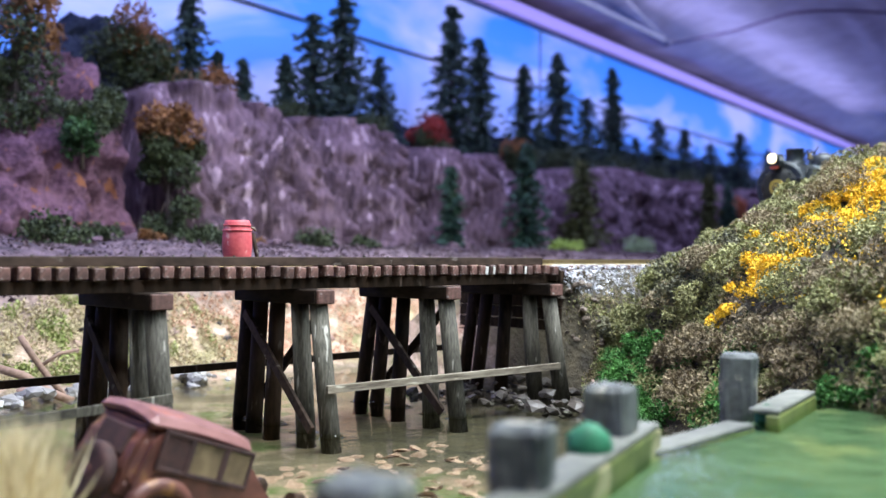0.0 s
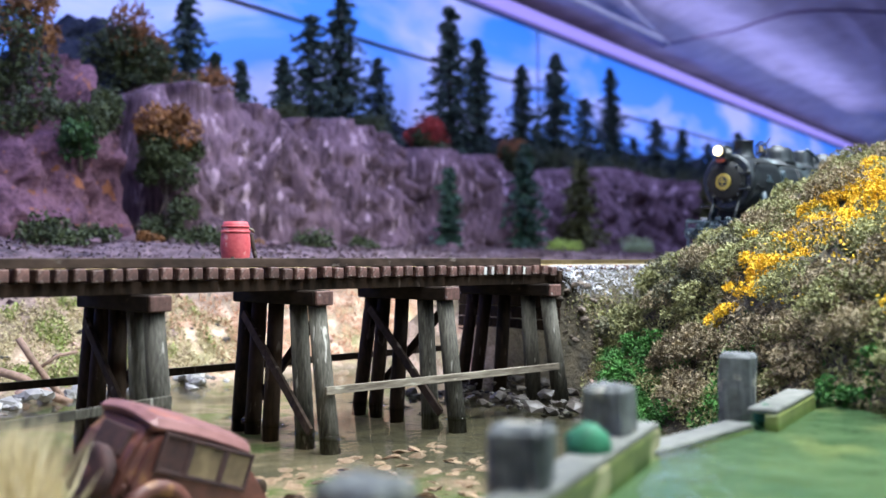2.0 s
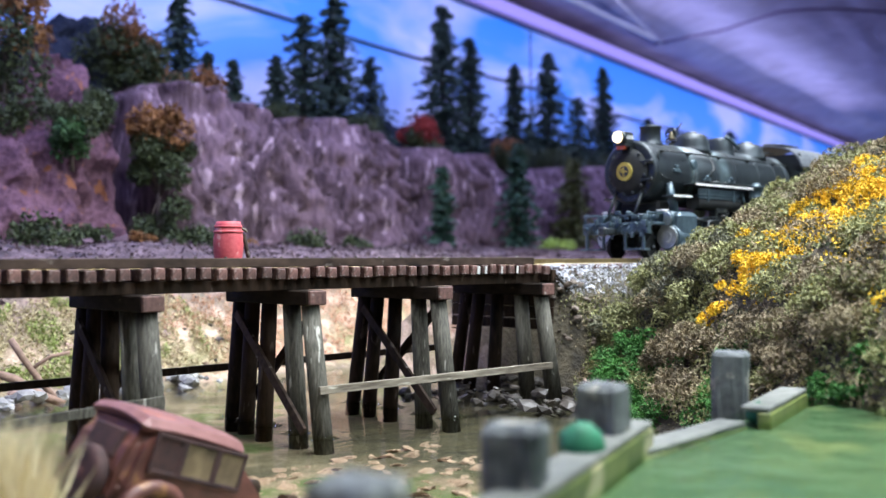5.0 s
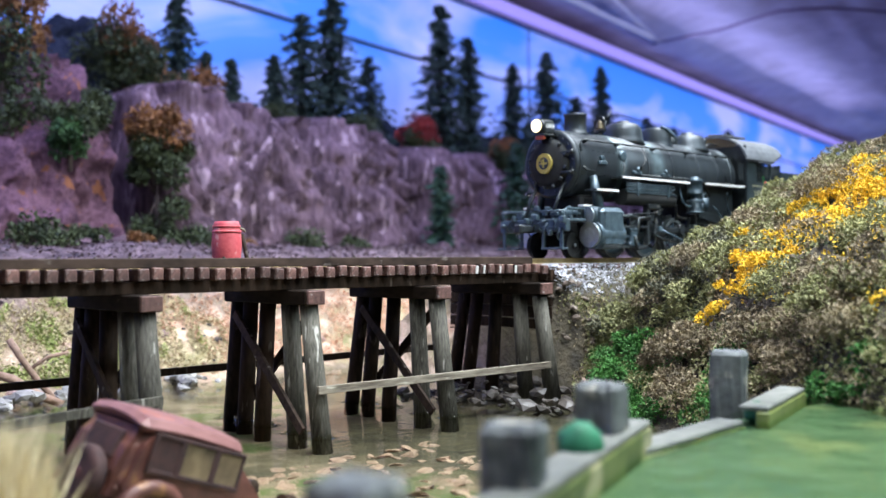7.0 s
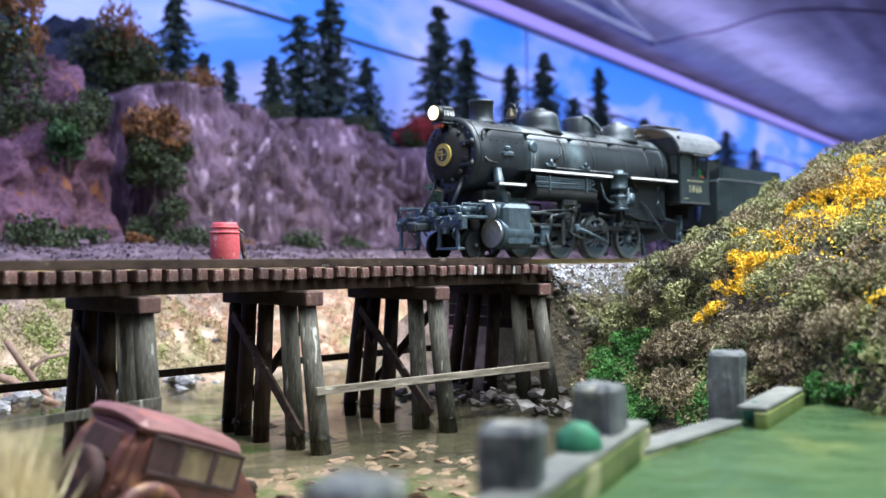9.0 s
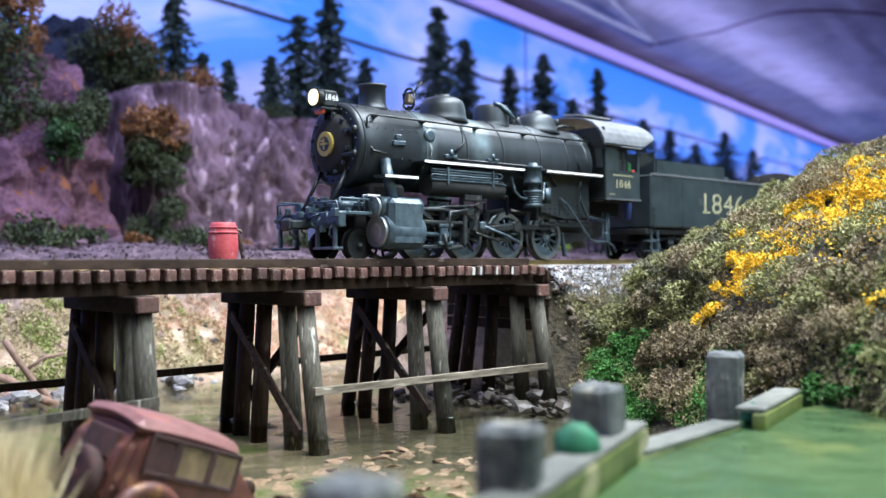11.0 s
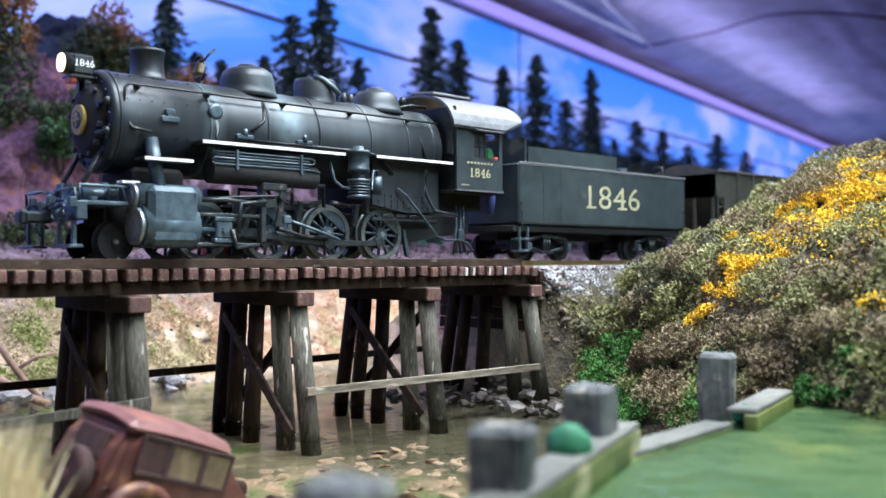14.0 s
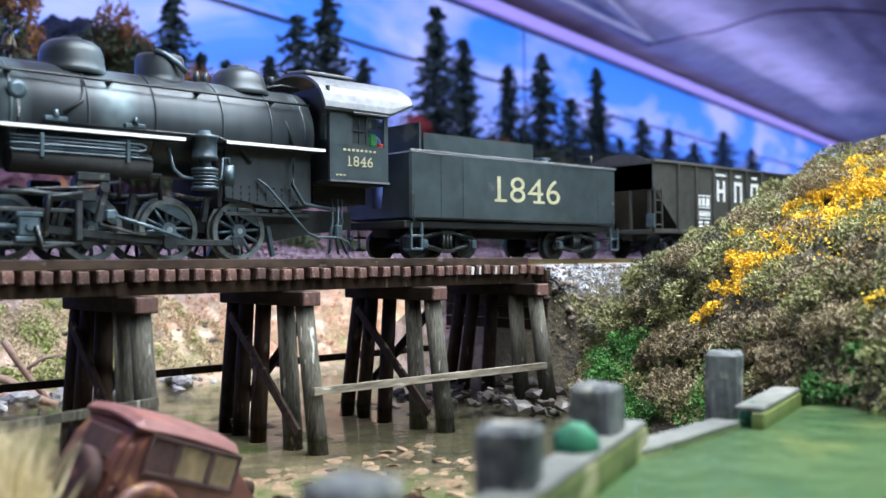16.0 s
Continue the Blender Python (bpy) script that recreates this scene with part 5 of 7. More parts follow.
def streak_down(m, x, half, colour):
    """A pale limescale streak washed down from a boiler fitting at x, ragged along its edges."""
    nt = m.node_tree
    bsdf = nt.nodes["Principled BSDF"]
    old = bsdf.inputs["Base Color"].links[0].from_socket
    co, sep, no = nt.nodes.new("ShaderNodeTexCoord"), nt.nodes.new("ShaderNodeSeparateXYZ"), nt.nodes.new("ShaderNodeTexNoise")
    no.inputs["Scale"].default_value, no.inputs["Detail"].default_value = 260.0, 5
    off, size, rng, mul, mix = [nt.nodes.new("ShaderNode" + k) for k in ("Math", "Math", "MapRange", "Math", "MixRGB")]
    off.operation, size.operation, mul.operation = "SUBTRACT", "ABSOLUTE", "MULTIPLY"
    off.inputs[1].default_value = x * MM
    rng.inputs["From Min"].default_value, rng.inputs["From Max"].default_value = half * MM, 0.25 * half * MM
    nt.links.new(co.outputs["Object"], sep.inputs[0])
    nt.links.new(co.outputs["Object"], no.inputs["Vector"])
    nt.links.new(sep.outputs["X"], off.inputs[0])
    nt.links.new(off.outputs[0], size.inputs[0])
    nt.links.new(size.outputs[0], rng.inputs[0])
    nt.links.new(rng.outputs[0], mul.inputs[0])
    nt.links.new(no.outputs[0], mul.inputs[1])
    nt.links.new(mul.outputs[0], mix.inputs[0])
    nt.links.new(old, mix.inputs[1])
    mix.inputs[2].default_value = (*colour, 1)
    nt.links.new(mix.outputs[0], bsdf.inputs["Base Color"])


streak_down(M["boiler"], 53.5, 5.5, (0.17, 0.235, 0.26))
streak_down(M["boiler"], 31.0, 3.5, (0.16, 0.22, 0.24))


def lettering(text, size, at, material, parent, name="number", extrude=0.03, wide=1.0):
    """Raised bold lettering with small serifs on a side that faces the viewer."""
    cu = bpy.data.curves.new(name, "FONT")
    cu.body, cu.size, cu.extrude, cu.offset = text, size * MM, extrude * MM, -0.004 * size * MM
    cu.align_x, cu.align_y, cu.space_character = "CENTER", "CENTER", 1.06
    tmp = new(name, cu)
    me = bpy.data.meshes.new_from_object(tmp.evaluated_get(bpy.context.evaluated_depsgraph_get()))
    bpy.data.objects.remove(tmp)
    bm = bmesh.new()
    bm.from_mesh(me)
    xs, zs = [v.co.x for v in bm.verts], [v.co.y for v in bm.verts]
    left, right, low, unit = min(xs), max(xs), min(zs), size * MM
    step_w = (right - left) / len(text)
    for k, ch in enumerate(text):
        if ch in "14":
            cx = left + step_w * (k + (0.30 if k == 0 else 0.62))
            near = [v.co.x for v in bm.verts if v.co.y < low + 0.08 * unit and abs(v.co.x - cx) < 0.3 * step_w]
            cx = sum(near) / len(near) if near else cx
            box(bm, (cx, low + 0.03 * unit, 0), (0.34 * unit, 0.07 * unit, 3 * extrude * MM))
    bm.to_mesh(me)
    bm.free()
    me.materials.clear()
    me.materials.append(material)
    ob = new(name, me)
    ob.parent = parent
    ob.matrix_basis = pose(at[0] * MM, at[1] * MM, at[2] * MM, 90, 0, 0) @ Matrix.Diagonal((wide, 1, 1, 1))
    return ob


def bars(parent, material, rows, name="lettering_bar"):
    """Plain bars (x, z, width, height) on the side plane y."""
    for x, y, z, w, h in rows:
        bm = bmesh.new()
        box(bm, (x, y, z), (w, 0.08, h))
        part(name, bm, material, parent)


def along_x(x):
    return Matrix.Translation((x, 0, 0)) @ Matrix.Rotation(math.pi / 2, 4, "Y")


DRIVERS = (29.0, 48.0, 67.0, 86.0)
WHEEL_R, AXLE_Z, CRANK = 7.5, 8.0, 3.3


def spoked_wheel(parent, name, x, y, r, spokes, material):
    """A wheel centred on its axle: tyre with flange, spokes, hub."""
    bm = bmesh.new()
    m = Matrix.Rotation(math.pi / 2, 4, "X")
    s = -1 if y < 0 else 1
    seg = 32
    prof = [(r - 1.35, 0.9), (r - 0.1, 0.9), (r, 0.7), (r, -0.7), (r + 0.55, -0.9), (r + 0.55, -1.3), (r - 1.35, -1.3)]
    centre, bm = bm, bmesh.new()
    rings = []
    for rad, w in prof:
        rings.append([bm.verts.new((rad * math.cos(a), s * w, rad * math.sin(a))) for a in [2 * math.pi * i / seg for i in range(seg)]])
    for a, b in zip(rings, rings[1:] + rings[:1]):
        for i in range(seg):
            bm.faces.new((a[i], a[(i + 1) % seg], b[(i + 1) % seg], b[i]))
    tyre_bm, bm = bm, centre
    if spokes <= 6:
        rod(bm, (0, -0.45, 0), (0, 0.45, 0), r - 1.2, None, 24)
    rod(bm, (0, -1.1, 0), (0, 1.1, 0), r * 0.24, None, 14)
    if spokes > 6:
        # counterweight opposite the crank, crank boss
        n = 9
        top = [(1.0 * (r - 1.1) * math.cos(a), 1.0 * (r - 1.1) * math.sin(a)) for a in [math.pi / 2 - 1.0 + 2.0 * i / n for i in range(n + 1)]]
        prism(bm, top, -0.7, 0.7)
        rod(bm, (0, -1.0, -CRANK), (0, 1.0, -CRANK), 1.25, None, 12)
        box(bm, (0, 0, -CRANK / 2), (2.2, 1.7, CRANK))
    w = part(name, bm, material, parent, at=(x, y, AXLE_Z if r > 6 else r + 0.5))
    if spokes > 6:
        bar = bmesh.new()
        rod(bar, (0, 0, 1.2), (0, 0, r - 1), 0.55, 0.42, 6)
        bar = to_mesh("spoke", bar, material)
        for k in range(spokes):
            ob = new("spoke", bar)
            ob.parent = w
            ob.rotation_euler = (0, 2 * math.pi * k / spokes, 0)
    part("tyre", tyre_bm, M["tyre"] if spokes > 6 else material, w, "worn grey steel tyre" if spokes > 6 else "dark steel tyre")
    bm = bmesh.new()
    rod(bm, (0, s * 0.9, 0), (0, s * 1.35, 0), 0.75 if r > 6 else 0.5, None, 10)
    part("axle_end", bm, M["steel"], w, "bright axle end")
    return w


def truck(parent, x, wheels_r, base, ink):
    """A freight or tender truck: side frames with journals and springs, two axles."""
    tr = new("truck")
    tr.parent = parent
    for s in (-1, 1):
        bm = bmesh.new()
        y = s * 11
        for dx in (-base / 2, base / 2):
            box(bm, (x + dx, y + s * 0.5, wheels_r + 0.6), (3.0, 2.0, 2.8), None, 0.3)
            box(bm, (x + dx, y + s * 1.6, wheels_r + 0.5), (2.0, 0.5, 2.2), None, 0.15)
        z = wheels_r + 2.2
        for a, b in (((-base / 2 - 1, z), (-2.4, z + 1.8)), ((2.4, z + 1.8), (base / 2 + 1, z)), ((-base / 2 - 1, z - 1.6), (-2.4, z - 3.6)), ((2.4, z - 3.6), (base / 2 + 1, z - 1.6))):
            rod(bm, (x + a[0], y, a[1]), (x + b[0], y, b[1]), 0.75, None, 6)
        box(bm, (x, y, z + 1.9), (6, 1.8, 1.3), None, 0.2)
        box(bm, (x, y, z - 3.6), (6, 1.8, 1.1), None, 0.2)
        for dx in (-1.4, 0, 1.4):
            rod(bm, (x + dx, y + s * 0.3, z - 3.2), (x + dx, y + s * 0.3, z + 1.4), 0.62, None, 8)
        part("side_frame", bm, ink, tr)
        for dx in (-base / 2, base / 2):
            bm = bmesh.new()
            box(bm, (x + dx, s * 12.95, wheels_r + 0.5), (1.9, 0.4, 2.4), None, 0.15)
            part("journal_lid", bm, M["blued"], tr, "pale worn journal lid")
    bm = bmesh.new()
    box(bm, (x, 0, wheels_r + 1.6), (4, 21, 2.6), None, 0.3)
    part("bolster", bm, M["grime"], tr)
    ws = []
    for dx in (-base / 2, base / 2):
        for s in (-1, 1):
            ws.append((spoked_wheel(parent, "wheel", x + dx, s * 8.3, wheels_r, 6, M["grime"]), x + dx, s * 8.3, wheels_r))
        bm = bmesh.new()
        rod(bm, (x + dx, -8, wheels_r + 0.5), (x + dx, 8, wheels_r + 0.5), 0.9, None, 8)
        part("axle", bm, M["grime"], tr)
    return ws


def build_locomotive():
    lo = thing("steam_locomotive", "weathered black steam locomotive with yellow smokebox plate, headlight lit", "locomotive")
    cz, rb = 33.4, 12.1
    moving = dict(wheels=[], rods=[], main=[], cross=[])
    # boiler: smokebox, barrel, tapered course, firebox
    bm = bmesh.new()
    lathe(bm, [(11.0, 5.2), (11.9, 5.6), (12.05, 6.5), (12.05, 30)], Matrix.Translation((0, 0, cz)) @ along_x(0), 48)
    part("smokebox", bm, M["boiler"], lo, "dark grey smokebox")
    bm = bmesh.new()
    lathe(bm, [(11.9, 29.9), (12.2, 30.2), (12.2, 62), (12.5, 80), (12.5, 107)], Matrix.Translation((0, 0, cz)) @ along_x(0), 48)
    part("boiler", bm, M["boiler"], lo, "smoke-grey boiler barrel")
    for x in (7.2, 30.0, 46.5, 62.5, 80, 94, 104):
        bm = bmesh.new()
        r = 12.35 if x < 31 else 12.55 + 0.25 * step(60, 82, x)
        lathe(bm, [(r - 0.5, x - 0.3), (r - 0.08, x - 0.26), (r - 0.08, x + 0.26), (r - 0.5, x + 0.3)], Matrix.Translation((0, 0, cz)) @ along_x(0), 48)
        part("boiler_band", bm, M["boiler"], lo)
    # smokebox front: stepped door, hinges, bolts, plate
    bm = bmesh.new()
    lathe(bm, [(3.0, 2.6), (6.5, 3.2), (8.6, 4.0), (8.8, 5.2), (11.2, 5.3), (11.2, 5.6)], Matrix.Translation((0, 0, cz)) @ along_x(0), 40)
    part("smokebox_door", bm, M["dull_shade_black"], lo, "stepped black smokebox door")
    bm = bmesh.new()
    rod(bm, (0, 0, 0), (-0.6, 0, 0), 0.42, None, 6)
    bolt = to_mesh("door_bolt", bm, M["black"])
    bm = bmesh.new()
    box(bm, (0, 0, 0), (1.0, 1.2, 1.2), None, 0.2)
    dog = to_mesh("door_dog", bm, M["black"])
    for n, me, x, r in ((22, bolt, 5.3, 10.2), (12, dog, 3.7, 8.4)):
        for k in range(n):
            a = 2 * math.pi * k / n + 0.2
            ob = new(me.name, me)
            ob.parent = lo
            ob.matrix_basis = pose(x * MM, r * math.cos(a) * MM, (cz + r * math.sin(a)) * MM, math.degrees(a), 0, 0)
    bm = bmesh.new()
    lathe(bm, [(3.5, 1.9), (3.5, 2.7), (3.0, 2.8)], Matrix.Translation((0, 0, cz)) @ along_x(0), 28)
    plate = part("number_plate", bm, M["yellow"], lo, "round yellow plate with dark emblem")
    bm = bmesh.new()
    lathe(bm, [(2.1, 1.7), (2.1, 2.0)], Matrix.Translation((0, 0, cz)) @ along_x(0), 24)
    part("emblem", bm, M["black"], plate, "dark round emblem")
    bm = bmesh.new()
    box(bm, (1.6, 0, cz), (0.2, 3.2, 0.5))
    box(bm, (1.6, 0, cz), (0.2, 0.5, 3.2))
    box(bm, (1.6, 0.9, cz + 0.9), (0.2, 1.6, 0.4))
    part("emblem_bars", bm, M["yellow"], plate)
    for z in (cz + 3.4, cz - 3.4):
        bm = bmesh.new()
        box(bm, (4.0, -7.6, z), (1.2, 5.5, 0.9), None, 0.2)
        rod(bm, (4.3, -10.6, z - 0.9), (4.3, -10.6, z + 0.9), 0.7, None, 8)
        part("door_hinge", bm, M["black"], lo)
    # headlight on its bracket
    bm = bmesh.new()
    rod(bm, (-1.7, 0, 46.2), (5.0, 0, 46.2), 2.5, None, 20)
    box(bm, (2.4, 0, 46.0), (4.8, 5.0, 4.6), None, 0.4)
    hl = part("headlight", bm, M["black"], lo, "black headlight casing")
    bm = bmesh.new()
    rod(bm, (-2.0, 0, 46.2), (-1.6, 0, 46.2), 2.15, None, 20)
    part("lens", bm, M["lamp"], hl, "glowing warm headlight lens")
    lettering("1846", 2.3, (2.6, -2.58, 46.2), M["white"], hl)
    bm = bmesh.new()
    box(bm, (2.4, 0, 43.2), (6.0, 5, 0.6), None, 0.1)
    box(bm, (4.5, 1.8, 42.0), (3.0, 0.5, 3.0))
    box(bm, (4.5, -1.8, 42.0), (3.0, 0.5, 3.0))
    part("headlight_bracket", bm, M["black"], lo)
    # added block, coloured as the headlight's reflection on the bracket
    bm = bmesh.new()
    box(bm, (0.4, 0, 42.4), (1.6, 3.6, 1.5), None, 0.25)
    part("marker_plate", bm, M["lens_reflection"], lo, "small orange-red block imitating the headlight reflection on its bracket")
    # stack, domes, bell, turret, whistle
    bm = bmesh.new()
    lathe(bm, [(5.6, 44.0), (4.4, 45.4), (4.0, 46.6), (3.95, 51.2), (4.25, 51.4), (4.25, 52.1), (3.3, 52.1), (3.2, 49)], Matrix.Translation((19.3, 0, 0)), 28)
    part("chimney", bm, M["boiler"], lo, "short tapered smokestack")
    bm = bmesh.new()
    lathe(bm, [(1.2, 44.6), (0.7, 46), (0.6, 47.4)], Matrix.Translation((33.6, 0, 0)), 12)
    for s in (-1, 1):
        tube(bm, [(33.6, s * 1.0, 46.6), (33.6, s * 2.4, 47.6), (33.6, s * 2.5, 50.6), (33.6, s * 1.4, 52.4), (33.6, 0, 52.8)], 0.42)
    rod(bm, (33.6, -2.7, 51.4), (33.6, 2.7, 51.4), 0.4, None, 6)
    tube(bm, [(33.6, -2.6, 51.6), (34.6, -3.0, 53.0), (36.2, -3.0, 54.6)], 0.35)
    yoke = part("bell_yoke", bm, M["grime"], lo, "dark bell stand with its arm")
    bm = bmesh.new()
    lathe(bm, [(1.9, 48.0), (1.6, 48.6), (1.35, 50.0), (0.9, 51.0), (0.3, 51.5)], Matrix.Translation((33.6, 0, 0)), 14)
    part("bell", bm, M["bellmetal"], yoke, "tarnished brass bell")
    for x, prof, nm in ((47.6, [(8.6, 43.2), (7.6, 44.8), (7.3, 46.4), (7.1, 48.4), (6.4, 50.2), (4.8, 51.3), (2.6, 51.7), (2.4, 52.3), (2.0, 52.4)], "steam_dome"),
                        (69.5, [(7.2, 43.0), (6.1, 44.8), (5.9, 46.0), (5.9, 50.2), (5.4, 51.1), (4.0, 51.4)], "sand_dome"),
                        (91.6, [(8.8, 43.4), (7.6, 45.0), (7.1, 46.8), (6.5, 48.8), (5.2, 50.2), (2.8, 50.8), (2.5, 51.5), (2.1, 51.7)], "steam_dome")):
        bm = bmesh.new()
        lathe(bm, prof, Matrix.Translation((x, 0, 0)), 32)
        part(nm, bm, M["boiler"], lo, "rounded grey boiler dome")
    bm = bmesh.new()
    tube(bm, [(66, -4.6, 51.4), (68, -5.6, 50.6), (71, -6.6, 48.6), (73, -7.0, 46.6)], 0.75)
    part("sand_pipe", bm, M["blued"], lo, "worn grey sand pipe")
    bm = bmesh.new()
    for x in (79, 81.5):
        lathe(bm, [(0.9, 44.5), (0.9, 47.2), (0.6, 48.6)], Matrix.Translation((x, -1, 0)), 10)
    lathe(bm, [(0.7, 44), (0.7, 47.6), (1.0, 47.8), (1.0, 49.4), (0.4, 49.8)], Matrix.Translation((100.5, -2, 0)), 10)
    tube(bm, [(97, -4, 46), (103, -3, 47.5), (108, -4, 47)], 0.4)
    part("whistle_and_valves", bm, M["grime"], lo)
    # handrails and their stanchions, pipes
    for s in (-1, 1):
        bm = bmesh.new()
        z, y = cz + 7.9, s * 11.2
        tube(bm, [(8, y, z - 6), (8.3, y, z - 1), (9.5, y, z), (30, y, z), (62, y * 1.02, z), (106, y * 1.04, z)], 0.33)
        for x in (12, 30, 52, 74, 95):
            rod(bm, (x, s * 9.0, z - 0.3), (x, y * 1.01, z), 0.8, 0.5, 8)
        part("handrail", bm, M["black"], lo)
    bm = bmesh.new()
    for y0, pts in ((-1, [(40, -12.6, 30.6), (78, -12.8, 30.6), (84, -12.6, 29.0), (88, -12.2, 25)]), (-1, [(31.5, -10.5, 39.5), (31.5, -12.4, 33), (31.5, -11.2, 26)]), (-1, [(9, -11.2, 33), (9.5, -12.4, 31), (14, -12.7, 30.4)]),
                    (-1, [(46, -9.6, 41), (45, -12.2, 36), (41, -12.7, 33)]), (-1, [(96, -9.0, 42), (98.5, -12.0, 36), (100, -13, 30)])):
        tube(bm, pts, 0.4)
    part("boiler_piping", bm, M["black"], lo)
    bm = bmesh.new()
    box(bm, (19, -11.9, 35.6), (2.4, 1.6, 1.4), None, 0.25)
    box(bm, (19, -12.0, 33.8), (4.8, 1.6, 1.4), None, 0.25)
    box(bm, (19, -12.0, 34.8), (1.6, 1.2, 1.6), None, 0.1)
    part("lubricator", bm, M["blued"], lo)
    bm = bmesh.new()
    lathe(bm, [(2.0, 0), (2.0, 0.6), (1.2, 0.9)], Matrix.Translation((31.2, -11.6, 37)) @ Matrix.Rotation(math.pi / 2, 4, "X"), 16)
    part("check_valve", bm, M["blued"], lo, "round grey check valve")
    for x in (39, 57):
        bm = bmesh.new()
        box(bm, (x, -12.6, 31.4), (5, 1.2, 1.1), None, 0.2)
        rod(bm, (x, -12.9, 31.6), (x, -12.9, 33.4), 0.8, 0.5, 8)
        part("valve_bracket", bm, M["blued"], lo)
    bm = bmesh.new()
    for x in list(range(9, 29, 3)):
        for a in (0.5, 1.2, 1.9, 2.6):
            c = Vector((x, -12.05 * math.sin(a), cz + 12.05 * math.cos(a)))
            rod(bm, c, c + Vector((0, -0.25 * math.sin(a), 0.25 * math.cos(a))), 0.22, None, 5)
    part("rivets", bm, M["boiler"], lo)
    # running boards with white edges
    for s in (-1, 1):
        for xa, xb, z in ((10.7, 22.9, 23.9), (25.3, 67.8, 28.9), (78.6, 107.8, 29.2)):
            bm = bmesh.new()
            box(bm, ((xa + xb) / 2, s * 13.6, z), (xb - xa, 5.2, 0.7), None, 0.1)
            rbd = part("running_board", bm, M["black"], lo)
            bm = bmesh.new()
            box(bm, ((xa + xb) / 2, s * 16.25, z), (xb - xa, 0.25, 0.75))
            part("white_edge", bm, M["whiteedge"], rbd, "white painted edge")
    # cooling coil under the running board
    bm = bmesh.new()
    tube(bm, [(28.6, -15.4, 26.9), (57.6, -15.4, 26.9), (58.4, -15.4, 26.3), (58.4, -15.4, 25.9), (57.6, -15.4, 25.4), (29, -15.4, 25.4), (28.4, -15.4, 24.9), (28.4, -15.4, 24.4), (29, -15.4, 23.9), (57, -15.4, 23.9), (60, -15.4, 23.5)], 0.3)
    tube(bm, [(28.6, -15.2, 26.2), (56.6, -15.2, 26.2), (57.2, -15.2, 25.6), (56.6, -15.2, 24.7), (29, -15.2, 24.7)], 0.26)
    for x in (35, 54):
        box(bm, (x, -15.7, 25.2), (0.8, 0.6, 5), None, 0.1)
    part("cooling_coil", bm, M["blued"], lo, "grey cooling pipes under the running board")
    # air reservoir
    bm = bmesh.new()
    rod(bm, (29, -12.5, 22.3), (60, -12.5, 22.3), 3.0, None, 16)
    part("air_reservoir", bm, M["dull_shade_black"], lo)
    # air pump
    bm = bmesh.new()
    prof = [(3.2, 17.4), (3.2, 18.2)]
    for z in (18.4, 19.2, 20.0, 20.8):
        prof += [(2.6, z), (2.6, z + 0.3), (3.1, z + 0.32), (3.1, z + 0.6)]
    prof += [(2.7, 21.6), (3.2, 21.7), (3.2, 22.6), (1.6, 22.8), (1.6, 24.5), (3.1, 24.6), (3.1, 25.4), (2.9, 25.6), (2.9, 29.4), (3.2, 29.6), (3.2, 30.4), (1.6, 30.6), (1.4, 31.6)]
    lathe(bm, prof, Matrix.Translation((73.6, -14.6, 0)), 20)
    part("air_pump", bm, M["blued"], lo, "grey-blue air pump on the boiler side")
    bm = bmesh.new()
    rod(bm, (79.6, -15, 18.8), (79.6, -15, 23.6), 1.6, None, 14)
    part("strainer", bm, M["blued"], lo)
    bm = bmesh.new()
    tube(bm, [(76.5, -15, 20), (77.8, -15.4, 20), (78, -15.4, 25.2), (79.6, -15.4, 25.4), (79.6, -15.2, 23)], 0.4)
    tube(bm, [(70.5, -14.6, 20), (68, -14.4, 20.2), (66, -13.8, 22), (65, -13, 27)], 0.45)
    part("pump_pipe", bm, M["blued"], lo)
    # cylinders, steam pipes, saddle
    for s in (-1, 1):
        bm = bmesh.new()
        rod(bm, (10.2, s * 14.0, 8.4), (23.6, s * 14.0, 8.4), 4.9, None, 24)
        rod(bm, (9.6, s * 13.2, 15.2), (25, s * 13.2, 15.2), 3.2, None, 20)
        box(bm, (17.1, s * 13.9, 10.8), (12.4, 9.6, 13.6), None, 1.3)
        cy = part("cylinder", bm, M["blued"], lo, "blue-grey cylinder casting")
        bm = bmesh.new()
        lathe(bm, [(4.3, 9.0), (4.3, 10.4), (2.0, 8.6)][::-1], Matrix.Translation((0, s * 14.0, 8.4)) @ along_x(0), 22)
        lathe(bm, [(2.9, 8.6), (2.9, 9.8), (1.2, 8.4)][::-1], Matrix.Translation((0, s * 13.2, 15.2)) @ along_x(0), 20)
        part("cylinder_head", bm, M["steel"], cy, "worn bright cylinder head")
        bm = bmesh.new()
        rod(bm, (15.5, s * 13.5, 17.5), (14.8, s * 11.0, 29), 1.7, 1.6, 14)
        part("steam_pipe", bm, M["blued"], lo)
        bm = bmesh.new()
        for x in (12, 14.5, 17, 19.5, 22):
            rod(bm, (x, s * 18.5, 15.9), (x, s * 18.9, 15.9), 0.35, None, 6)
            rod(bm, (x, s * 18.5, 5.6), (x, s * 18.9, 5.6), 0.35, None, 6)
        part("cylinder_bolts", bm, M["blued"], cy)
    bm = bmesh.new()
    box(bm, (18, 0, 17), (13, 18, 11), None, 1.0)
    part("saddle", bm, M["dull_shade_black"], lo)
    # frame, firebox, ash pan, cab floor
    bm = bmesh.new()
    for s in (-1, 1):
        box(bm, (58, s * 5.6, 11.5), (104, 1.4, 5.0), None, 0.2)
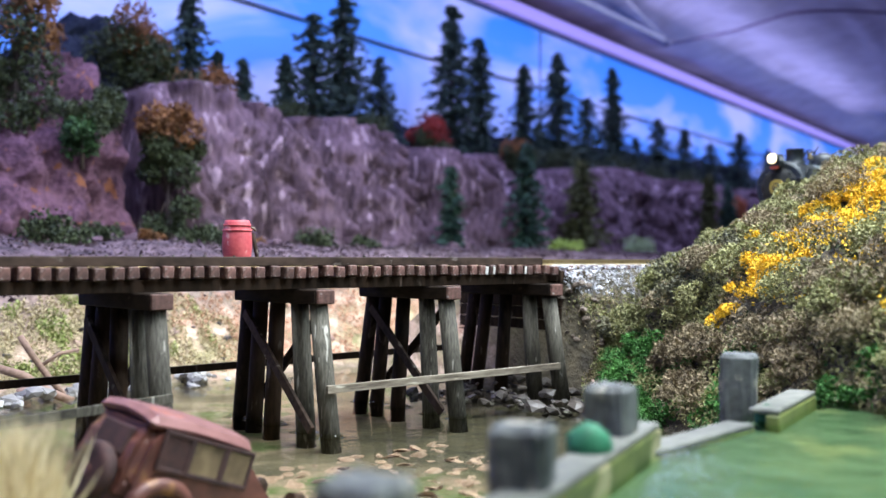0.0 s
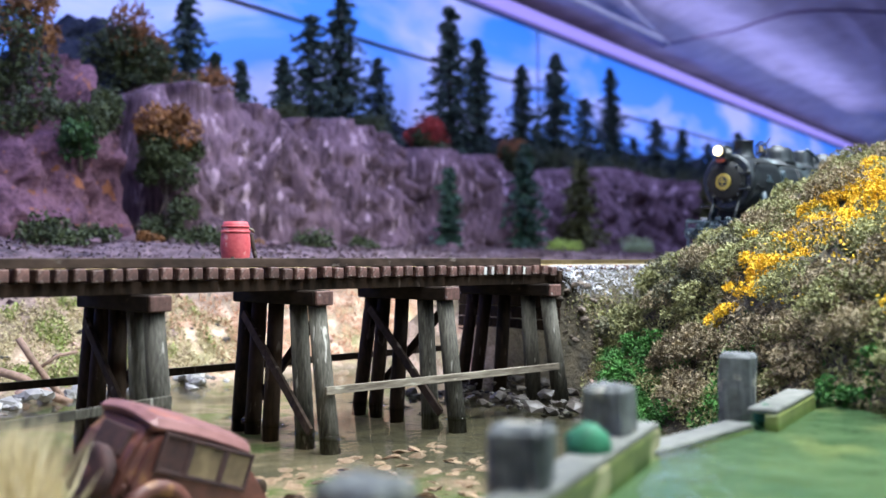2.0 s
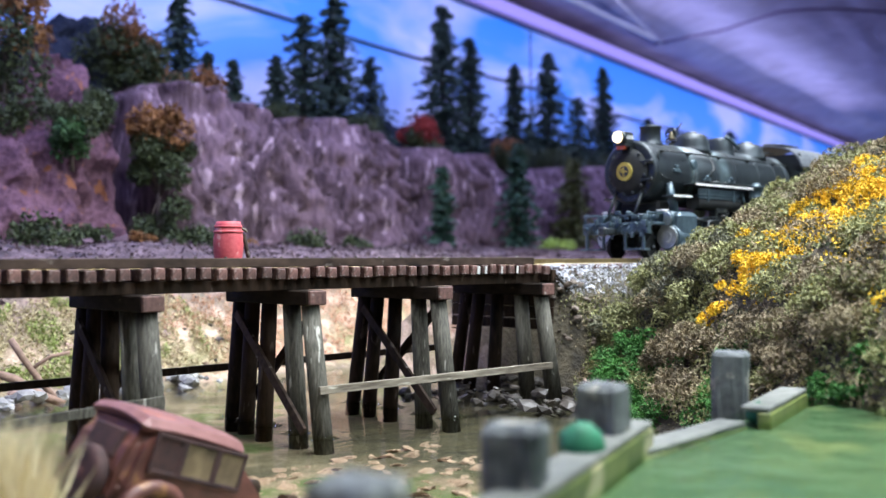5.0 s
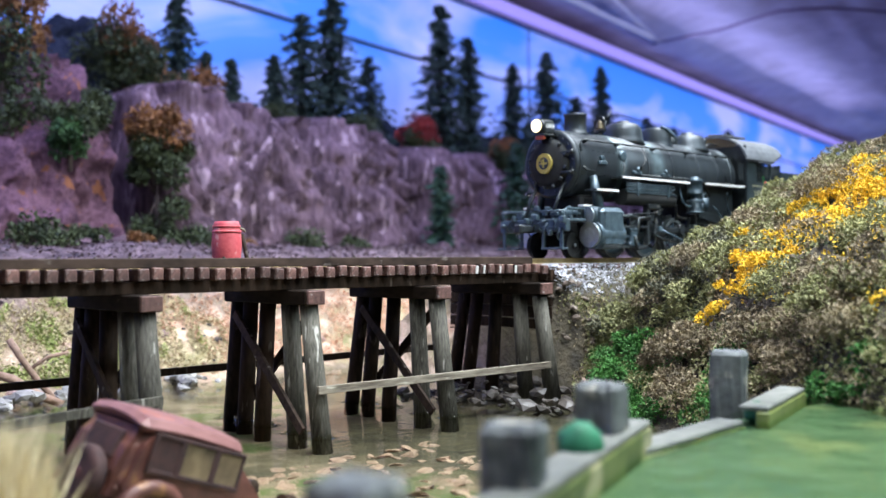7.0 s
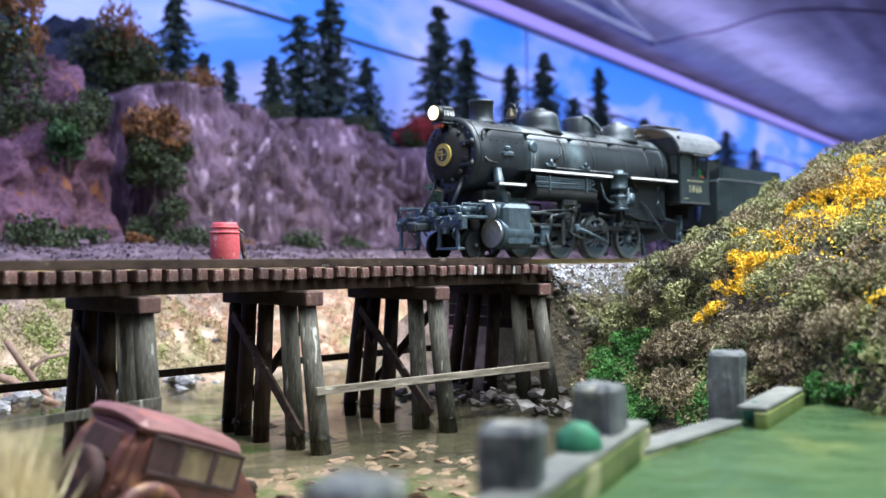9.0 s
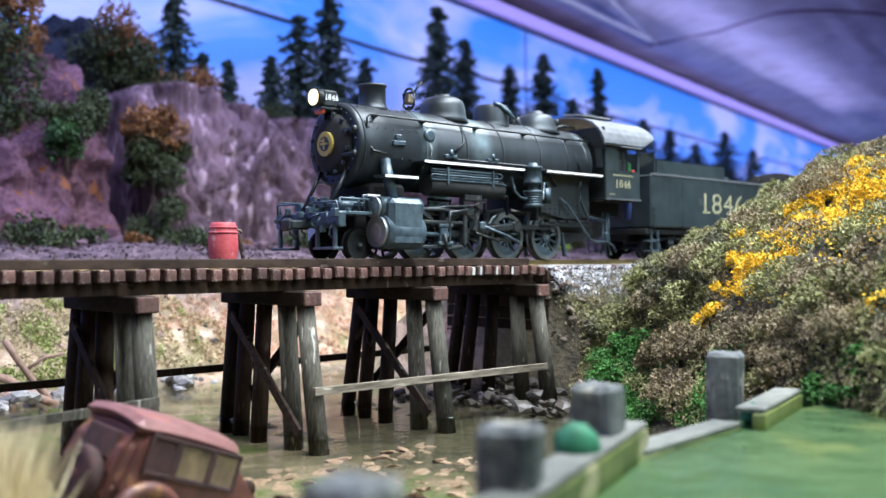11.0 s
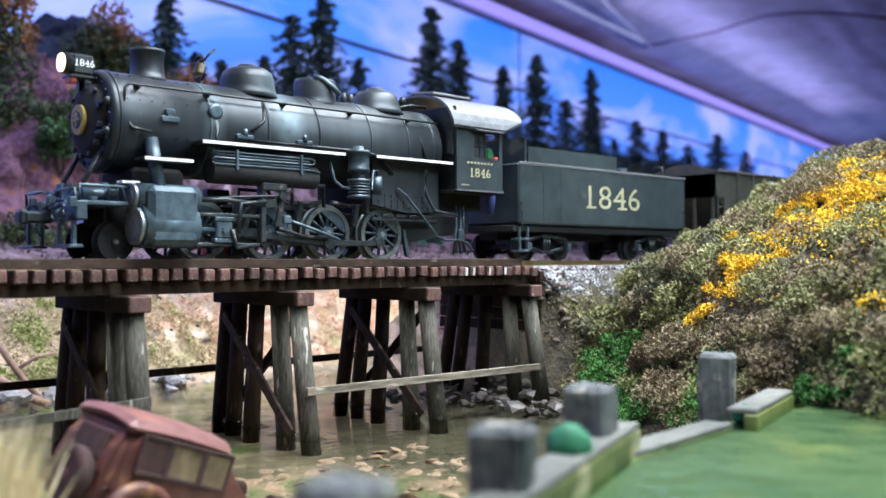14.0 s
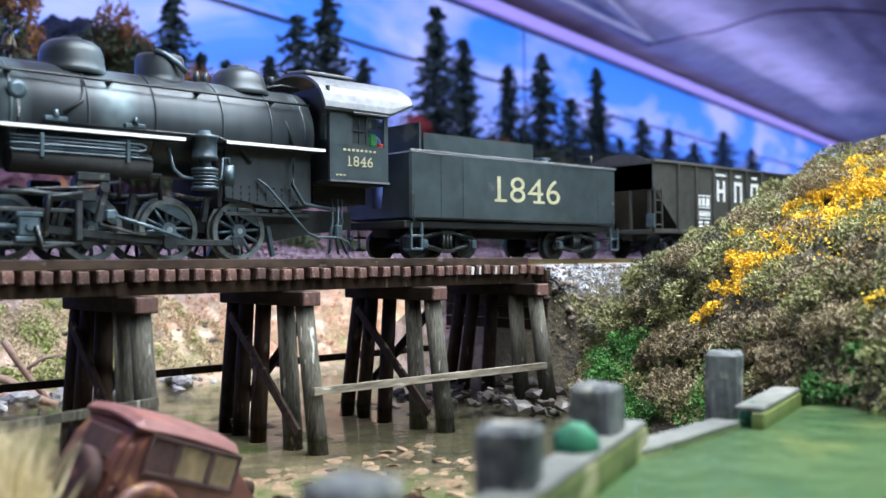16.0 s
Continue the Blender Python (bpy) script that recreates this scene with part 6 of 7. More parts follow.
        for x in (38.5, 57.5, 76.5):
            box(bm, (x, s * 6.3, 10.5), (3.4, 0.8, 6), None, 0.1)
    part("main_frame", bm, M["dull_shade_black"], lo)
    bm = bmesh.new()
    prism(bm, [(80, 31), (80, 15.5), (94, 14.2), (107, 14.2), (107, 31)], -11.6, 11.6)
    bmesh.ops.bevel(bm, geom=list(bm.edges), offset=0.8, segments=2, affect="EDGES")
    part("firebox", bm, M["boiler"], lo)
    bm = bmesh.new()
    prism(bm, [(88, 14), (93, 5.0), (108, 7.5), (122, 9), (122, 13.8)], -8.5, 8.5)
    part("ash_pan", bm, M["dull_shade_black"], lo)
    # added black sheet, standing in for the shade before the firebox
    bm = bmesh.new()
    box(bm, (79.4, 0, 20.5), (1.4, 23.0, 14), None, 0.3)
    part("throat_sheet", bm, M["dull_shade_black"], lo)
    bm = bmesh.new()
    for r_, z in ((0, 19), (1, 17.4), (2, 16)):
        for k in range(9):
            rod(bm, (83 + 2.4 * k, -11.5, z), (83 + 2.4 * k, -11.95, z), 0.33, None, 5)
    part("stay_bolts", bm, M["boiler"], lo)
    bm = bmesh.new()
    for x in (86, 91, 96, 101):
        box(bm, (x, -11.8, 13.2), (3.8, 0.8, 0.8), None, 0.1)
    box(bm, (93, -11.4, 12.2), (25, 0.9, 0.9), None, 0.1)
    part("grate_bar", bm, M["black"], lo)
    # piping below the cab
    bm = bmesh.new()
    tube(bm, [(89.5, -12.4, 21), (92, -13.0, 19.4), (98, -13.4, 13.4), (104, -13.6, 7.6), (107, -13.6, 6.6), (114, -13.6, 6.6), (117, -13.5, 5.4), (119, -13.3, 3.2)], 0.36, 8)
    part("delivery_pipe", bm, M["blued"], lo, "worn grey feed pipe")
    bm = bmesh.new()
    for k, x in enumerate((112.5, 114.2, 115.6)):
        tube(bm, [(x, -12.5, 17), (x + 0.2, -12.7, 11), (x - 0.5, -12.6, 6.5), (x + 1.5 * k - 1, -12.4, 2.2)], 0.42)
    box(bm, (114, -12.8, 8.2), (2.4, 2.2, 3.6), None, 0.4)
    tube(bm, [(100, -13, 27), (99.4, -13.4, 20), (103, -13.2, 15.2), (113, -12.8, 14)], 0.5)
    part("injector", bm, M["blued"], lo, "blue-grey injector piping")
    # cab
    cab = new("cab")
    cab.parent = lo
    cab.location.x = 1.6 * MM
    for s in (-1, 1):
        bm = bmesh.new()
        y = s * 16.6
        for (xa, xb, za, zb) in ((107.2, 127, 21.7, 31.4), (107.2, 114.4, 31.4, 40.4), (125.6, 127, 31.4, 40.4), (114.4, 125.6, 39.2, 40.4)):
            box(bm, ((xa + xb) / 2, y, (za + zb) / 2), (xb - xa, 0.6, zb - za))
        part("side_panel", bm, M["tendergreen"], cab)
        bm = bmesh.new()
        rng = random.Random(4)
        for xa in range(18):
            for z in (22.3, 31.0):
                rod(bm, (107.9 + 1.08 * xa, y, z), (107.9 + 1.08 * xa, y + s * 0.42, z), 0.16, None, 5)
        for z in range(8):
            rod(bm, (107.8, y, 23.5 + 2 * z), (107.8, y + s * 0.42, 23.5 + 2 * z), 0.16, None, 5)
            rod(bm, (126.5, y, 23.5 + 2 * z), (126.5, y + s * 0.42, 23.5 + 2 * z), 0.16, None, 5)
        part("rivets", bm, M["black"], cab)
        bm = bmesh.new()
        box(bm, (117.1, y + s * 0.4, 21.5), (20.2, 0.7, 0.5))
        part("sill", bm, M["roofgrey"], cab, "pale lower edge")
        bm = bmesh.new()
        for x in (114.7, 119.6):
            box(bm, (x, y, 35.3), (0.5, 0.5, 7.8))
        for z in (31.6, 35.3, 39.0):
            box(bm, (117.1, y, z), (5.2, 0.5, 0.45))
        box(bm, (117.1, y, 35.3), (0.35, 0.5, 7.6))
        part("window_frame", bm, M["black"], cab)
        bm = bmesh.new()
        box(bm, (117.1, y + 0.12, 35.3), (4.8, 0.12, 7.4))
        part("window_pane", bm, M["pane"], cab, "dark glossy cab window pane")
        bm = bmesh.new()
        box(bm, (120, y + s * 1.0, 40.1), (12.4, 2.6, 0.35), (s * -24, 0, 0))
        part("window_visor", bm, M["roofgrey"], cab)
    bm = bmesh.new()
    prism(bm, [(107.0, 21.7), (107.0, 46.5), (107.6, 46.5), (107.6, 21.7)], -16.4, 16.4)
    part("front_panel", bm, M["black"], cab)
    bm = bmesh.new()
    box(bm, (106.8, -14.4, 35.5), (0.4, 2.6, 6.5))
    part("front_window", bm, M["pane"], cab, "narrow front cab window")
    # roof: arched crown, flat sloping sides, the eaves cut upwards behind the cab
    bm = bmesh.new()
    half = [(18.5, 40.6), (18.0, 42.2), (16.9, 44.4), (15.3, 46.5), (13.0, 48.2), (9.6, 49.8), (5.2, 50.9), (0.0, 51.3)]
    sections = []
    for x, low in ((104.8, 40.6), (126.6, 40.6), (128.0, 41.0), (136.2, 44.2)):
        line = []
        for y, z in half:
            if z < low:
                y, z = y - 0.45 * (low - z), low
            line.append((y, z))
        sections.append((x, [(-y, z) for y, z in line] + [(y, z) for y, z in line[-2::-1]]))
    up = [[bm.verts.new((x, y, z)) for y, z in line] for x, line in sections]
    dn = [[bm.verts.new((x, y * 0.97, z - 0.7)) for y, z in line] for x, line in sections]
    m = len(up[0])
    for a in range(len(up) - 1):
        for k in range(m - 1):
            bm.faces.new((up[a][k], up[a][k + 1], up[a + 1][k + 1], up[a + 1][k]))
            bm.faces.new((dn[a][k + 1], dn[a][k], dn[a + 1][k], dn[a + 1][k + 1]))
        for k in (0, m - 1):
            bm.faces.new((up[a][k], up[a + 1][k], dn[a + 1][k], dn[a][k]))
    for a in (0, len(up) - 1):
        for k in range(m - 1):
            bm.faces.new((up[a][k], up[a][k + 1], dn[a][k + 1], dn[a][k]))
    part("cab_roof", bm, M["roofgrey"], cab, "arched pale grey cab roof with sloping sides")
    bm = bmesh.new()
    box(bm, (113.5, -4, 51.5), (16, 9, 0.8), (6, 0, 0), 0.2)
    part("roof_hatch", bm, M["roofgrey"], cab)
    bm = bmesh.new()
    box(bm, (117, 0, 21.2), (20, 32, 0.8))
    box(bm, (117, 0, 18.6), (18, 16, 5))
    part("cab_floor", bm, M["dull_shade_black"], cab)
    bm = bmesh.new()
    box(bm, (109.5, 0, 31), (4, 20, 18), None, 1)
    part("backhead", bm, M["black"], cab)
    bm = bmesh.new()
    box(bm, (123.4, -14.0, 33.2), (3.4, 2.4, 4.2), None, 0.8)
    part("seat_box", bm, M["greencurtain"], cab, "dark green seat behind the cab window")
    lettering("1846", 3.9, (117.0, -17.0, 26.8), M["gold"], cab, wide=1.15)
    bars(cab, M["gold"], [(112.0 + 1.45 * k, -16.93, 29.9, 0.85, 0.6) for k in range(8)] + [(109.5 + 1.2 * k, -16.96, 23.1, 0.8, 0.4) for k in range(3)])
    bm = bmesh.new()
    lathe(bm, [(1.3, 15), (1.7, 19), (2.0, 26), (2.2, 30), (1.0, 31.2), (1.3, 32.5), (1.3, 34), (0.5, 35.2)], Matrix.Translation((129.6, -10.5, 0)), 12)
    part("crew_figurine", bm, M["figure_blue"], lo, "tiny plain figurine painted dark blue")
    bm = bmesh.new()
    lathe(bm, [(1.2, 0), (1.7, 1.6), (1.4, 3.4)], Matrix.Translation((129.9, -12.2, 29.5)), 10)
    part("red_bundle", bm, M["figure_red"], lo, "red painted bundle")
    # pilot deck, beam, steps, coupler, small gear
    bm = bmesh.new()
    box(bm, (2.5, 0, 13.4), (11, 28, 1.0), None, 0.2)
    box(bm, (-3.2, 0, 11.6), (2.6, 30, 4.2), None, 0.3)
    part("pilot_beam", bm, M["blued"], lo, "blue-grey pilot beam and deck")
    bm = bmesh.new()
    for y in (-13, -5, 5, 13):
        box(bm, (-4.2, y, 7.6), (0.9, 1.2, 7), None, 0.15)
    box(bm, (-4.2, 0, 10.6), (1.0, 27, 1.2), None, 0.1)
    part("footboard_hanger", bm, M["blued"], lo)
    for z in (3.8,):
        for y in (-10, 10):
            bm = bmesh.new()
            box(bm, (-4.4, y, z), (3.2, 9.5, 0.7), None, 0.1)
            part("footboard", bm, M["blued"], lo, "pale blue worn footboard")
    bm = bmesh.new()
    box(bm, (-7.0, 0, 10.4), (6.5, 2.6, 2.6), None, 0.5)
    box(bm, (-10.2, 0.8, 10.4), (2.2, 3.4, 3.4), None, 0.6)
    part("coupler", bm, M["grime"], lo)
    bm = bmesh.new()
    rng = random.Random(9)
    for k in range(26):
        x, y, z = rng.uniform(-2, 8), rng.uniform(-13.5, 13.5), rng.uniform(14, 18)
        if k % 2:
            box(bm, (x, y, z), (rng.uniform(1, 2.5), rng.uniform(1, 3), rng.uniform(0.8, 2)), (0, 0, rng.uniform(0, 40)), 0.2)
        else:
            tube(bm, [(x, y, 13.6), (x, y, z), (x + rng.uniform(1, 4), y, z + 0.3)], 0.35)
    for y in (-14.2, 14.2):
        tube(bm, [(-3.4, y, 13), (-3.4, y, 17.2), (6, y, 17.2), (8, y * 0.9, 14)], 0.4)
        tube(bm, [(-4.2, y, 13), (-4.4, y, 16.4), (-4.4, y * 0.2, 16.4)], 0.35)
    for k in range(16):
        y, z = -14 + 1.8 * k + rng.uniform(-0.5, 0.5), rng.uniform(9, 15)
        if k % 3:
            tube(bm, [(-4.5, y, z - 3), (-5.6, y, z - 2), (-5.8, y + rng.uniform(-1, 1), z), (-4.5, y + rng.uniform(-2, 2), z + 1)], 0.35)
        else:
            box(bm, (-5.2, y, z), (1.8, rng.uniform(1, 2.2), rng.uniform(1.2, 2.6)), None, 0.25)
    rod(bm, (-1, -9, 15.6), (7, -9, 15.6), 1.5, None, 12)
    rod(bm, (-1, 9, 15.6), (7, 9, 15.6), 1.5, None, 12)
    part("pilot_gear", bm, M["blued"], lo, "tangle of blue-grey valves and pipes on the pilot deck")
    for s in (-1, 1):
        bm = bmesh.new()
        rod(bm, (-1, s * 6, 15), (6.2, s * 6, 28), 0.6, None, 8)
        part("smokebox_brace", bm, M["black"], lo)
        bm = bmesh.new()
        box(bm, (8.6, s * 12.6, 18.4), (4.4, 2.6, 0.6), None, 0.1)
        part("step", bm, M["whiteedge"], lo, "white edged front step")
    # pilot truck
    # wheels blackened for the shade behind the pilot
    for s in (-1, 1):
        moving["wheels"].append((spoked_wheel(lo, "pilot_wheel", 7.2, s * 8.3, 4.4, 6, M["dull_shade_black"]), 7.2, s * 8.3, 4.4))
    # drivers
    for x in DRIVERS:
        for s in (-1, 1):
            moving["wheels"].append((spoked_wheel(lo, "driving_wheel", x, s * 8.6, WHEEL_R, 12, M["blued"] if s < 0 else M["grime"]), x, s * 8.6, WHEEL_R))
        bm = bmesh.new()
        rod(bm, (x, -8, AXLE_Z), (x, 8, AXLE_Z), 1.2, None, 10)
        part("axle", bm, M["grime"], lo)
    for s in (-1, 1):
        # coupling rod, centred on the second driver's crank pin
        bm = bmesh.new()
        for a, b in zip(DRIVERS, DRIVERS[1:]):
            box(bm, ((a + b) / 2 - 48, 0, 0), (b - a, 0.8, 1.5), None, 0.15)
        for x in DRIVERS:
            rod(bm, (x - 48, -0.8, 0), (x - 48, 0.8, 0), 1.55, None, 14)
        moving["rods"].append((part("coupling_rod", bm, M["grime"], lo, "grey steel coupling rod", at=(48, s * 10.6, AXLE_Z)), s))
        # main rod from the crosshead to the third driver, origin at the crank pin
        bm = bmesh.new()
        box(bm, (-16.5, 0, 0), (33, 0.9, 1.9), None, 0.2)
        rod(bm, (0, -0.9, 0), (0, 0.9, 0), 1.8, None, 14)
        box(bm, (0, 0, 0), (3.8, 1.4, 3.0), None, 0.4)
        rod(bm, (-33, -0.8, 0), (-33, 0.8, 0), 1.3, None, 12)
        moving["main"].append((part("main_rod", bm, M["grime"], lo, "long grey main rod", at=(67, s * 12.2, AXLE_Z)), s))
        # crosshead with piston rod
        bm = bmesh.new()
        box(bm, (0, 0, 0), (4.6, 2.4, 4.2), None, 0.4)
        box(bm, (0, 0, 2.6), (5.6, 2.6, 1.1), None, 0.2)
        box(bm, (0, 0, -2.6), (5.6, 2.6, 1.1), None, 0.2)
        rod(bm, (-2, 0, 0), (-16, 0, 0), 0.65, None, 10)
        rod(bm, (0, s * 1.2, 0), (0, s * 1.7, 0), 0.8, None, 10)
        moving["cross"].append((part("crosshead", bm, M["blued"], lo, "pale worn crosshead", at=(34, s * 13.4, AXLE_Z)), s))
        bm = bmesh.new()
        box(bm, (43.5, s * 13.2, 12.5), (1.6, 2.4, 15), None, 0.3)
        part("guide_yoke", bm, M["grime"], lo)
        for dz in (3.6, -3.6):
            bm = bmesh.new()
            box(bm, (33, s * 13.4, AXLE_Z + dz), (19, 1.6, 0.9), None, 0.15)
            part("guide_bar", bm, M["grime"], lo)
        bm = bmesh.new()
        box(bm, (45, s * 13.6, 15.0), (5, 1.2, 2.6), None, 0.3)
        box(bm, (48.5, s * 13.8, 12.6), (1.6, 1.2, 7.5), (0, 14, 0), 0.3)
        tube(bm, [(26, s * 13, 15.2), (33, s * 13.8, 15.4), (44, s * 14, 14.4)], 0.7)
        tube(bm, [(36, s * 14.4, 6), (37, s * 14.4, 14.6), (44, s * 14.4, 15.4)], 0.6)
        tube(bm, [(53, s * 13, 15), (53, s * 13, 20.4), (63, s * 13, 20.4), (63, s * 13, 14.6)], 0.6)
        tube(bm, [(48, s * 13.6, 8.8), (56, s * 13.2, 7.0), (64, s * 13.2, 6.4)], 0.5)
        part("valve_gear", bm, M["grime"], lo, "dark valve gear links")
        bm = bmesh.new()
        tube(bm, [(67.5, s * 14.2, 6.0), (60, s * 14.3, 8.4), (50.5, s * 14.2, 11.0)], 0.45)
        box(bm, (50.5, s * 14.2, 11.0), (2.4, 1.2, 2.2), None, 0.3)
        part("eccentric_rod", bm, M["blued"], lo, "grey eccentric rod")
        bm = bmesh.new()
        tube(bm, [(27.5, s * 13.2, 15.4), (36, s * 14.0, 16.2), (46, s * 14.2, 16.8), (52.5, s * 14.0, 18.4)], 0.4)
        tube(bm, [(34, s * 15.0, 8.2), (35.2, s * 15.0, 3.6), (41, s * 14.6, 4.4)], 0.6)
        box(bm, (46.5, s * 13.9, 19.2), (7.5, 2.0, 2.0), None, 0.3)
        rod(bm, (49, s * 13.2, 17.0), (49, s * 15.0, 17.0), 1.1, None, 12)
        part("radius_rod", bm, M["grime"], lo, "grey radius rod and hanger")
        for x in (38.5, 57.5, 76.5):
            bm = bmesh.new()
            box(bm, (x, s * 9.2, 13.0), (1.8, 1.4, 6.5), (0, 10, 0), 0.3)
            part("brake_hanger", bm, M["grime"], lo)
            bm = bmesh.new()
            tube(bm, [(x - 8, s * 8.9, 16.4), (x - 3, s * 8.9, 15.6), (x + 3, s * 8.9, 15.6), (x + 8, s * 8.9, 16.4)], 0.7)
            part("leaf_spring", bm, M["grime"], lo)
        bm = bmesh.new()
        box(bm, (95.4, s * 8.8, 5.5), (1.2, 1.4, 8), (0, -12, 0), 0.2)
        part("brake_hanger", bm, M["blued"], lo)
    return lo, moving


def build_tender():
    te = thing("tender", "dark green-black coal tender with gold number", "tender")
    ws = []
    bm = bmesh.new()
    box(bm, (188, 0, 22.0), (96, 30, 19.6), None, 0.6)
    part("tank", bm, M["tendergreen"], te)
    bm = bmesh.new()
    for s in (-1, 1):
        box(bm, (188, s * 15.0, 31.9), (96.4, 0.5, 0.6), None, 0.1)
    box(bm, (236, 0, 31.9), (0.5, 30, 0.6))
    part("tank_rim", bm, M["roofgrey"], te, "pale worn tank edge")
    bm = bmesh.new()
    for x in (152, 161, 226):
        for k in range(16):
            rod(bm, (x, -15, 13.6 + 1.15 * k), (x, -15.25, 13.6 + 1.15 * k), 0.2, None, 5)
    part("rivets", bm, M["tendergreen"], te)
    bm = bmesh.new()
    for s in (-1, 1):
        box(bm, (171.5, s * 12.0, 34.8), (48, 0.7, 5.8))
    box(bm, (195.2, 0, 34.8), (0.7, 24, 5.8))
    box(bm, (146, 0, 36), (0.8, 25, 9))
    part("coal_bunker", bm, M["tendergreen"], te)
    bm = bmesh.new()
    rng = random.Random(2)
    for k in range(160):
        c = (rng.uniform(149, 193), rng.uniform(-10.5, 10.5), 32 + rng.uniform(0, 3.2))
        box(bm, c, [rng.uniform(1, 2.4)] * 3, (rng.uniform(0, 90), rng.uniform(0, 90), 0))
    part("coal_load", bm, M["coal"], te)
    bm = bmesh.new()
    box(bm, (188, 0, 10.8), (98, 27, 2.2), None, 0.3)
    box(bm, (188, 0, 8.8), (94, 8, 3.0), None, 0.3)
    part("underframe", bm, M["dull_shade_black"], te)
    bm = bmesh.new()
    rod(bm, (214, 0, 31.5), (214, 0, 35.2), 2.2, None, 14)
    box(bm, (214, 0, 35.2), (4.6, 4.6, 0.7), None, 0.2)
    part("water_hatch", bm, M["blued"], te, "grey water hatch")
    for x in (142.5, 235.5):
        for s in (-1, 1):
            bm = bmesh.new()
            for z in (3.6, 7.4):
                box(bm, (x, s * 13, z), (4.4, 4, 0.7), None, 0.1)
            for dx in (-2, 2):
                box(bm, (x + dx, s * 14.6, 7.2), (0.6, 0.6, 8))
            part("corner_step", bm, M["blued"], te, "pale blue worn corner step")
            bm = bmesh.new()
            tube(bm, [(x - 2, s * 15.2, 11), (x - 2, s * 15.9, 12), (x - 2, s * 15.9, 19), (x - 2, s * 15.1, 20)], 0.22)
            part("grab_iron", bm, M["grime"], te)
    bm = bmesh.new()
    tube(bm, [(234, -6, 32), (234, -6, 37), (234, -2, 37), (234, -2, 32)], 0.4)
    part("ladder_rail", bm, M["black"], te)
    lettering("1846", 11.4, (189.3, -15.06, 21.9), M["gold"], te, wide=1.42)
    for x in (157.5, 218.5):
        ws += truck(te, x, 4.6, 20, M["grime"])
    return te, ws


def build_hopper(ink, x0, lettered, label):
    """An open hopper car: ribbed sides, sloped end sheets, end platforms and ladders."""
    ho = thing("hopper_car", label, "railway car", group="hopper cars")
    L, zt = 132.0, 36.5
    ws = []
    for s in (-1, 1):
        bm = bmesh.new()
        prism(bm, [(x0, zt), (x0, 27), (x0 + 17, 11), (x0 + L - 17, 11), (x0 + L, 27), (x0 + L, zt)], s * 15.2 - 0.4, s * 15.2 + 0.4)
        part("side_sheet", bm, ink, ho)
        for k in range(9):
            x = x0 + 16 + (L - 32) * k / 8
            bm = bmesh.new()
            box(bm, (x, s * 16.0, 23.5), (1.5, 1.1, 25), None, 0.2)
            part("side_rib", bm, ink, ho)
        bm = bmesh.new()
        box(bm, (x0 + L / 2, s * 15.6, zt), (L, 1.6, 1.1), None, 0.2)
        part("top_rail", bm, ink, ho)
        bm = bmesh.new()
        box(bm, (x0 + L / 2, s * 15.4, 10.6), (L, 1.4, 1.6), None, 0.2)
        part("side_sill", bm, ink, ho)
        for e in (0, 1):
            bm = bmesh.new()
            xe = x0 + 0.6 if e == 0 else x0 + L - 0.6
            d = 1 if e == 0 else -1
            for dx in (0, 4.6 * d):
                box(bm, (xe + dx, s * 15.8, 18.5), (0.6, 0.6, 16))
            for z in (13, 17.5, 22, 26):
                box(bm, (xe + 2.3 * d, s * 15.9, z), (4.6, 0.5, 0.5))
            part("end_ladder", bm, ink, ho)
    for e in (0, 1):
        bm = bmesh.new()
        xe, d = (x0, 1) if e == 0 else (x0 + L, -1)
        prism(bm, [(xe, zt - 1), (xe + d * 0.8, zt - 1), (xe + d * 26, 8), (xe + d * 25, 8), (xe, 26)], -15, 15)
        part("slope_sheet", bm, ink, ho)
        bm = bmesh.new()
        n = 12
        prof = [(-15.2 + 30.4 * k / n, zt + 3.6 * math.sin(math.pi * k / n)) for k in range(n + 1)]
        a = [bm.verts.new((xe, y, z)) for y, z in prof] + [bm.verts.new((xe, 15.2, 26)), bm.verts.new((xe, -15.2, 26))]
        b = [bm.verts.new((xe + d * 0.8, v.co.y, v.co.z)) for v in a]
        bm.faces.new(a)
        bm.faces.new(b[::-1])
        for i in range(len(a)):
            j = (i + 1) % len(a)
            bm.faces.new((a[i], a[j], b[j], b[i]))
        part("end_sheet", bm, ink, ho)
        for y in (-13.5, -5, 5, 13.5):
            bm = bmesh.new()
            box(bm, (xe + d * 0.8, y, 18.5), (1.0, 1.2, 17), None, 0.15)
            part("end_post", bm, ink, ho)
        bm = bmesh.new()
        box(bm, (xe + d * 4, 0, 10.4), (9, 30, 1.6), None, 0.2)
        part("end_platform", bm, ink, ho)
        bm = bmesh.new()
        box(bm, (xe - d * 3.5, 0, 9.6), (7, 2.4, 2.4), None, 0.4)
        part("coupler", bm, M["grime"], ho)
        bm = bmesh.new()
        box(bm, (xe - d * 0.4, -14.6, 14.5), (0.5, 3.6, 5), None, 0.1)
        part("brake_step", bm, M["blued"], ho)
    bm = bmesh.new()
    box(bm, (x0 + L / 2, 0, 34.2), (L - 8, 29, 2.0), None, 0.4)
    rng = random.Random(5)
    for k in range(220):
        box(bm, (x0 + rng.uniform(6, L - 6), rng.uniform(-13, 13), 35 + rng.uniform(0, 1.4)), [rng.uniform(1, 3)] * 3, (rng.uniform(0, 90), rng.uniform(0, 90), 0))
    part("coal_load", bm, M["coal"], ho)
    bm = bmesh.new()
    box(bm, (x0 + L / 2, 0, 9), (L - 10, 5, 3), None, 0.3)
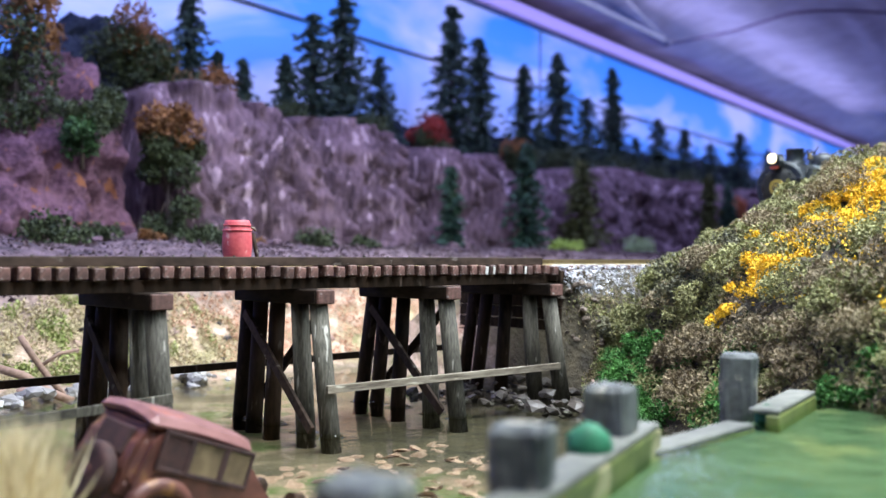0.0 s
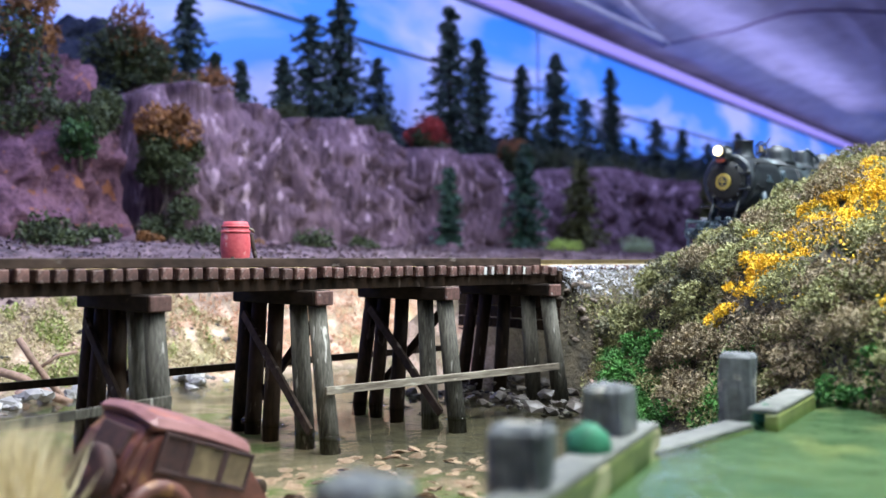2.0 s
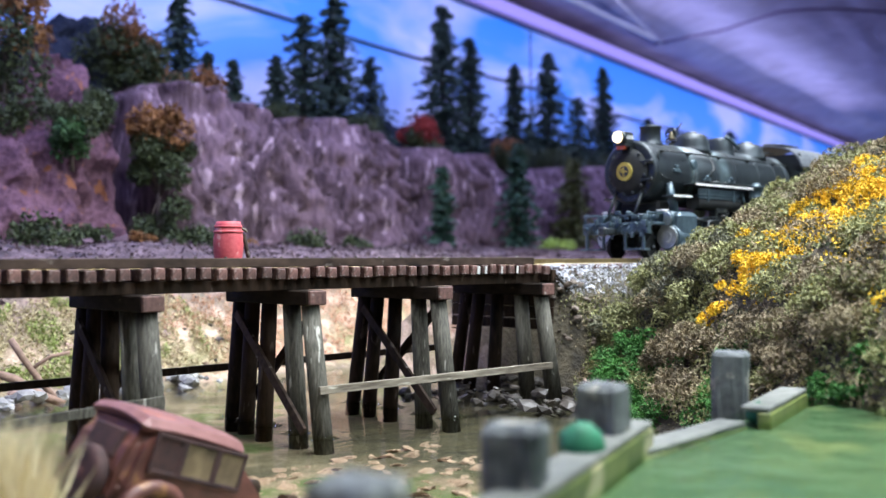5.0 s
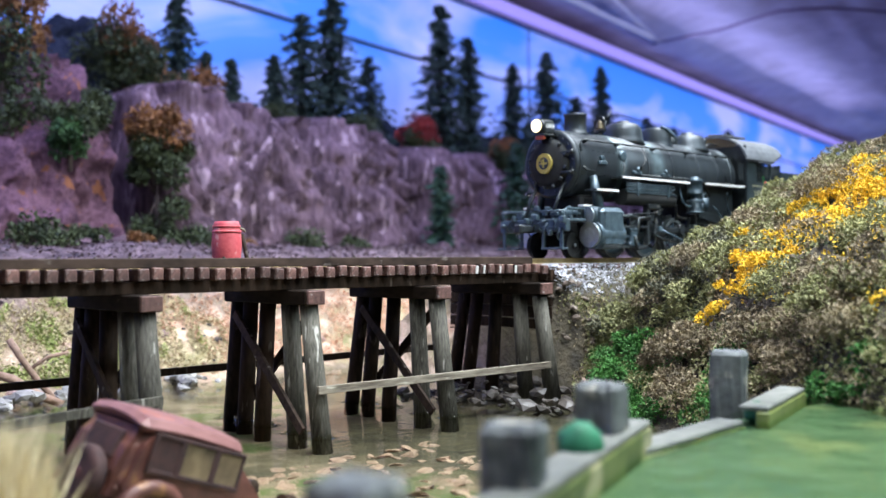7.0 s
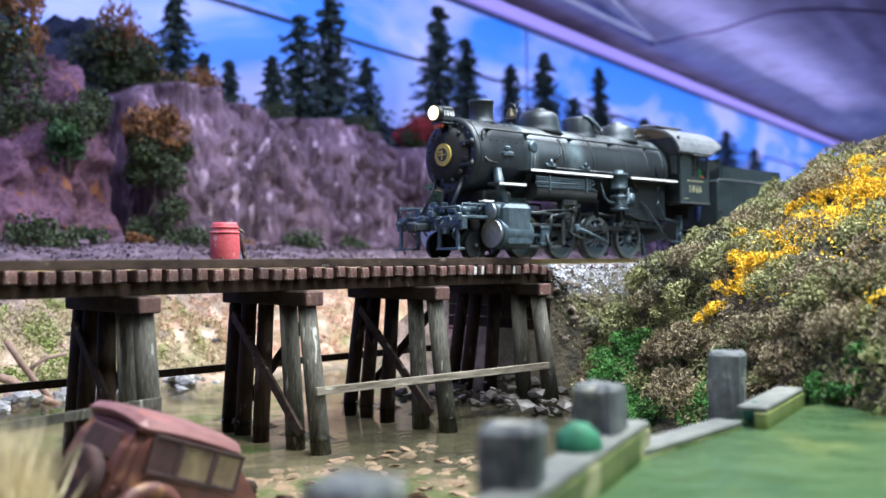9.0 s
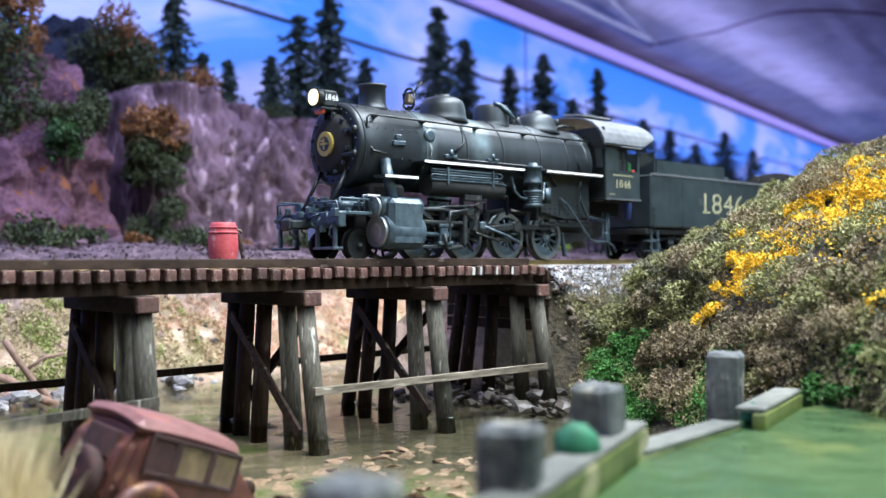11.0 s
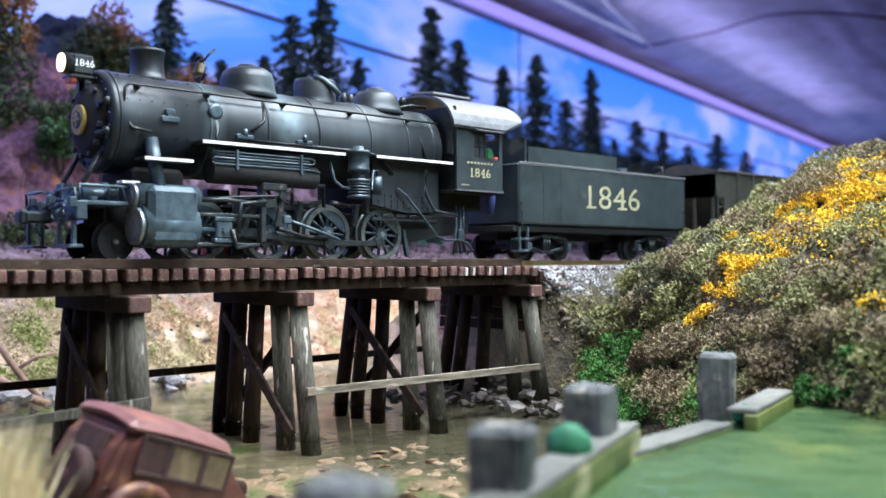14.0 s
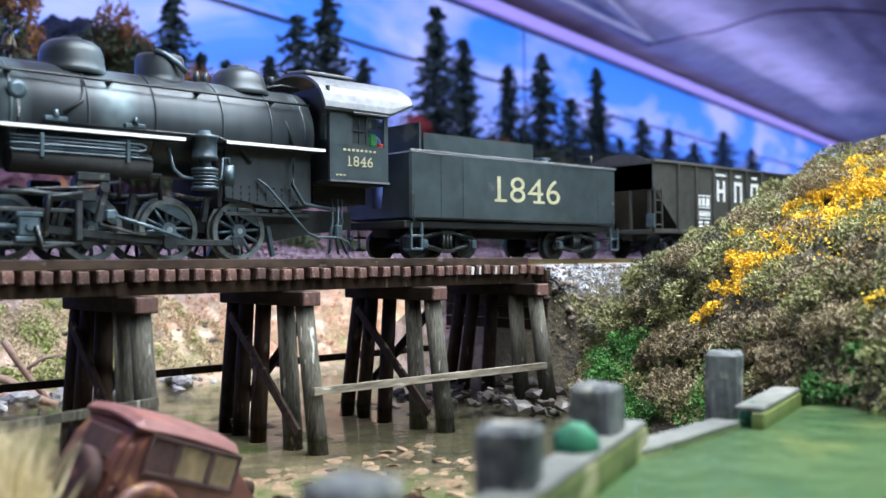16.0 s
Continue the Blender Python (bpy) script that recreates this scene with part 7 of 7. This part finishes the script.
    for k in (-1, 1):
        prism(bm, [(x0 + L / 2 + k * 20 - 14, 14), (x0 + L / 2 + k * 20 - 5, 4), (x0 + L / 2 + k * 20 + 5, 4), (x0 + L / 2 + k * 20 + 14, 14)], -12, 12)
    part("hopper_chutes", bm, ink, ho)
    if lettered:
        rows = []
        for cx in (46.6, 59.8, 73.0):
            # three tall capitals, drawn as plain strokes
            rows += [(x0 + cx - 2.3, -15.9, 27.2, 1.5, 8.4), (x0 + cx + 2.3, -15.9, 27.2, 1.5, 8.4), (x0 + cx, -15.9, 27.2 + (3.4 if cx > 50 else 0.0), 3.4, 1.5), (x0 + cx, -15.9, 33.6, 7.5 if cx < 50 else 4.5, 0.9)]
        rows += [(x0 + 33.6 + 3.1 * dx, -15.9, 22.4, 2.3, 3.0) for dx in (-1, 0, 1)] + [(x0 + 33.6, -15.9, 24.8, 9.6, 0.5), (x0 + 33.6, -15.9, 20.2, 9.6, 0.4)]
        rows += [(x0 + 33.6 + 1.9 * dx, -15.9, 17.8, 1.4, 2.0) for dx in (-2, -1, 0, 1, 2)] + [(x0 + 33.6, -15.9, 16.0, 9.6, 0.4)]
        rows += [(x0 + 33.6 + dx, -15.9, z, 3.2, 0.8) for z in (14.4, 13.0) for dx in (-2.4, 2.4)]
        bars(ho, M["white"], rows)
    for x in (x0 + 21, x0 + L - 21):
        ws += truck(ho, x, 4.5, 19, M["grime"])
    return ho, ws


LOCO, MOVING = build_locomotive()
TENDER, TENDER_WHEELS = build_tender()
HOPPER, HOPPER_WHEELS = build_hopper(M["hopper"], 256.5, True, "dull black open hopper car loaded with coal")
HOPPER_B, HOPPER_B_WHEELS = build_hopper(M["oxide"], 399.0, False, "oxide-red open hopper car loaded with coal")

# distance of the headlight along the track, second by second
RUN = [(0, 403.0), (1, 381.4), (2, 359.8), (3, 338.2), (3.5, 327.3), (4, 317.4), (5, 295.8), (6, 273.6), (6.5, 262.4), (7, 250.8), (7.5, 238.8), (8, 226.9), (8.5, 215.1), (9, 203.6),
       (10, 181.2), (11, 158.6), (11.5, 147.1), (12, 135.9), (12.5, 125.2), (13, 113.8), (13.5, 101.8), (14, 90.0), (14.5, 78.2), (15, 66.2), (15.5, 54.1), (16, 41.6)]
PIN_AT_END = -115.0


def run_at(t):
    return bend(t, RUN)


def motions():
    for car, back in ((LOCO, 0.0), (TENDER, -1.6), (HOPPER, 0.0), (HOPPER_B, 0.0)):
        walk(car, [(t, pose((x + back) * MM, TRACK_Y * MM, 0)) for t, x in RUN])
    ticks = [0.25 * k for k in range(65)]

    def turn(t, r):
        """Degrees turned about the axle, forwards being towards -x."""
        return math.degrees((run_at(t) - run_at(16)) / r)
    for w, x, y, r in MOVING["wheels"] + TENDER_WHEELS + HOPPER_WHEELS + HOPPER_B_WHEELS:
        z = AXLE_Z if r > 6 else r + 0.5
        phase = 0.0
        if r > 6:
            # the crank points down in the wheel's own frame
            phase = -(PIN_AT_END + 90) + (90 if y > 0 else 0)
        walk(w, [(t, pose(x * MM, y * MM, z * MM, 0, phase + turn(t, r), 0)) for t in ticks])

    def pin(t, s):
        a = radians(phase_of(s) + turn(t, WHEEL_R))
        return -CRANK * math.sin(a), -CRANK * math.cos(a)

    def phase_of(s):
        return -(PIN_AT_END + 90) + (90 if s > 0 else 0)
    for ob, s in MOVING["rods"]:
        walk(ob, [(t, pose((48 + pin(t, s)[0]) * MM, s * 10.6 * MM, (AXLE_Z + pin(t, s)[1]) * MM)) for t in ticks])
    for (ob, s), (cr, _) in zip(MOVING["main"], MOVING["cross"]):
        rows, crows = [], []
        for t in ticks:
            dx, dz = pin(t, s)
            lift = math.asin(dz / 33)
            rows.append((t, pose((67 + dx) * MM, s * 12.2 * MM, (AXLE_Z + dz) * MM, 0, math.degrees(-lift), 0)))
            crows.append((t, pose((67 + dx - 33 * math.cos(lift)) * MM, s * 13.4 * MM, AXLE_Z * MM)))
        walk(ob, rows)
        walk(cr, crows)


motions()
